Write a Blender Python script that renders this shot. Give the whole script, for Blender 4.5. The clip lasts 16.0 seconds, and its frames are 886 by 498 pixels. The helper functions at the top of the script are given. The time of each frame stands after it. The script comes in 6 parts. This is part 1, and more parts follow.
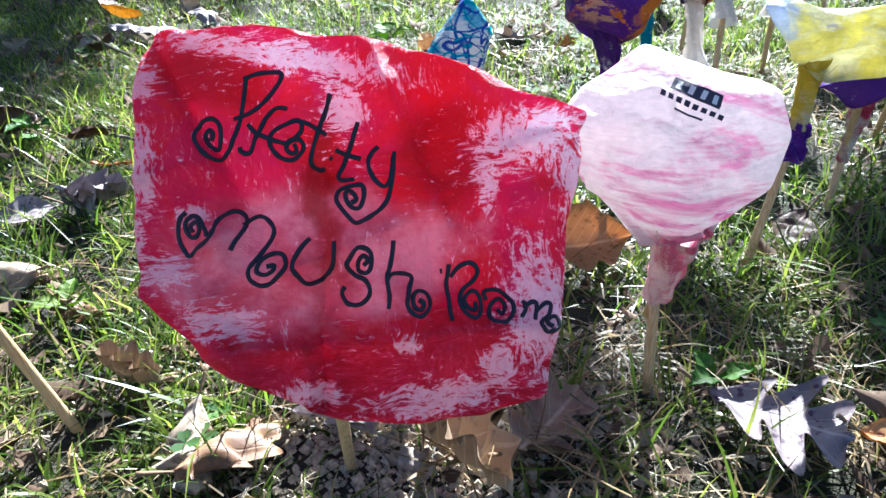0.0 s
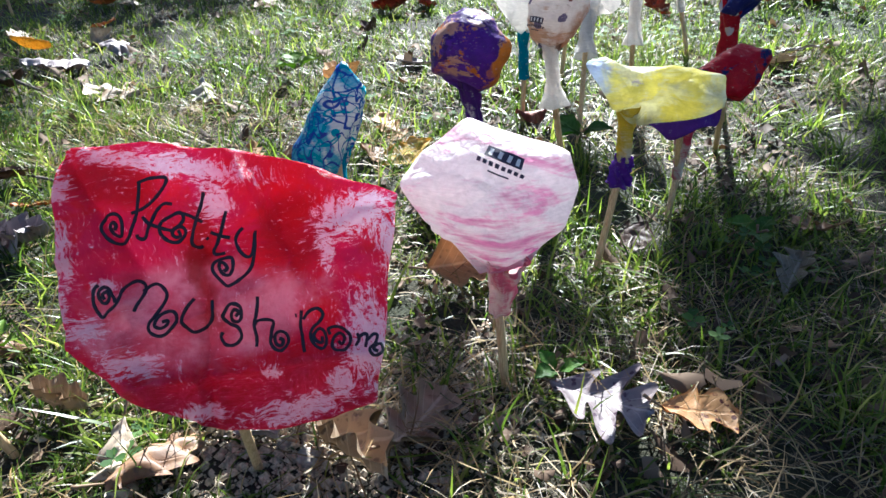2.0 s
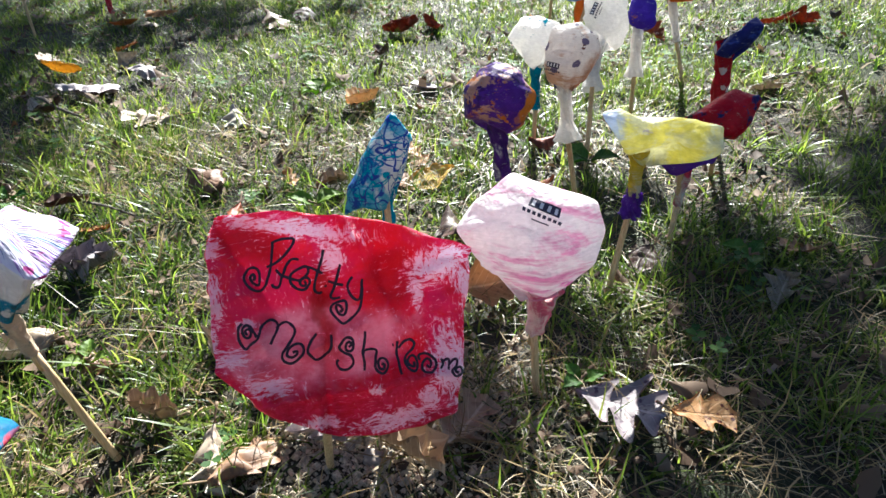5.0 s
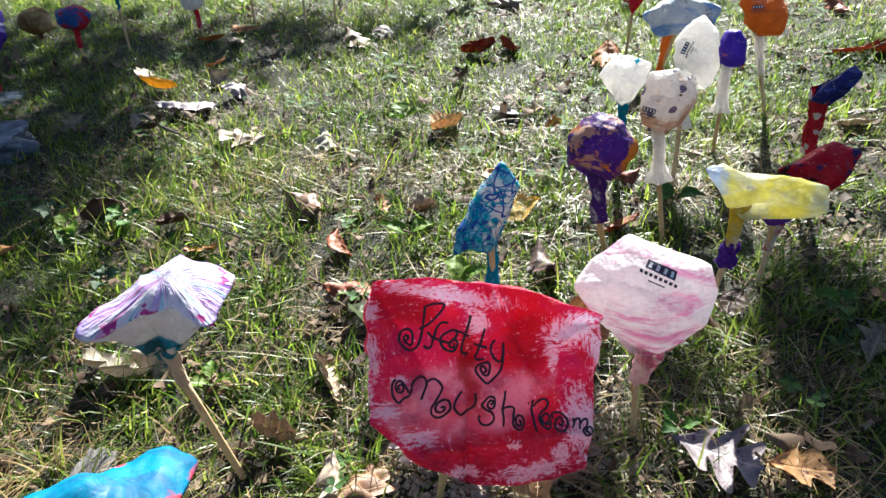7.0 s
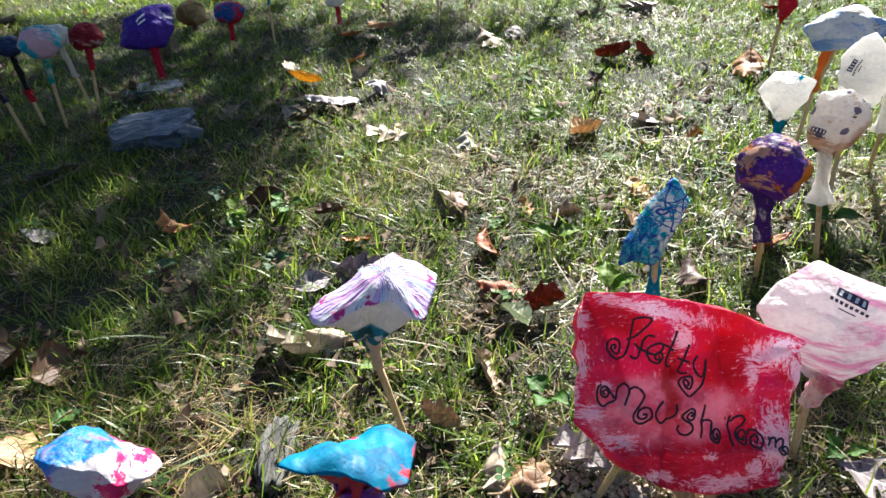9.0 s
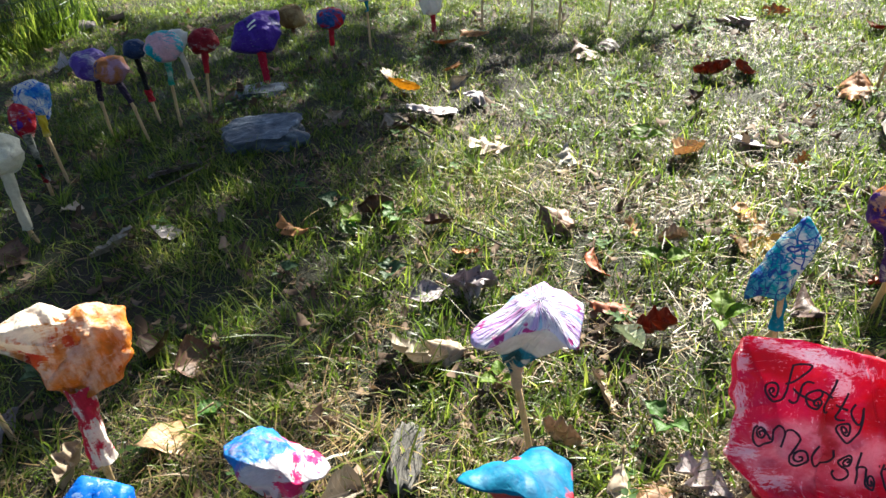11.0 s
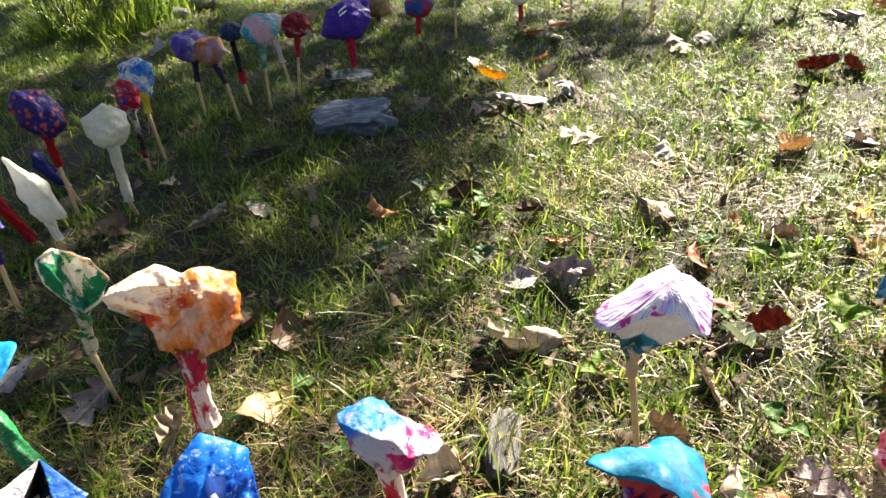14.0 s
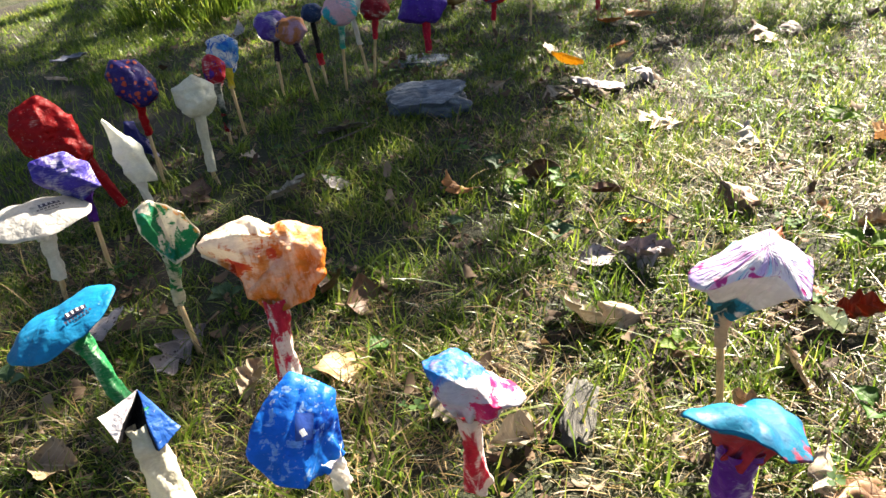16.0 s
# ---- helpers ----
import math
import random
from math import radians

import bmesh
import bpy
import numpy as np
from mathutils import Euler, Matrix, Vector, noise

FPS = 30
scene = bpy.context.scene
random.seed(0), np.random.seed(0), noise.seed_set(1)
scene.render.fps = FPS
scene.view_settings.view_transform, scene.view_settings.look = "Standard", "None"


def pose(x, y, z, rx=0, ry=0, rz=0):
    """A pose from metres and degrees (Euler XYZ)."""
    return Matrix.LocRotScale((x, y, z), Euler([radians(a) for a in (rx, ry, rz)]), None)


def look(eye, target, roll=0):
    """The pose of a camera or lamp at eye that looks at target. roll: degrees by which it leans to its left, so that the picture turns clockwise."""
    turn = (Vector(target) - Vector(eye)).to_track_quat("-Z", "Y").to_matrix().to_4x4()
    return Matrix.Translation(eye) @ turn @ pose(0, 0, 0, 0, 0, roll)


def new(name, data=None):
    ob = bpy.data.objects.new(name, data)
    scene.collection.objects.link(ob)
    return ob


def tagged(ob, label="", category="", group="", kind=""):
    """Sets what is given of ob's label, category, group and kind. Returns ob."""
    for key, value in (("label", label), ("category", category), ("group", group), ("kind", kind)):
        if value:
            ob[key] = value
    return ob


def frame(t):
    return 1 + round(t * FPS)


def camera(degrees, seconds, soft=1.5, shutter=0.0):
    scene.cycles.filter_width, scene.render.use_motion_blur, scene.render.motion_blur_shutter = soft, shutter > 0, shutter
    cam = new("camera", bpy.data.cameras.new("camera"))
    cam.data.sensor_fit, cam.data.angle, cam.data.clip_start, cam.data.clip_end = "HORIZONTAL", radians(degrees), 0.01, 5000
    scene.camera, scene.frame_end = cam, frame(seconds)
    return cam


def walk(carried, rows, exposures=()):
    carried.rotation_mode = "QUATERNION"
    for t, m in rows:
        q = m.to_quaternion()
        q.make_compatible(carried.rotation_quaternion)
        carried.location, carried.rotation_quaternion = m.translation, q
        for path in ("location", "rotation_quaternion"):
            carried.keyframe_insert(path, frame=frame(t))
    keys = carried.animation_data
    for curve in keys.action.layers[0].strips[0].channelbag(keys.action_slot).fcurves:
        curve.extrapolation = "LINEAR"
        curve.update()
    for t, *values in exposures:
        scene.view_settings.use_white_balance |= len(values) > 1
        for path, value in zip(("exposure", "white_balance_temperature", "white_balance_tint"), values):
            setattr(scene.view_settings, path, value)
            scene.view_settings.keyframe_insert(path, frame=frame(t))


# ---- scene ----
cam = camera(67.0, 16.0)
PATH = [
    (0, (0.035, 0.028, 0.409), (-0.078, 1.692, -0.695), -3.6),
    (0.5, (0.037, 0.015, 0.421), (-0.016, 1.676, -0.692), -3.1),
    (1, (0.044, 0.003, 0.444), (0.037, 1.661, -0.675), -3.1),
    (1.5, (0.058, -0.028, 0.472), (0.111, 1.629, -0.646), -2.9),
    (2, (0.093, -0.047, 0.49), (0.162, 1.609, -0.63), -3.2),
    (2.5, (0.113, -0.063, 0.512), (0.2, 1.584, -0.62), -3.3),
    (3, (0.115, -0.077, 0.543), (0.207, 1.568, -0.591), -3.4),
    (3.5, (0.1, -0.083, 0.555), (0.201, 1.559, -0.582), -3.0),
    (3.7, (0.089, -0.092, 0.552), (0.194, 1.552, -0.583), -3.0),
    (5.8, (0.012, -0.112, 0.612), (0.099, 1.54, -0.512), -2.8),
    (6, (0.006, -0.112, 0.621), (0.077, 1.54, -0.505), -3.0),
    (6.5, (-0.013, -0.108, 0.639), (0.013, 1.544, -0.487), -3.1),
    (7, (-0.037, -0.113, 0.651), (-0.067, 1.542, -0.472), -3.4),
    (7.5, (-0.059, -0.121, 0.664), (-0.15, 1.526, -0.468), -3.7),
    (8, (-0.084, -0.133, 0.678), (-0.239, 1.51, -0.451), -4.0),
    (8.5, (-0.112, -0.142, 0.69), (-0.33, 1.5, -0.431), -4.0),
    (9, (-0.142, -0.148, 0.696), (-0.423, 1.479, -0.432), -4.5),
    (9.5, (-0.175, -0.161, 0.719), (-0.51, 1.454, -0.413), -4.7),
    (10, (-0.199, -0.169, 0.739), (-0.571, 1.438, -0.392), -4.6),
    (12.5, (-0.284, -0.191, 0.759), (-0.807, 1.378, -0.365), -5.1),
    (13, (-0.293, -0.192, 0.752), (-0.847, 1.367, -0.371), -5.2),
    (13.5, (-0.307, -0.192, 0.742), (-0.883, 1.361, -0.379), -5.2),
    (14, (-0.306, -0.194, 0.726), (-0.906, 1.352, -0.392), -5.4),
    (14.5, (-0.318, -0.206, 0.711), (-0.947, 1.33, -0.405), -5.4),
    (15, (-0.328, -0.217, 0.708), (-0.994, 1.304, -0.406), -5.6),
    (15.5, (-0.328, -0.232, 0.697), (-1.034, 1.276, -0.41), -5.8),
    (16, (-0.331, -0.233, 0.69), (-1.086, 1.254, -0.414), -6.2),
]
walk(cam, [(t, look(eye, target, roll)) for t, eye, target, roll in PATH], [(0, 2.56, 5200, 9), (1.5, 2.32, 5300, 9), (3.5, 2.20, 5550, 8), (8, 2.17, 5800, 8), (10, 2.20, 6000, 8), (12.5, 2.48, 6600, 9), (16, 2.66, 6900, 10)])


# ---- world, sun ----
SUN_AZ, SUN_EL = 12.0, 33.0          # degrees right of +y, and above the ground
sun_dir = Vector((math.sin(radians(SUN_AZ)) * math.cos(radians(SUN_EL)), math.cos(radians(SUN_AZ)) * math.cos(radians(SUN_EL)), math.sin(radians(SUN_EL))))
world = bpy.data.worlds.new("sky")
scene.world = world
world.use_nodes = True
_nt = world.node_tree
_sky = _nt.nodes.new("ShaderNodeTexSky")
_sky.sky_type = "NISHITA"
_sky.sun_disc = False
_sky.sun_elevation = radians(SUN_EL)
_sky.sun_rotation = radians(SUN_AZ)
_nt.links.new(_sky.outputs[0], _nt.nodes["Background"].inputs[0])
_nt.nodes["Background"].inputs[1].default_value = 0.030
sun = new("sun", bpy.data.lights.new("sun", "SUN"))
sun.data.energy = 5.1
sun.data.angle = radians(0.55)
sun.data.color = (1.0, 0.93, 0.79)
sun.matrix_world = look(sun_dir * 30, (0, 0, 0))


# ---- material helpers ----
class Tree:
    """A small wrapper to write node trees briefly."""
    def __init__(self, name):
        self.mat = bpy.data.materials.new(name)
        self.mat.use_nodes = True
        self.t = self.mat.node_tree
        self.bsdf = self.t.nodes["Principled BSDF"]
        self.out = self.t.nodes["Material Output"]
        self.obj = self.add("ShaderNodeTexCoord").outputs["Object"]

    def add(self, kind):
        return self.t.nodes.new(kind)

    def uv(self, layer):
        n = self.add("ShaderNodeUVMap")
        n.uv_map = layer
        return n.outputs[0]

    def link(self, a, b):
        self.t.links.new(a, b)

    def put(self, socket, value):
        if isinstance(value, bpy.types.NodeSocket):
            self.link(value, socket)
        else:
            socket.default_value = value

    def moved(self, vec, loc=(0, 0, 0), scale=(1, 1, 1), rot=(0, 0, 0)):
        n = self.add("ShaderNodeMapping")
        self.link(vec, n.inputs[0])
        n.inputs[1].default_value, n.inputs[2].default_value, n.inputs[3].default_value = loc, [radians(a) for a in rot], scale
        return n.outputs[0]

    def noise(self, vec, scale, detail=3, rough=0.6, distort=0.0):
        n = self.add("ShaderNodeTexNoise")
        self.link(vec, n.inputs["Vector"])
        n.inputs["Scale"].default_value, n.inputs["Detail"].default_value = scale, detail
        n.inputs["Roughness"].default_value, n.inputs["Distortion"].default_value = rough, distort
        return n.outputs[0]

    def voronoi(self, vec, scale, feature="F1", out=0):
        n = self.add("ShaderNodeTexVoronoi")
        n.feature = feature
        self.link(vec, n.inputs["Vector"])
        n.inputs["Scale"].default_value = scale
        return n.outputs[out]

    def ramp(self, value, lo, hi, a=0.0, b=1.0):
        n = self.add("ShaderNodeMapRange")
        n.interpolation_type = "SMOOTHSTEP"
        self.put(n.inputs[0], value)
        n.inputs[1].default_value, n.inputs[2].default_value, n.inputs[3].default_value, n.inputs[4].default_value = lo, hi, a, b
        return n.outputs[0]

    def math(self, op, a, b=0.0):
        n = self.add("ShaderNodeMath")
        n.operation = op
        self.put(n.inputs[0], a)
        self.put(n.inputs[1], b)
        return n.outputs[0]

    def mix(self, fac, a, b, blend="MIX"):
        n = self.add("ShaderNodeMix")
        n.data_type, n.blend_type = "RGBA", blend
        self.put(n.inputs[0], fac)
        self.put(n.inputs[6], a if isinstance(a, bpy.types.NodeSocket) else (*a, 1))
        self.put(n.inputs[7], b if isinstance(b, bpy.types.NodeSocket) else (*b, 1))
        return n.outputs[2]

    def colours(self, fac, stops):
        n = self.add("ShaderNodeValToRGB")
        el = n.color_ramp.elements
        while len(el) < len(stops):
            el.new(0.5)
        for e, (p, c) in zip(el, stops):
            e.position, e.color = p, (*c, 1)
        self.put(n.inputs[0], fac)
        return n.outputs[0]

    def bump(self, height, strength, distance):
        n = self.add("ShaderNodeBump")
        n.inputs["Strength"].default_value, n.inputs["Distance"].default_value = strength, distance
        self.link(height, n.inputs["Height"])
        self.link(n.outputs[0], self.bsdf.inputs["Normal"])
        return n.outputs[0]

    def finish(self, colour, rough, through_light=0.0, light_colour=None, normal=None):
        self.put(self.bsdf.inputs["Base Color"], colour if isinstance(colour, bpy.types.NodeSocket) else (*colour, 1))
        self.put(self.bsdf.inputs["Roughness"], rough)
        if through_light:
            tr = self.add("ShaderNodeBsdfTranslucent")
            c = light_colour or colour
            self.put(tr.inputs[0], c if isinstance(c, bpy.types.NodeSocket) else (*c, 1))
            if normal:
                self.link(normal, tr.inputs["Normal"])
            m = self.add("ShaderNodeMixShader")
            m.inputs[0].default_value = through_light
            self.link(self.bsdf.outputs[0], m.inputs[1])
            self.link(tr.outputs[0], m.inputs[2])
            self.link(m.outputs[0], self.out.inputs[0])
        return self.mat


PAPER = (0.78, 0.75, 0.68)
_paints = {}


def paint(layers, paper=PAPER, dots=None, lines=None, rough=0.5, glow=0.32, seed=0.0, zones=(), rim=None, wear=0.34, crease=1.0):
    """Painted crinkled bag paper. zones: (colour, direction, lo, hi), paint laid on one side. layers: (colour, scale, lo, hi, stretch); dots: (colour, scale, radius); lines: colours of thin scribbles."""
    key = (str(layers), paper, str(dots), str(lines), rough, glow, seed, str(zones), str(rim), wear, crease)
    if key in _paints:
        return _paints[key]
    k = Tree("painted_paper")
    k.bsdf.inputs["Specular IOR Level"].default_value = 0.22
    vec = k.moved(k.obj, loc=(seed, seed * 0.37, -seed * 0.61))
    fibre = k.noise(vec, 160, 3)
    col = k.mix(k.ramp(fibre, 0.35, 0.7), tuple(v * 0.9 for v in paper), paper)
    col = k.mix(k.ramp(k.noise(vec, 14, 4), 0.45, 0.8, 0, 0.35), col, tuple(v * f for v, f in zip(paper, (0.86, 0.82, 0.74))))
    for i, (c, scale, lo, hi, stretch) in enumerate(layers):
        sv = k.moved(vec, loc=(3.1 * i, 1.7 * i, 0.9 * i), scale=stretch, rot=(20 * i, 35 + 50 * i, 15))
        a = k.noise(sv, scale, 5, 0.62, 0.6)
        brush = k.noise(k.moved(vec, scale=(1, 1, 9), rot=(10, 40 + 30 * i, 0)), 55, 2)
        mask = k.ramp(k.math("ADD", a, k.math("MULTIPLY", k.math("SUBTRACT", brush, 0.5), 0.16)), lo, hi)
        thick = k.noise(sv, scale * 4, 3)
        shade = k.mix(k.ramp(thick, 0.3, 0.75), tuple(v * 0.72 for v in c), c)
        col = k.mix(mask, col, shade)
    for i, (c, way, lo, hi) in enumerate(zones):
        dot = k.add("ShaderNodeVectorMath")
        dot.operation = "DOT_PRODUCT"
        k.link(k.obj, dot.inputs[0])
        dot.inputs[1].default_value = way
        wav = k.math("MULTIPLY", k.math("SUBTRACT", k.noise(k.moved(vec, loc=(i, 2 * i, 5)), 38, 4, 0.65, 0.5), 0.5), 0.055)
        tone = k.mix(k.ramp(k.noise(vec, 48, 4), 0.3, 0.75), tuple(v * 0.65 for v in c), tuple(min(0.86, v * 1.12) for v in c))
        thin = k.ramp(k.noise(k.moved(vec, loc=(2 * i, 7, i), scale=(1, 1, 0.35), rot=(0, 30, 20)), 50, 4, 0.65), 0.36, 0.54, 0.5, 1.0)
        col = k.mix(k.math("MULTIPLY", k.ramp(k.math("ADD", dot.outputs["Value"], wav), lo, hi), thin), col, tone)
    if rim:
        sep = k.add("ShaderNodeSeparateXYZ")
        k.link(k.uv("edge"), sep.inputs[0])
        ring = k.math("ADD", sep.outputs[0], k.math("MULTIPLY", k.math("SUBTRACT", k.noise(vec, 34, 4, 0.65, 0.5), 0.5), 0.5))
        col = k.mix(k.ramp(ring, rim[1], rim[2]), col, rim[0])
    for i, c in enumerate(lines or ()):
        nz = k.noise(k.moved(vec, loc=(5.3 * i, 2.2 * i, 1.1), scale=(1, 1, 0.55)), 26 + 5 * i, 1, 0.5, 1.2)
        ln = k.ramp(k.math("ABSOLUTE", k.math("SUBTRACT", nz, 0.5)), 0.011, 0.020, 1, 0)
        col = k.mix(ln, col, c)
        nz = k.noise(k.moved(vec, loc=(1.3 * i, 7.2, 4.1 * i), scale=(0.5, 1, 1)), 33, 1, 0.5, 0.8)
        ln = k.ramp(k.math("ABSOLUTE", k.math("SUBTRACT", nz, 0.5)), 0.010, 0.018, 1, 0)
        col = k.mix(ln, col, c)
    if dots:
        c, scale, radius = dots
        d = k.voronoi(k.mix(0.008, vec, k.noise(vec, 60), "ADD"), scale)
        col = k.mix(k.ramp(d, radius * 0.85, radius, 1, 0), col, c)
    grain = k.noise(k.moved(vec, scale=(1, 1, 7), rot=(25, 50, 10)), 90, 3, 0.7)
    col = k.mix(k.ramp(grain, 0.3, 0.7, 0.2, 0.0), col, k.mix(1.0, col, (0.45, 0.45, 0.5), "MULTIPLY"))
    worn = k.ramp(k.noise(k.moved(vec, loc=(4, 1, 2), scale=(1, 1, 2)), 130, 5, 0.7), 0.60, 0.70, 0, wear)
    col = k.mix(worn, col, paper)
    crinkle = k.math("ADD", k.math("MULTIPLY", k.voronoi(k.mix(0.010, vec, k.noise(vec, 40), "ADD"), 62, "DISTANCE_TO_EDGE"), 1.0), k.math("MULTIPLY", fibre, 0.25))
    folds = None
    for size, share in ((22, 1.5), (48, 0.9), (105, 0.45)):
        f = k.math("MULTIPLY", k.math("ABSOLUTE", k.math("SUBTRACT", k.noise(k.moved(vec, loc=(size, 2, 1), rot=(size, 20, 0)), size, 1, 0.5, 0.4), 0.5)), share)
        folds = f if folds is None else k.math("ADD", folds, f)
    crinkle = k.math("ADD", k.math("MULTIPLY", crinkle, 0.55), folds)
    nor = k.bump(k.math("ADD", crinkle, k.math("MULTIPLY", k.noise(vec, 70, 3), 0.2)), 0.8 * crease, 0.0048)
    m = k.finish(col, k.ramp(k.noise(vec, 30), 0.3, 0.7, rough - 0.1, rough + 0.15), glow, None, nor)
    _paints[key] = m
    return m


def plain(name, c, rough, var=0.25, scale=60, metal=0.0):
    k = Tree(name)
    k.bsdf.inputs["Metallic"].default_value = metal
    n = k.noise(k.obj, scale, 4)
    k.bump(n, 0.4, 0.002)
    return k.finish(k.mix(k.ramp(n, 0.3, 0.75), tuple(v * (1 - var) for v in c), tuple(min(1, v * (1 + var)) for v in c)), rough)


def wood_mat():
    k = Tree("dowel_wood")
    grain = k.noise(k.moved(k.obj, scale=(1, 1, 0.05)), 700, 3)
    stain = k.noise(k.obj, 25, 3)
    col = k.mix(k.ramp(grain, 0.3, 0.75), (0.42, 0.27, 0.12), (0.66, 0.48, 0.27))
    col = k.mix(k.ramp(stain, 0.5, 0.8, 0, 0.6), col, (0.34, 0.22, 0.11))
    k.bump(grain, 0.4, 0.001)
    return k.finish(col, 0.6)


def ground_mat():
    k = Tree("soil")
    a, b, c = k.noise(k.obj, 3.0, 5), k.noise(k.obj, 60, 5, 0.7), k.noise(k.obj, 260, 3)
    col = k.mix(k.ramp(b, 0.3, 0.7), (0.010, 0.007, 0.004), (0.040, 0.029, 0.017))
    col = k.mix(k.ramp(a, 0.42, 0.62), col, (0.020, 0.026, 0.007))
    col = k.mix(k.ramp(c, 0.6, 0.78, 0, 0.6), col, (0.20, 0.15, 0.09))
    k.bump(k.math("ADD", k.math("MULTIPLY", b, 1.0), k.math("MULTIPLY", c, 0.4)), 1.0, 0.012)
    return k.finish(col, 0.9)


def lawn_mat():
    """Short autumn lawn seen from afar: dull green with straw and bare spots."""
    k = Tree("far_lawn")
    a, b, c = k.noise(k.obj, 0.7, 5), k.noise(k.obj, 9, 5, 0.7), k.noise(k.obj, 120, 4, 0.75)
    col = k.mix(k.ramp(c, 0.35, 0.68), (0.016, 0.024, 0.006), (0.062, 0.074, 0.018))
    col = k.mix(k.math("MULTIPLY", k.ramp(b, 0.48, 0.66), k.ramp(c, 0.40, 0.62)), col, (0.13, 0.10, 0.045))
    col = k.mix(k.ramp(a, 0.52, 0.72, 0, 0.5), col, (0.075, 0.058, 0.03))
    k.bump(k.math("ADD", b, c), 1.0, 0.03)
    return k.finish(col, 0.95)


def blade_mat(name, stops, glow, rough=0.45):
    k = Tree(name)
    rnd = k.add("ShaderNodeNewGeometry").outputs["Random Per Island"]
    patch = k.noise(k.obj, 2.2, 3)
    f = k.math("ADD", k.math("MULTIPLY", rnd, 0.75), k.math("MULTIPLY", k.math("SUBTRACT", patch, 0.38), 0.8))
    col = k.colours(f, stops)
    k.bsdf.inputs["Specular IOR Level"].default_value = 0.42
    return k.finish(col, rough, glow, k.mix(1.0, col, (1.5, 1.5, 1.2), "MULTIPLY"))


def leaf_mat(name, c, c2, spots=(0.05, 0.03, 0.03), spot_amount=0.35, glow=0.25):
    k = Tree(name)
    rnd = k.add("ShaderNodeObjectInfo").outputs["Random"]
    vec = k.obj
    uv = k.uv("leaf")
    a = k.noise(vec, 45, 4)
    col = k.mix(k.ramp(k.math("ADD", a, k.math("MULTIPLY", k.math("SUBTRACT", rnd, 0.5), 0.5)), 0.35, 0.65), c, c2)
    sp = k.voronoi(k.mix(0.006, vec, k.noise(vec, 90), "ADD"), 130)
    big = k.ramp(k.noise(vec, 60, 2), 0.42, 0.62)
    col = k.mix(k.math("MULTIPLY", k.math("MULTIPLY", k.ramp(sp, 0.22, 0.36, 1, 0), big), spot_amount * 2.4), col, spots)
    col = k.mix(k.ramp(k.noise(vec, 220, 3), 0.5, 0.8, 0, 0.4), col, tuple(v * 0.6 for v in c))
    # veins: a midrib and slanting side veins
    sep = k.add("ShaderNodeSeparateXYZ")
    k.link(uv, sep.inputs[0])
    mid = k.ramp(k.math("ABSOLUTE", sep.outputs[1]), 0.010, 0.026, 1, 0)
    slant = k.math("SUBTRACT", k.math("MULTIPLY", sep.outputs[0], 7.0), k.math("MULTIPLY", k.math("ABSOLUTE", sep.outputs[1]), 6.0))
    side = k.ramp(k.math("ABSOLUTE", k.math("SUBTRACT", k.math("FRACT", slant), 0.5)), 0.03, 0.07, 0.6, 0)
    vein = k.math("MAXIMUM", mid, side)
    col = k.mix(k.math("MULTIPLY", vein, 0.55), col, tuple(min(1, v * 1.35 + 0.03) for v in c2))
    nor = k.bump(k.math("ADD", k.math("MULTIPLY", vein, 0.5), a), 0.5, 0.002)
    return k.finish(col, 0.55, glow, None, nor)


def bark_mat(name="bark", lo=(0.05, 0.045, 0.04), hi=(0.42, 0.40, 0.37), scale=60, stretch=(1, 1, 0.3)):
    k = Tree(name)
    v = k.moved(k.obj, scale=stretch)
    n = k.noise(v, scale, 5, 0.65, 0.8)
    k.bump(n, 1.0, 0.01)
    return k.finish(k.colours(n, [(0.3, lo), (0.5, tuple((a + b) / 2.4 for a, b in zip(lo, hi))), (0.68, hi)]), 0.85)


WOOD = wood_mat()
INK = plain("marker_ink", (0.010, 0.014, 0.028), 0.7)
PRINT = plain("dark_print", (0.03, 0.025, 0.05), 0.5)
PALE_PRINT = plain("pale_print", (0.72, 0.70, 0.68), 0.5, 0.05)


# ---- mesh helpers ----
def mesh_from(name, verts, faces, mats, smooth=True, face_mats=None):
    me = bpy.data.meshes.new(name)
    me.from_pydata([tuple(v) for v in verts], [], faces)
    for m in mats:
        me.materials.append(m)
    if smooth:
        me.polygons.foreach_set("use_smooth", [True] * len(me.polygons))
    if face_mats is not None:
        me.polygons.foreach_set("material_index", face_mats)
    me.update()
    return me


def part(name, me, parent, label=""):
    ob = new(name, me)
    ob.parent = parent
    if label:
        ob["label"] = label
    return ob


def thing(name, at, label, category, group=""):
    ob = new(name)
    ob.empty_display_size = 0.02
    ob.location = at
    return tagged(ob, label, category, group)


def axes(n):
    """Sideways and upward directions of a panel that faces n."""
    n = Vector(n).normalized()
    x = Vector((0, 0, 1)).cross(n)
    x = x.normalized() if x.length > 1e-4 else Vector((1, 0, 0))
    return n, x, n.cross(x)


def _node(i, j, seed):
    """A fixed random number for a lattice node."""
    h = math.sin(i * 127.1 + j * 311.7 + seed * 74.7) * 43758.5453
    return h - math.floor(h)


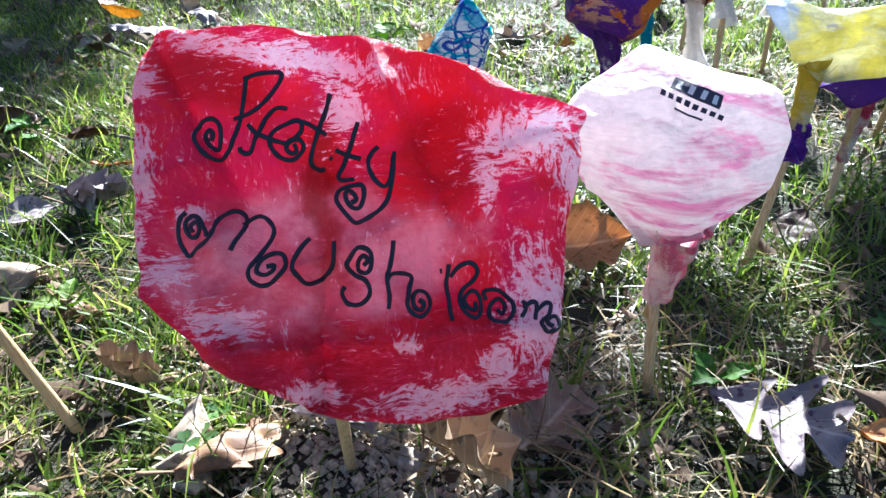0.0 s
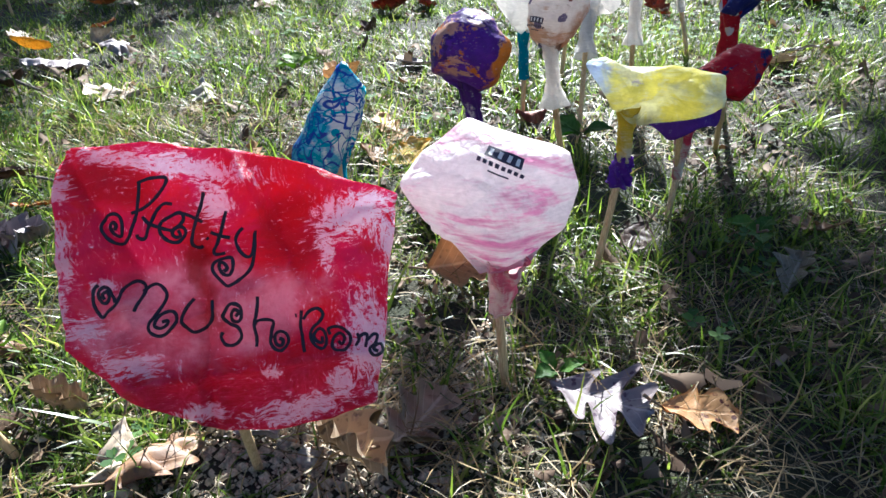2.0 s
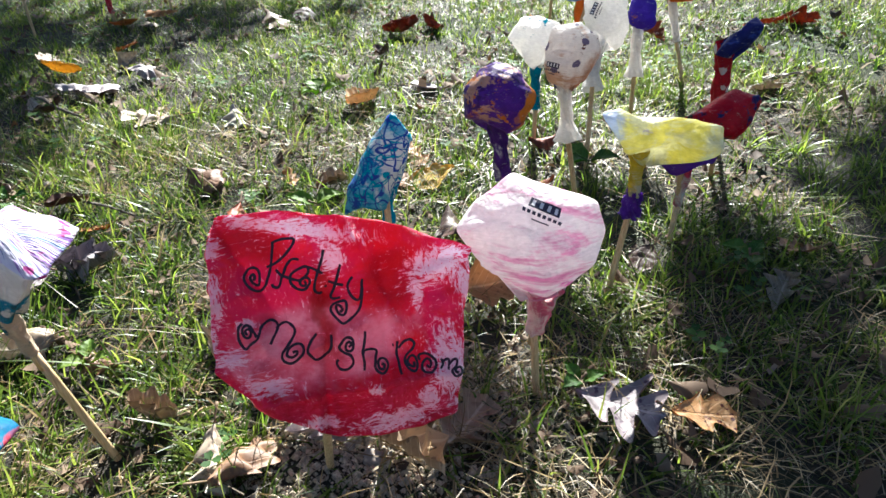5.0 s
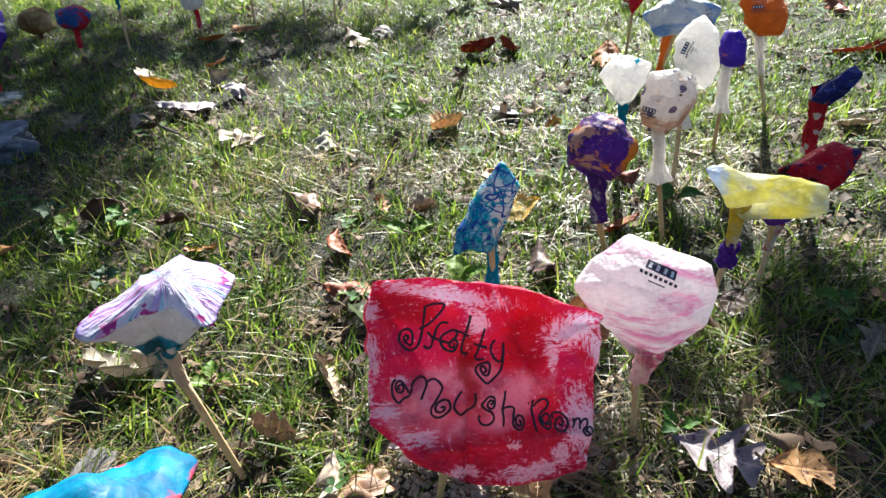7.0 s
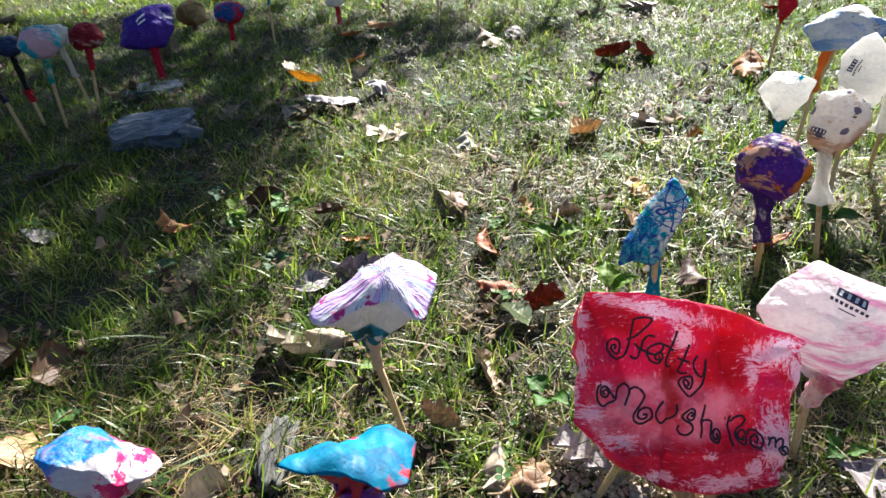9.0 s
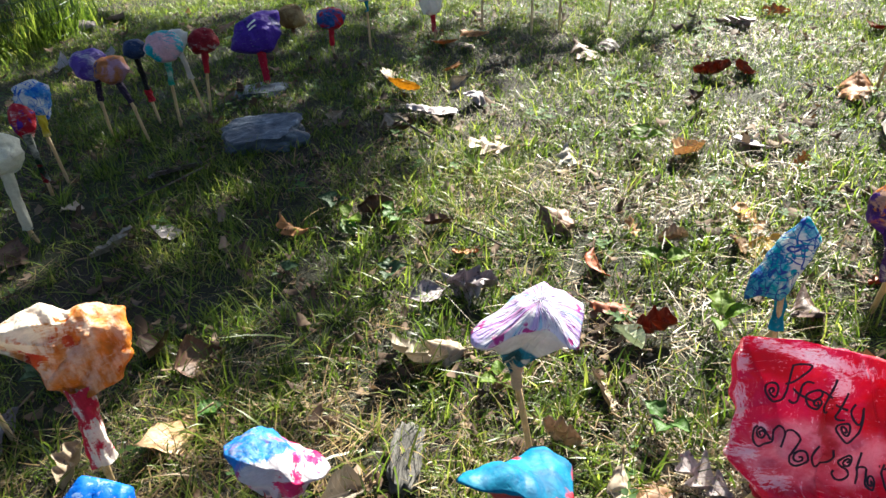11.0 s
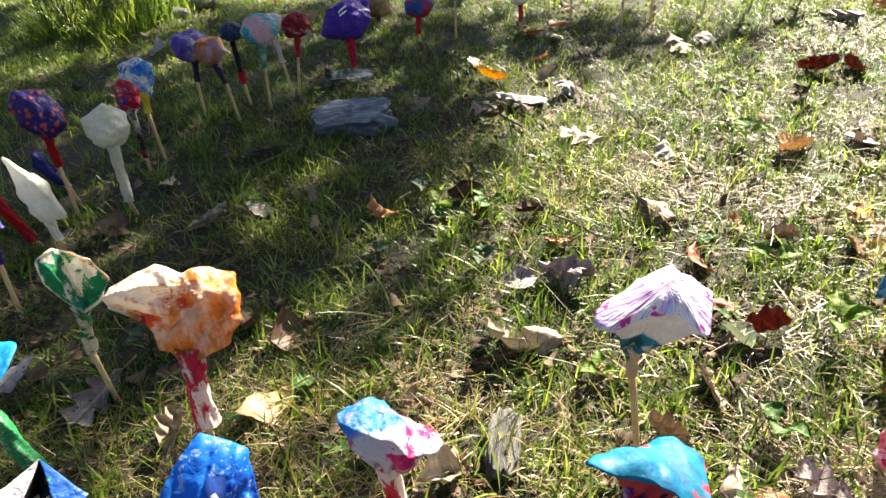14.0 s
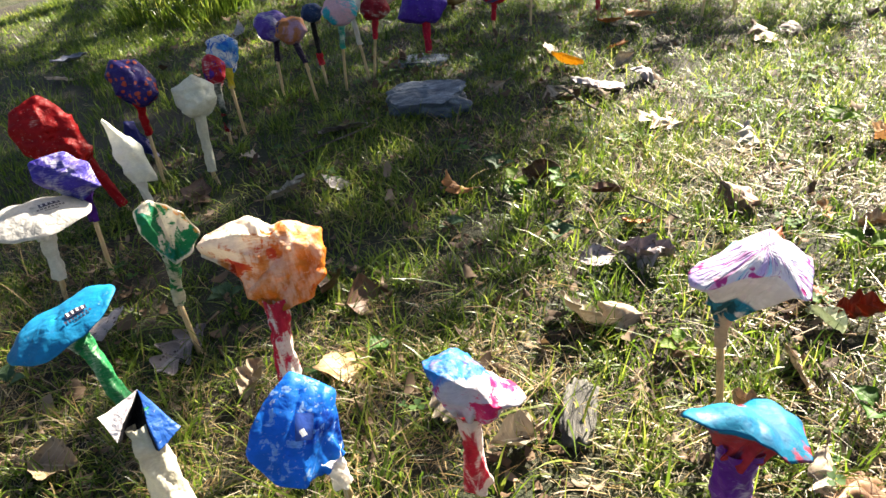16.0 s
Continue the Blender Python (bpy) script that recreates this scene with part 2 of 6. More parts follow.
def facets(x, y, seed):
    """Flat facets that meet in sharp folds: heights at the nodes of a triangle lattice, joined by planes. About 0 to 1."""
    k = (x + y) * 0.36602540
    i, j = math.floor(x + k), math.floor(y + k)
    fx, fy = x + k - i, y + k - j
    a, c = _node(i, j, seed), _node(i + 1, j + 1, seed)
    if fx > fy:
        b = _node(i + 1, j, seed)
        return a * (1 - fx) + b * (fx - fy) + c * fy
    b = _node(i, j + 1, seed)
    return a * (1 - fy) + b * (fy - fx) + c * fx


def rumple(p, amp, seed):
    """Crumpled-paper displacement at a place: a soft swell, and folds."""
    q = p + Vector((seed * 1.7, seed * 0.9, -seed * 1.3))
    v = noise.noise_vector(q * 20) * (amp * 0.9)
    u, w = p.x * 0.83 + p.y * 0.55, p.z * 0.9 + (p.y * 0.83 - p.x * 0.55) * 0.5
    bend = noise.noise_vector(q * 30) * 0.006
    u, w = u + bend.x, w + bend.y
    fold = 2.6 * (facets(u / 0.034, w / 0.034, seed) - 0.5) + 1.1 * (facets(u / 0.015 + 3, w / 0.015, seed + 5) - 0.5)
    v += Vector((facets(u / 0.017, w / 0.017 + 7, seed + 2) - 0.5, 0.0, facets(u / 0.019 + 9, w / 0.019, seed + 3) - 0.5)) * (amp * 0.9)
    return v, fold * amp * 1.25


def grid_faces(rows, cols, closed=True, start=0):
    f = []
    for i in range(rows - 1):
        for j in range(cols if closed else cols - 1):
            k = (j + 1) % cols
            f.append((start + i * cols + j, start + i * cols + k, start + (i + 1) * cols + k, start + (i + 1) * cols + j))
    return f


def tube(points, radii, seg=10, pleat=0.0, folds=6, seed=0.0, cap=True):
    """Verts and faces of a tube through points."""
    pts = [Vector(p) for p in points]
    verts = []
    for i, p in enumerate(pts):
        d = (pts[min(i + 1, len(pts) - 1)] - pts[max(i - 1, 0)]).normalized()
        a = d.orthogonal().normalized() if abs(d.z) < 0.2 else Vector((1, 0, 0)).cross(d).normalized()
        b = d.cross(a)
        for j in range(seg):
            th = 2 * math.pi * j / seg
            r = radii[i] * (1 + pleat * math.sin(folds * th + seed + 0.5 * i) + pleat * 0.8 * noise.noise(Vector((3 * math.cos(th) + seed, 3 * math.sin(th), i * 0.45))))
            verts.append(p + a * (r * math.cos(th)) + b * (r * math.sin(th)))
    faces = grid_faces(len(pts), seg)
    if cap:
        faces += [tuple(range(seg - 1, -1, -1)), tuple(range(len(verts) - seg, len(verts)))]
    return verts, faces


class Panel:
    """The front of a stuffed paper bag: an uneven outline on a plane, domed and crumpled."""
    def __init__(self, c, n, w, h, outline=None, power=2.6, front=0.012, amp=0.004, seed=1.0, creases=(), soft=0.05):
        self.c, (self.n, self.x, self.y) = Vector(c), axes(n)
        self.w, self.h, self.front, self.amp, self.seed, self.creases = w, h, front, amp, seed, creases
        self.power, self.soft = power, soft
        self.poly = [Vector((a, b)) for a, b in outline] if outline else None

    def reach(self, th):
        """How far the outline lies from the middle in that direction, in half sizes."""
        d = Vector((math.cos(th), math.sin(th)))
        wob = 1 + 0.05 * noise.noise(Vector((2.2 * d.x + self.seed, 2.2 * d.y, self.seed)))
        if not self.poly:
            return wob * (abs(d.x) ** self.power + abs(d.y) ** self.power) ** (-1 / self.power)
        best = 0.2
        for a, b in zip(self.poly, self.poly[1:] + self.poly[:1]):
            e = b - a
            den = d.x * e.y - d.y * e.x
            if abs(den) < 1e-9:
                continue
            s, u = (a.x * e.y - a.y * e.x) / den, (a.x * d.y - a.y * d.x) / den
            if s > 0 and -1e-6 <= u <= 1 + 1e-6:
                best = max(best, s)
        return best * (1 + 0.25 * (wob - 1))

    def smooth_reach(self, th):
        return sum(self.reach(th + o) * k for o, k in ((-self.soft, 0.25), (0, 0.5), (self.soft, 0.25)))

    def at(self, a, b, lift=0.0, r=None):
        if r is None:
            r = min(1.0, math.hypot(a, b) / max(0.05, self.smooth_reach(math.atan2(b, a))))
        p = self.c + self.x * (a * self.w / 2) + self.y * (b * self.h / 2)
        v, ridge = rumple(p, self.amp, self.seed)
        z = self.front * (1 - r ** 3) + ridge
        for (x0, y0, x1, y1, depth, width) in self.creases:
            ex, ey = x1 - x0, y1 - y0
            t = max(0, min(1, ((a - x0) * ex + (b - y0) * ey) / (ex * ex + ey * ey)))
            z += depth * math.exp(-math.hypot(a - x0 - t * ex, b - y0 - t * ey) / width)
        return p + v + self.n * (z + lift)


def bag_mesh(panel, base, mat, neck, neck_r, back, rings=13, seg=64, back_rings=11, spread=0.92):
    """A stuffed bag: its panel, and sides that run back and gather at the neck."""
    base, neck = Vector(base), Vector(neck)
    verts, uvs, edges = [], [], []
    for i in range(rings):
        r = (i + 0.02) / (rings - 1) if i < rings - 1 else 1.0
        for j in range(seg):
            th = 2 * math.pi * j / seg
            R = panel.smooth_reach(th) * r
            verts.append(panel.at(R * math.cos(th), R * math.sin(th), r=r) - base)
            uvs.append((R * math.cos(th), R * math.sin(th)))
            edges.append((r, 0.0))
    edge = verts[-seg:]
    axis = (panel.c - panel.n * back * 0.6 - neck).normalized()
    ax, ay = axis.orthogonal().normalized(), axis.cross(axis.orthogonal().normalized())
    for i in range(1, back_rings):
        s = i / (back_rings - 1)
        for j in range(seg):
            th = 2 * math.pi * j / seg
            e = edge[j] + base
            mid = panel.c + (e - panel.c) * spread - panel.n * back
            out = (e - panel.c)
            out = out - axis * out.dot(axis)
            out = out.normalized() if out.length > 1e-6 else ax
            g = neck + out * neck_r * (1 + 0.3 * math.sin(7 * th + panel.seed))
            p = e * (1 - s) ** 2 + mid * (2 * s * (1 - s)) + g * s ** 2
            v, ridge = rumple(p, panel.amp * (1.2 - 0.6 * s), panel.seed)
            p += v + out * (ridge + 0.10 * s * (1 - s) * panel.w * 0.35 * math.sin(9 * th + panel.seed))
            verts.append(p - base)
            uvs.append((0.8 * math.cos(th), 0.8 * math.sin(th)))
            edges.append((1.0 + s, 0.0))
    faces = grid_faces(rings + back_rings - 1, seg) + [tuple(range(seg))]
    me = mesh_from("cap", verts, [tuple(reversed(f)) for f in faces], [mat])
    layer = me.uv_layers.new(name="panel")
    for loop in me.loops:
        layer.data[loop.index].uv = uvs[loop.vertex_index]
    layer = me.uv_layers.new(name="edge")
    for loop in me.loops:
        layer.data[loop.index].uv = edges[loop.vertex_index]
    return me


def decal(name, panel, base, parent, mat, x0, y0, x1, y1, turn=0.0, lift=0.0012, label=""):
    """A flat printed patch that follows a panel."""
    cx, cy, ca, sa = (x0 + x1) / 2, (y0 + y1) / 2, math.cos(radians(turn)), math.sin(radians(turn))
    nx, ny = 12, 5
    ratio = panel.w / panel.h
    vs = []
    for j in range(ny):
        for i in range(nx):
            dx, dy = (x1 - x0) * (i / (nx - 1) - 0.5), (y1 - y0) * (j / (ny - 1) - 0.5)
            vs.append(panel.at(cx + dx * ca - dy * sa / ratio, cy + dx * sa * ratio + dy * ca, lift) - Vector(base))
    return part(name, mesh_from(name, vs, grid_faces(ny, nx, False), [mat]), parent, label)


def logo(panel, base, parent, cx, cy, size, turn):
    """A dark printed block with pale bars, and two rows of small print as bars."""
    ca, sa = math.cos(radians(turn)), math.sin(radians(turn))
    def put(name, dx, dy, w, h, mat, lift, label=""):
        # dx, dy, w, h in fractions of the block's width
        px, py = dx * size, dy * size
        x, y = (px * ca - py * sa) * 2 / panel.w, (px * sa + py * ca) * 2 / panel.h
        hw, hh = w * size / panel.w, h * size / panel.h
        decal(name, panel, base, parent, mat, cx + x - hw, cy + y - hh, cx + x + hw, cy + y + hh, turn, lift, label)
    put("printed_block", 0, 0, 1.0, 0.36, PRINT, 0.0020, "dark printed block")
    for i in range(4):
        put("pale_bar", -0.36 + 0.24 * i, 0, 0.10, 0.22, PALE_PRINT, 0.0027, "pale bar on the printed block" if i == 0 else "")
    for i in range(8):
        put("print_bar", -0.60 + 0.17 * i, -0.36, 0.11, 0.13, PRINT, 0.0021, "row of small dark print" if i == 0 else "")
    put("print_bar", 0, -0.58, 0.6, 0.05, PRINT, 0.0021)


def sleeve_mesh(a, b, base, mat, r0, r1, waist=0.0, pleat=0.14, seed=0.0, flare=0.0):
    a, b, base = Vector(a), Vector(b), Vector(base)
    n = 22
    pts, rad = [], []
    side = Vector((noise.noise(Vector((seed, 1, 2))), noise.noise(Vector((seed, 5, 2))), 0)) * 0.25
    for i in range(n):
        s = i / (n - 1)
        pts.append(a.lerp(b, s) - base + side * (s * (1 - s)) * (a - b).length)
        r = r0 + (r1 - r0) * s - waist * math.sin(math.pi * s) + flare * max(0, s - 0.8) * 5
        rad.append(max(0.0035, r * (1 + 0.12 * noise.noise(Vector((seed, 4 * s, 0))))))
    v, f = tube(pts, rad, 24, pleat, 5, seed, False)
    v = [p + noise.noise_vector((p + Vector((seed, 0, 0))) * 60) * 0.0022 + noise.noise_vector((p + Vector((0, seed, 0))) * 150) * 0.0012 for p in v]
    return mesh_from("sleeve", v, f, [mat])


def stick_mesh(a, b, base, r=0.0042):
    a, b, base = Vector(a), Vector(b), Vector(base)
    d = b - a
    pts = [a - d.normalized() * 0.02 - base] + [a + d * s - base for s in (0.0, 0.25, 0.5, 0.75, 1.0)]
    v, f = tube(pts, [r] * 6, 12)
    return mesh_from("stick", v, f, [WOOD])


MUSH = "paper mushrooms on sticks"


def bag_mushroom(label, base, neck, sleeve_end, cap, sleeve, c, n, w, h, outline=None, front=0.02, back=0.03, amp=0.004, neck_r=0.012,
                 end_r=0.008, waist=0.002, seed=1.0, power=2.3, creases=(), stamp=None, flare=0.0, seg=84, rings=17, spread=0.92, soft=0.05):
    """A stuffed, painted paper bag gathered round a stick."""
    base = Vector(base)
    top = thing("paper_mushroom", base, label, "paper mushroom", MUSH)
    panel = Panel(c, n, w, h, outline, power, front, amp, seed, creases, soft)
    head = part("cap", bag_mesh(panel, base, cap, neck, neck_r, back, rings, seg, spread=spread), top)
    if sleeve:
        part("sleeve", sleeve_mesh(Vector(neck) + (Vector(neck) - Vector(sleeve_end)).normalized() * 0.012, sleeve_end, base, sleeve, neck_r, end_r, waist, seed=seed, flare=flare), top, "twisted painted paper sleeve")
    end = Vector(neck) + (Vector(neck) - base).normalized() * 0.01
    part("stick", stick_mesh(base, Vector(sleeve_end), base), top, "plain wooden dowel")
    if sleeve:
        part("stick", stick_mesh(Vector(sleeve_end), end, base), top)
    for s in stamp or ():
        logo(panel, base, head, *s)
    return top, head, panel


def cap_mushroom(label, base, neck, sleeve_end, cap, under, sleeve, c, n, rx, ry, dome=0.03, ruffle=0.006, folds=5, amp=0.003, neck_r=0.012,
                 end_r=0.008, waist=0.002, seed=1.0, turn=0.0, sag=(0, 0), stamp=None, flare=0.0, skirt=0.9, drop=0.0, belly=2.0, core=0.15, wobble=0.14):
    """An open paper cap like an umbrella, its underside gathered to the sleeve."""
    base, c, neck = Vector(base), Vector(c), Vector(neck)
    top = thing("paper_mushroom", base, label, "paper mushroom", MUSH)
    nn = Vector(n).normalized()
    x = (Vector((1, 0, 0)) - nn * nn.x).normalized()
    y = nn.cross(x)
    ca, sa = math.cos(radians(turn)), math.sin(radians(turn))
    x, y = x * ca + y * sa, y * ca - x * sa
    seg, rings = 72, 12

    def surf(r, th, lift):
        wob = 1 + wobble * noise.noise(Vector((1.7 * math.cos(th) + seed, 1.7 * math.sin(th), seed)))
        a, b = math.cos(th) * r * wob, math.sin(th) * r * wob
        p = c + x * (a * rx) + y * (b * ry)
        v, ridge = rumple(p, amp, seed)
        z = dome * (1 - r * r) - dome * 0.5 + ruffle * math.sin(folds * th + seed) * r ** 2 + sag[0] * a * abs(a) + sag[1] * b * abs(b)
        return p + v + nn * (z + ridge + lift)
    verts = [surf(max(0.02, i / (rings - 1)), 2 * math.pi * j / seg, 0) - base for i in range(rings) for j in range(seg)]
    edge = [surf(1.0, 2 * math.pi * j / seg, -0.0012) - base for j in range(seg)]
    inner = [surf(0.82, 2 * math.pi * j / seg, -0.0018) - base for j in range(seg)]
    head = part("cap", mesh_from("cap", verts + edge + inner, [tuple(range(seg - 1, -1, -1))] + [tuple(reversed(f)) for f in grid_faces(rings + 2, seg)][::-1], [cap]), top)
    uv = []
    n2 = 9
    axis = (c - neck).normalized()
    for i in range(n2):
        s = i / (n2 - 1)
        for j in range(seg):
            th = 2 * math.pi * j / seg
            e = surf(skirt - (skirt - core) * s, th, -0.003 - 0.002 * s - drop * (1 - s))
            out = e - c
            out = out - axis * out.dot(axis)
            out = out.normalized() if out.length > 1e-6 else x
            g = neck + out * neck_r * (1 + 0.2 * math.sin(6 * th + seed))
            k = s ** belly
            p = e.lerp(g, k) + out * (0.08 * s * (1 - s) * rx * math.sin(8 * th + seed))
            uv.append(p - base)
    part("underside", mesh_from("underside", uv, grid_faces(n2, seg), [under]), top, "gathered paper underside")
    if sleeve:
        part("sleeve", sleeve_mesh(neck + (neck - Vector(sleeve_end)).normalized() * 0.008, sleeve_end, base, sleeve, neck_r, end_r, waist, seed=seed, flare=flare), top, "twisted painted paper sleeve")
    part("stick", stick_mesh(base, Vector(sleeve_end), base), top, "plain wooden dowel")
    part("stick", stick_mesh(Vector(sleeve_end), c - nn * dome * 0.3, base), top)

    if stamp:
        pn = Panel(c + nn * 0.001, n, 2 * rx, 2 * ry, None, 2.0, 0, 0, seed)
        def at(a, b, lift=0.0, r=None):
            return surf(math.hypot(a, b), math.atan2(b, a), lift)
        pn.at = at
        for s in stamp:
            logo(pn, base, head, *s)
    return top


# ---- ground ----
def gz(x, y):
    """Height of the ground."""
    return 0.006 * noise.noise(Vector((x * 2.3, y * 2.3, 0.3))) + 0.004 * noise.noise(Vector((x * 7, y * 7, 4.0)))


def spaced(lo, hi, step, far):
    inner = list(np.arange(lo, hi, step))
    return [-far + lo, -60 + lo, -20 + lo, -6 + lo, -2 + lo, -0.6 + lo] + inner + [hi, hi + 0.6, hi + 2, hi + 6, hi + 20, hi + 60, hi + far]


xs, ys = spaced(-4.0, 2.6, 0.045, 400), spaced(-0.4, 4.6, 0.045, 400)
gv = [(x, y, gz(x, y) if -4 < x < 2.6 and -0.4 < y < 4.6 else 0.0) for y in ys for x in xs]
gf = grid_faces(len(ys), len(xs), False)


def grown(x, y):
    """Inside the stretch of lawn that is grown blade by blade, with a ragged edge."""
    e = 0.22 * noise.noise(Vector((x * 3, y * 3, 8.0)))
    return -4.1 + e < x < (1.0 if y < 1.35 else 1.55) + e and -0.05 + 0.3 * e < y < 3.15 + e


outside = [int(not grown(*gv[f[0]][:2])) for f in gf]
ground = new("ground", mesh_from("ground", gv, gf, [ground_mat(), lawn_mat()], True, outside))
tagged(ground, "bare brown soil under thin autumn lawn", "ground", kind="structure")


# ---- grass and straw ----
def blades(name, count, area, length, width, lean, bend, seed, tuft=0.0, mat=None, keep=None, lie=0.0, label="", lift=0.0, levels=4, per=14):
    """Many tapered blades in one mesh. area: x0, x1, y0, y1; lean: how far they tip over, in degrees."""
    rng = np.random.default_rng(seed)
    x0, x1, y0, y1 = area
    if tuft:
        nt = max(1, int(count / per))
        tc = np.column_stack((rng.uniform(x0, x1, nt), rng.uniform(y0, y1, nt)))
        which = rng.integers(0, nt, count)
        off2 = rng.normal(0, tuft, (count, 2))
        root = tc[which] + off2
        tall = (0.55 + 0.9 * rng.random(nt) ** 1.5)[which]
    else:
        root = np.column_stack((rng.uniform(x0, x1, count), rng.uniform(y0, y1, count)))
        off2, tall = rng.normal(0, 1, (count, 2)), np.ones(count)
    if keep is not None:
        ok = keep(root[:, 0], root[:, 1], rng)
        root, off2, tall = root[ok], off2[ok], tall[ok]
        count = len(root)
    z = np.array([gz(a, b) for a, b in root]) + lift * rng.random(count)
    L = length[0] + (length[1] - length[0]) * rng.random(count) ** 1.6
    L = L * tall
    W = width[0] + (width[1] - width[0]) * rng.random(count)
    az = np.arctan2(off2[:, 1], off2[:, 0]) + rng.normal(0, 0.9, count)
    tip = np.radians(lean[0] + (lean[1] - lean[0]) * rng.random(count))
    curl = np.radians(bend) * (0.3 + rng.random(count))
    turn = rng.normal(0, 0.35, count)
    side = az + np.pi / 2 + rng.normal(0, 0.5, count)
    sx, sy = np.cos(side), np.sin(side)
    p = np.column_stack((root, z - 0.002 * (1 - lie)))
    allv = []
    for i in range(levels):
        s = i / (levels - 1)
        wv = W * (1 - s ** 2) * 0.5
        if i < levels - 1:
            allv.append(p - np.column_stack((sx * wv, sy * wv, 0 * wv)))
            allv.append(p + np.column_stack((sx * wv, sy * wv, 0 * wv)))
        else:
            allv.append(p.copy())
        a = np.minimum(tip + curl * s, np.pi * 0.62)
        d = az + turn * s
        step = (L / (levels - 1))[:, None] * np.column_stack((np.sin(a) * np.cos(d), np.sin(a) * np.sin(d), np.cos(a)))
        p = p + step
        p[:, 2] = np.maximum(p[:, 2], 0.001 + lift * 0.3)
    k = 2 * (levels - 1) + 1
    verts = np.stack(allv, 1).reshape(-1, 3)
    off = np.arange(count) * k
    quads = np.concatenate([np.column_stack((off + 2 * i, off + 2 * i + 1, off + 2 * i + 3, off + 2 * i + 2)) for i in range(levels - 2)])
    tris = np.column_stack((off + k - 3, off + k - 2, off + k - 1))
    me = bpy.data.meshes.new(name)
    me.vertices.add(len(verts))
    me.vertices.foreach_set("co", verts.astype(np.float32).ravel())
    loops = np.concatenate((quads.ravel(), tris.ravel()))
    me.loops.add(len(loops))
    me.loops.foreach_set("vertex_index", loops.astype(np.int32))
    me.polygons.add(len(quads) + len(tris))
    starts = np.concatenate((np.arange(len(quads)) * 4, len(quads) * 4 + np.arange(len(tris)) * 3))
    me.polygons.foreach_set("loop_start", starts.astype(np.int32))
    me.update(calc_edges=True)
    me.materials.append(mat)
    me.polygons.foreach_set("use_smooth", [True] * len(me.polygons))
    ob = new(name, me)
    return tagged(ob, label, name.replace("_", " "), kind="stuff")


GREEN = blade_mat("grass_blade", [(0.0, (0.012, 0.028, 0.005)), (0.3, (0.044, 0.082, 0.010)), (0.6, (0.110, 0.165, 0.020)), (0.82, (0.200, 0.235, 0.045)), (0.95, (0.30, 0.28, 0.10))], 0.60, 0.36)
FRESH = blade_mat("fresh_blade", [(0.0, (0.060, 0.110, 0.014)), (0.5, (0.140, 0.210, 0.026)), (0.95, (0.27, 0.31, 0.065))], 0.62, 0.34)
STRAW = blade_mat("straw_blade", [(0.0, (0.055, 0.034, 0.016)), (0.35, (0.170, 0.110, 0.045)), (0.7, (0.330, 0.23, 0.098)), (0.95, (0.44, 0.34, 0.17))], 0.32, 0.45)
THATCH = blade_mat("thatch", [(0.0, (0.045, 0.034, 0.022)), (0.35, (0.15, 0.115, 0.070)), (0.7, (0.32, 0.26, 0.165)), (0.95, (0.48, 0.41, 0.28))], 0.30, 0.5)


def withered(x, y, rng):
    """Where dead grass lies: in patches, most at the near edge; added beyond to pale the sunlit lawn, cut at left to
    green the shade.
    """
    v = np.array([0.6 * noise.noise(Vector((a * 3.1, b * 3.1, 13.0))) + 0.6 * noise.noise(Vector((a * 11, b * 11, 3.0))) for a, b in zip(x, y)]) * 0.5 + 0.5
    more = 0.5 * (y < 0.5) + 0.12 * ((x > -0.25) & (y > 1.0)) + 0.12 * ((x > -0.6) & (x < 0.2) & (y > 0.6)) - 0.35 * (x < -0.9)
    return rng.random(len(x)) < np.clip((v - 0.40) / 0.3 + more, 0.03, 1)


def lush(lo, hi, f, s):
    """Patches: where grass grows thick."""
    def keep(x, y, rng):
        bare = ((x + 0.01) / 0.13) ** 2 + ((y - 0.375) / 0.055) ** 2 < 1 + 0.6 * rng.random(len(x)) - 0.3
        v = np.array([0.75 * noise.noise(Vector((a * f, b * f, s))) + 0.55 * noise.noise(Vector((a * f * 4.3, b * f * 4.3, s + 5))) for a, b in zip(x, y)]) * 0.5 + 0.5
        return rng.random(len(x)) < np.clip((v - lo) / (hi - lo), np.where(y > 1.3, 0.34, 0.20), 1) * np.where(bare, 0.12, 1.0)
    return keep


NEAR, FAR, SIDE = (-1.75, 1.1, -0.15, 1.35), (-3.8, 1.7, 1.35, 3.3), (-4.4, -1.75, -0.3, 1.35)
patchy = lush(0.31, 0.56, 2.6, 1.0)
blades("grass", 88000, NEAR, (0.018, 0.064), (0.0014, 0.0036), (4, 62), 65, 3, 0.012, GREEN, patchy, label="short patchy green lawn grass")
blades("grass", 13000, NEAR, (0.028, 0.075), (0.0022, 0.0044), (18, 72), 60, 4, 0.009, FRESH, lush(0.36, 0.66, 2.0, 7.0), label="fresh green tufts spreading through the lawn", per=22)
blades("grass", 215000, FAR, (0.016, 0.052), (0.0016, 0.0036), (12, 76), 55, 5, 0.018, GREEN, patchy, label="short patchy green lawn grass further off", levels=3)
blades("grass", 26000, FAR, (0.024, 0.058), (0.0022, 0.0042), (24, 78), 55, 24, 0.014, FRESH, lush(0.36, 0.66, 2.0, 7.0), label="fresh green tufts further off", levels=3, per=20)
blades("grass", 22000, (-5.2, 2.8, 3.3, 5.2), (0.03, 0.09), (0.003, 0.005), (4, 58), 50, 14, 0.025, GREEN, patchy, label="lawn grass at the far edge", levels=3)
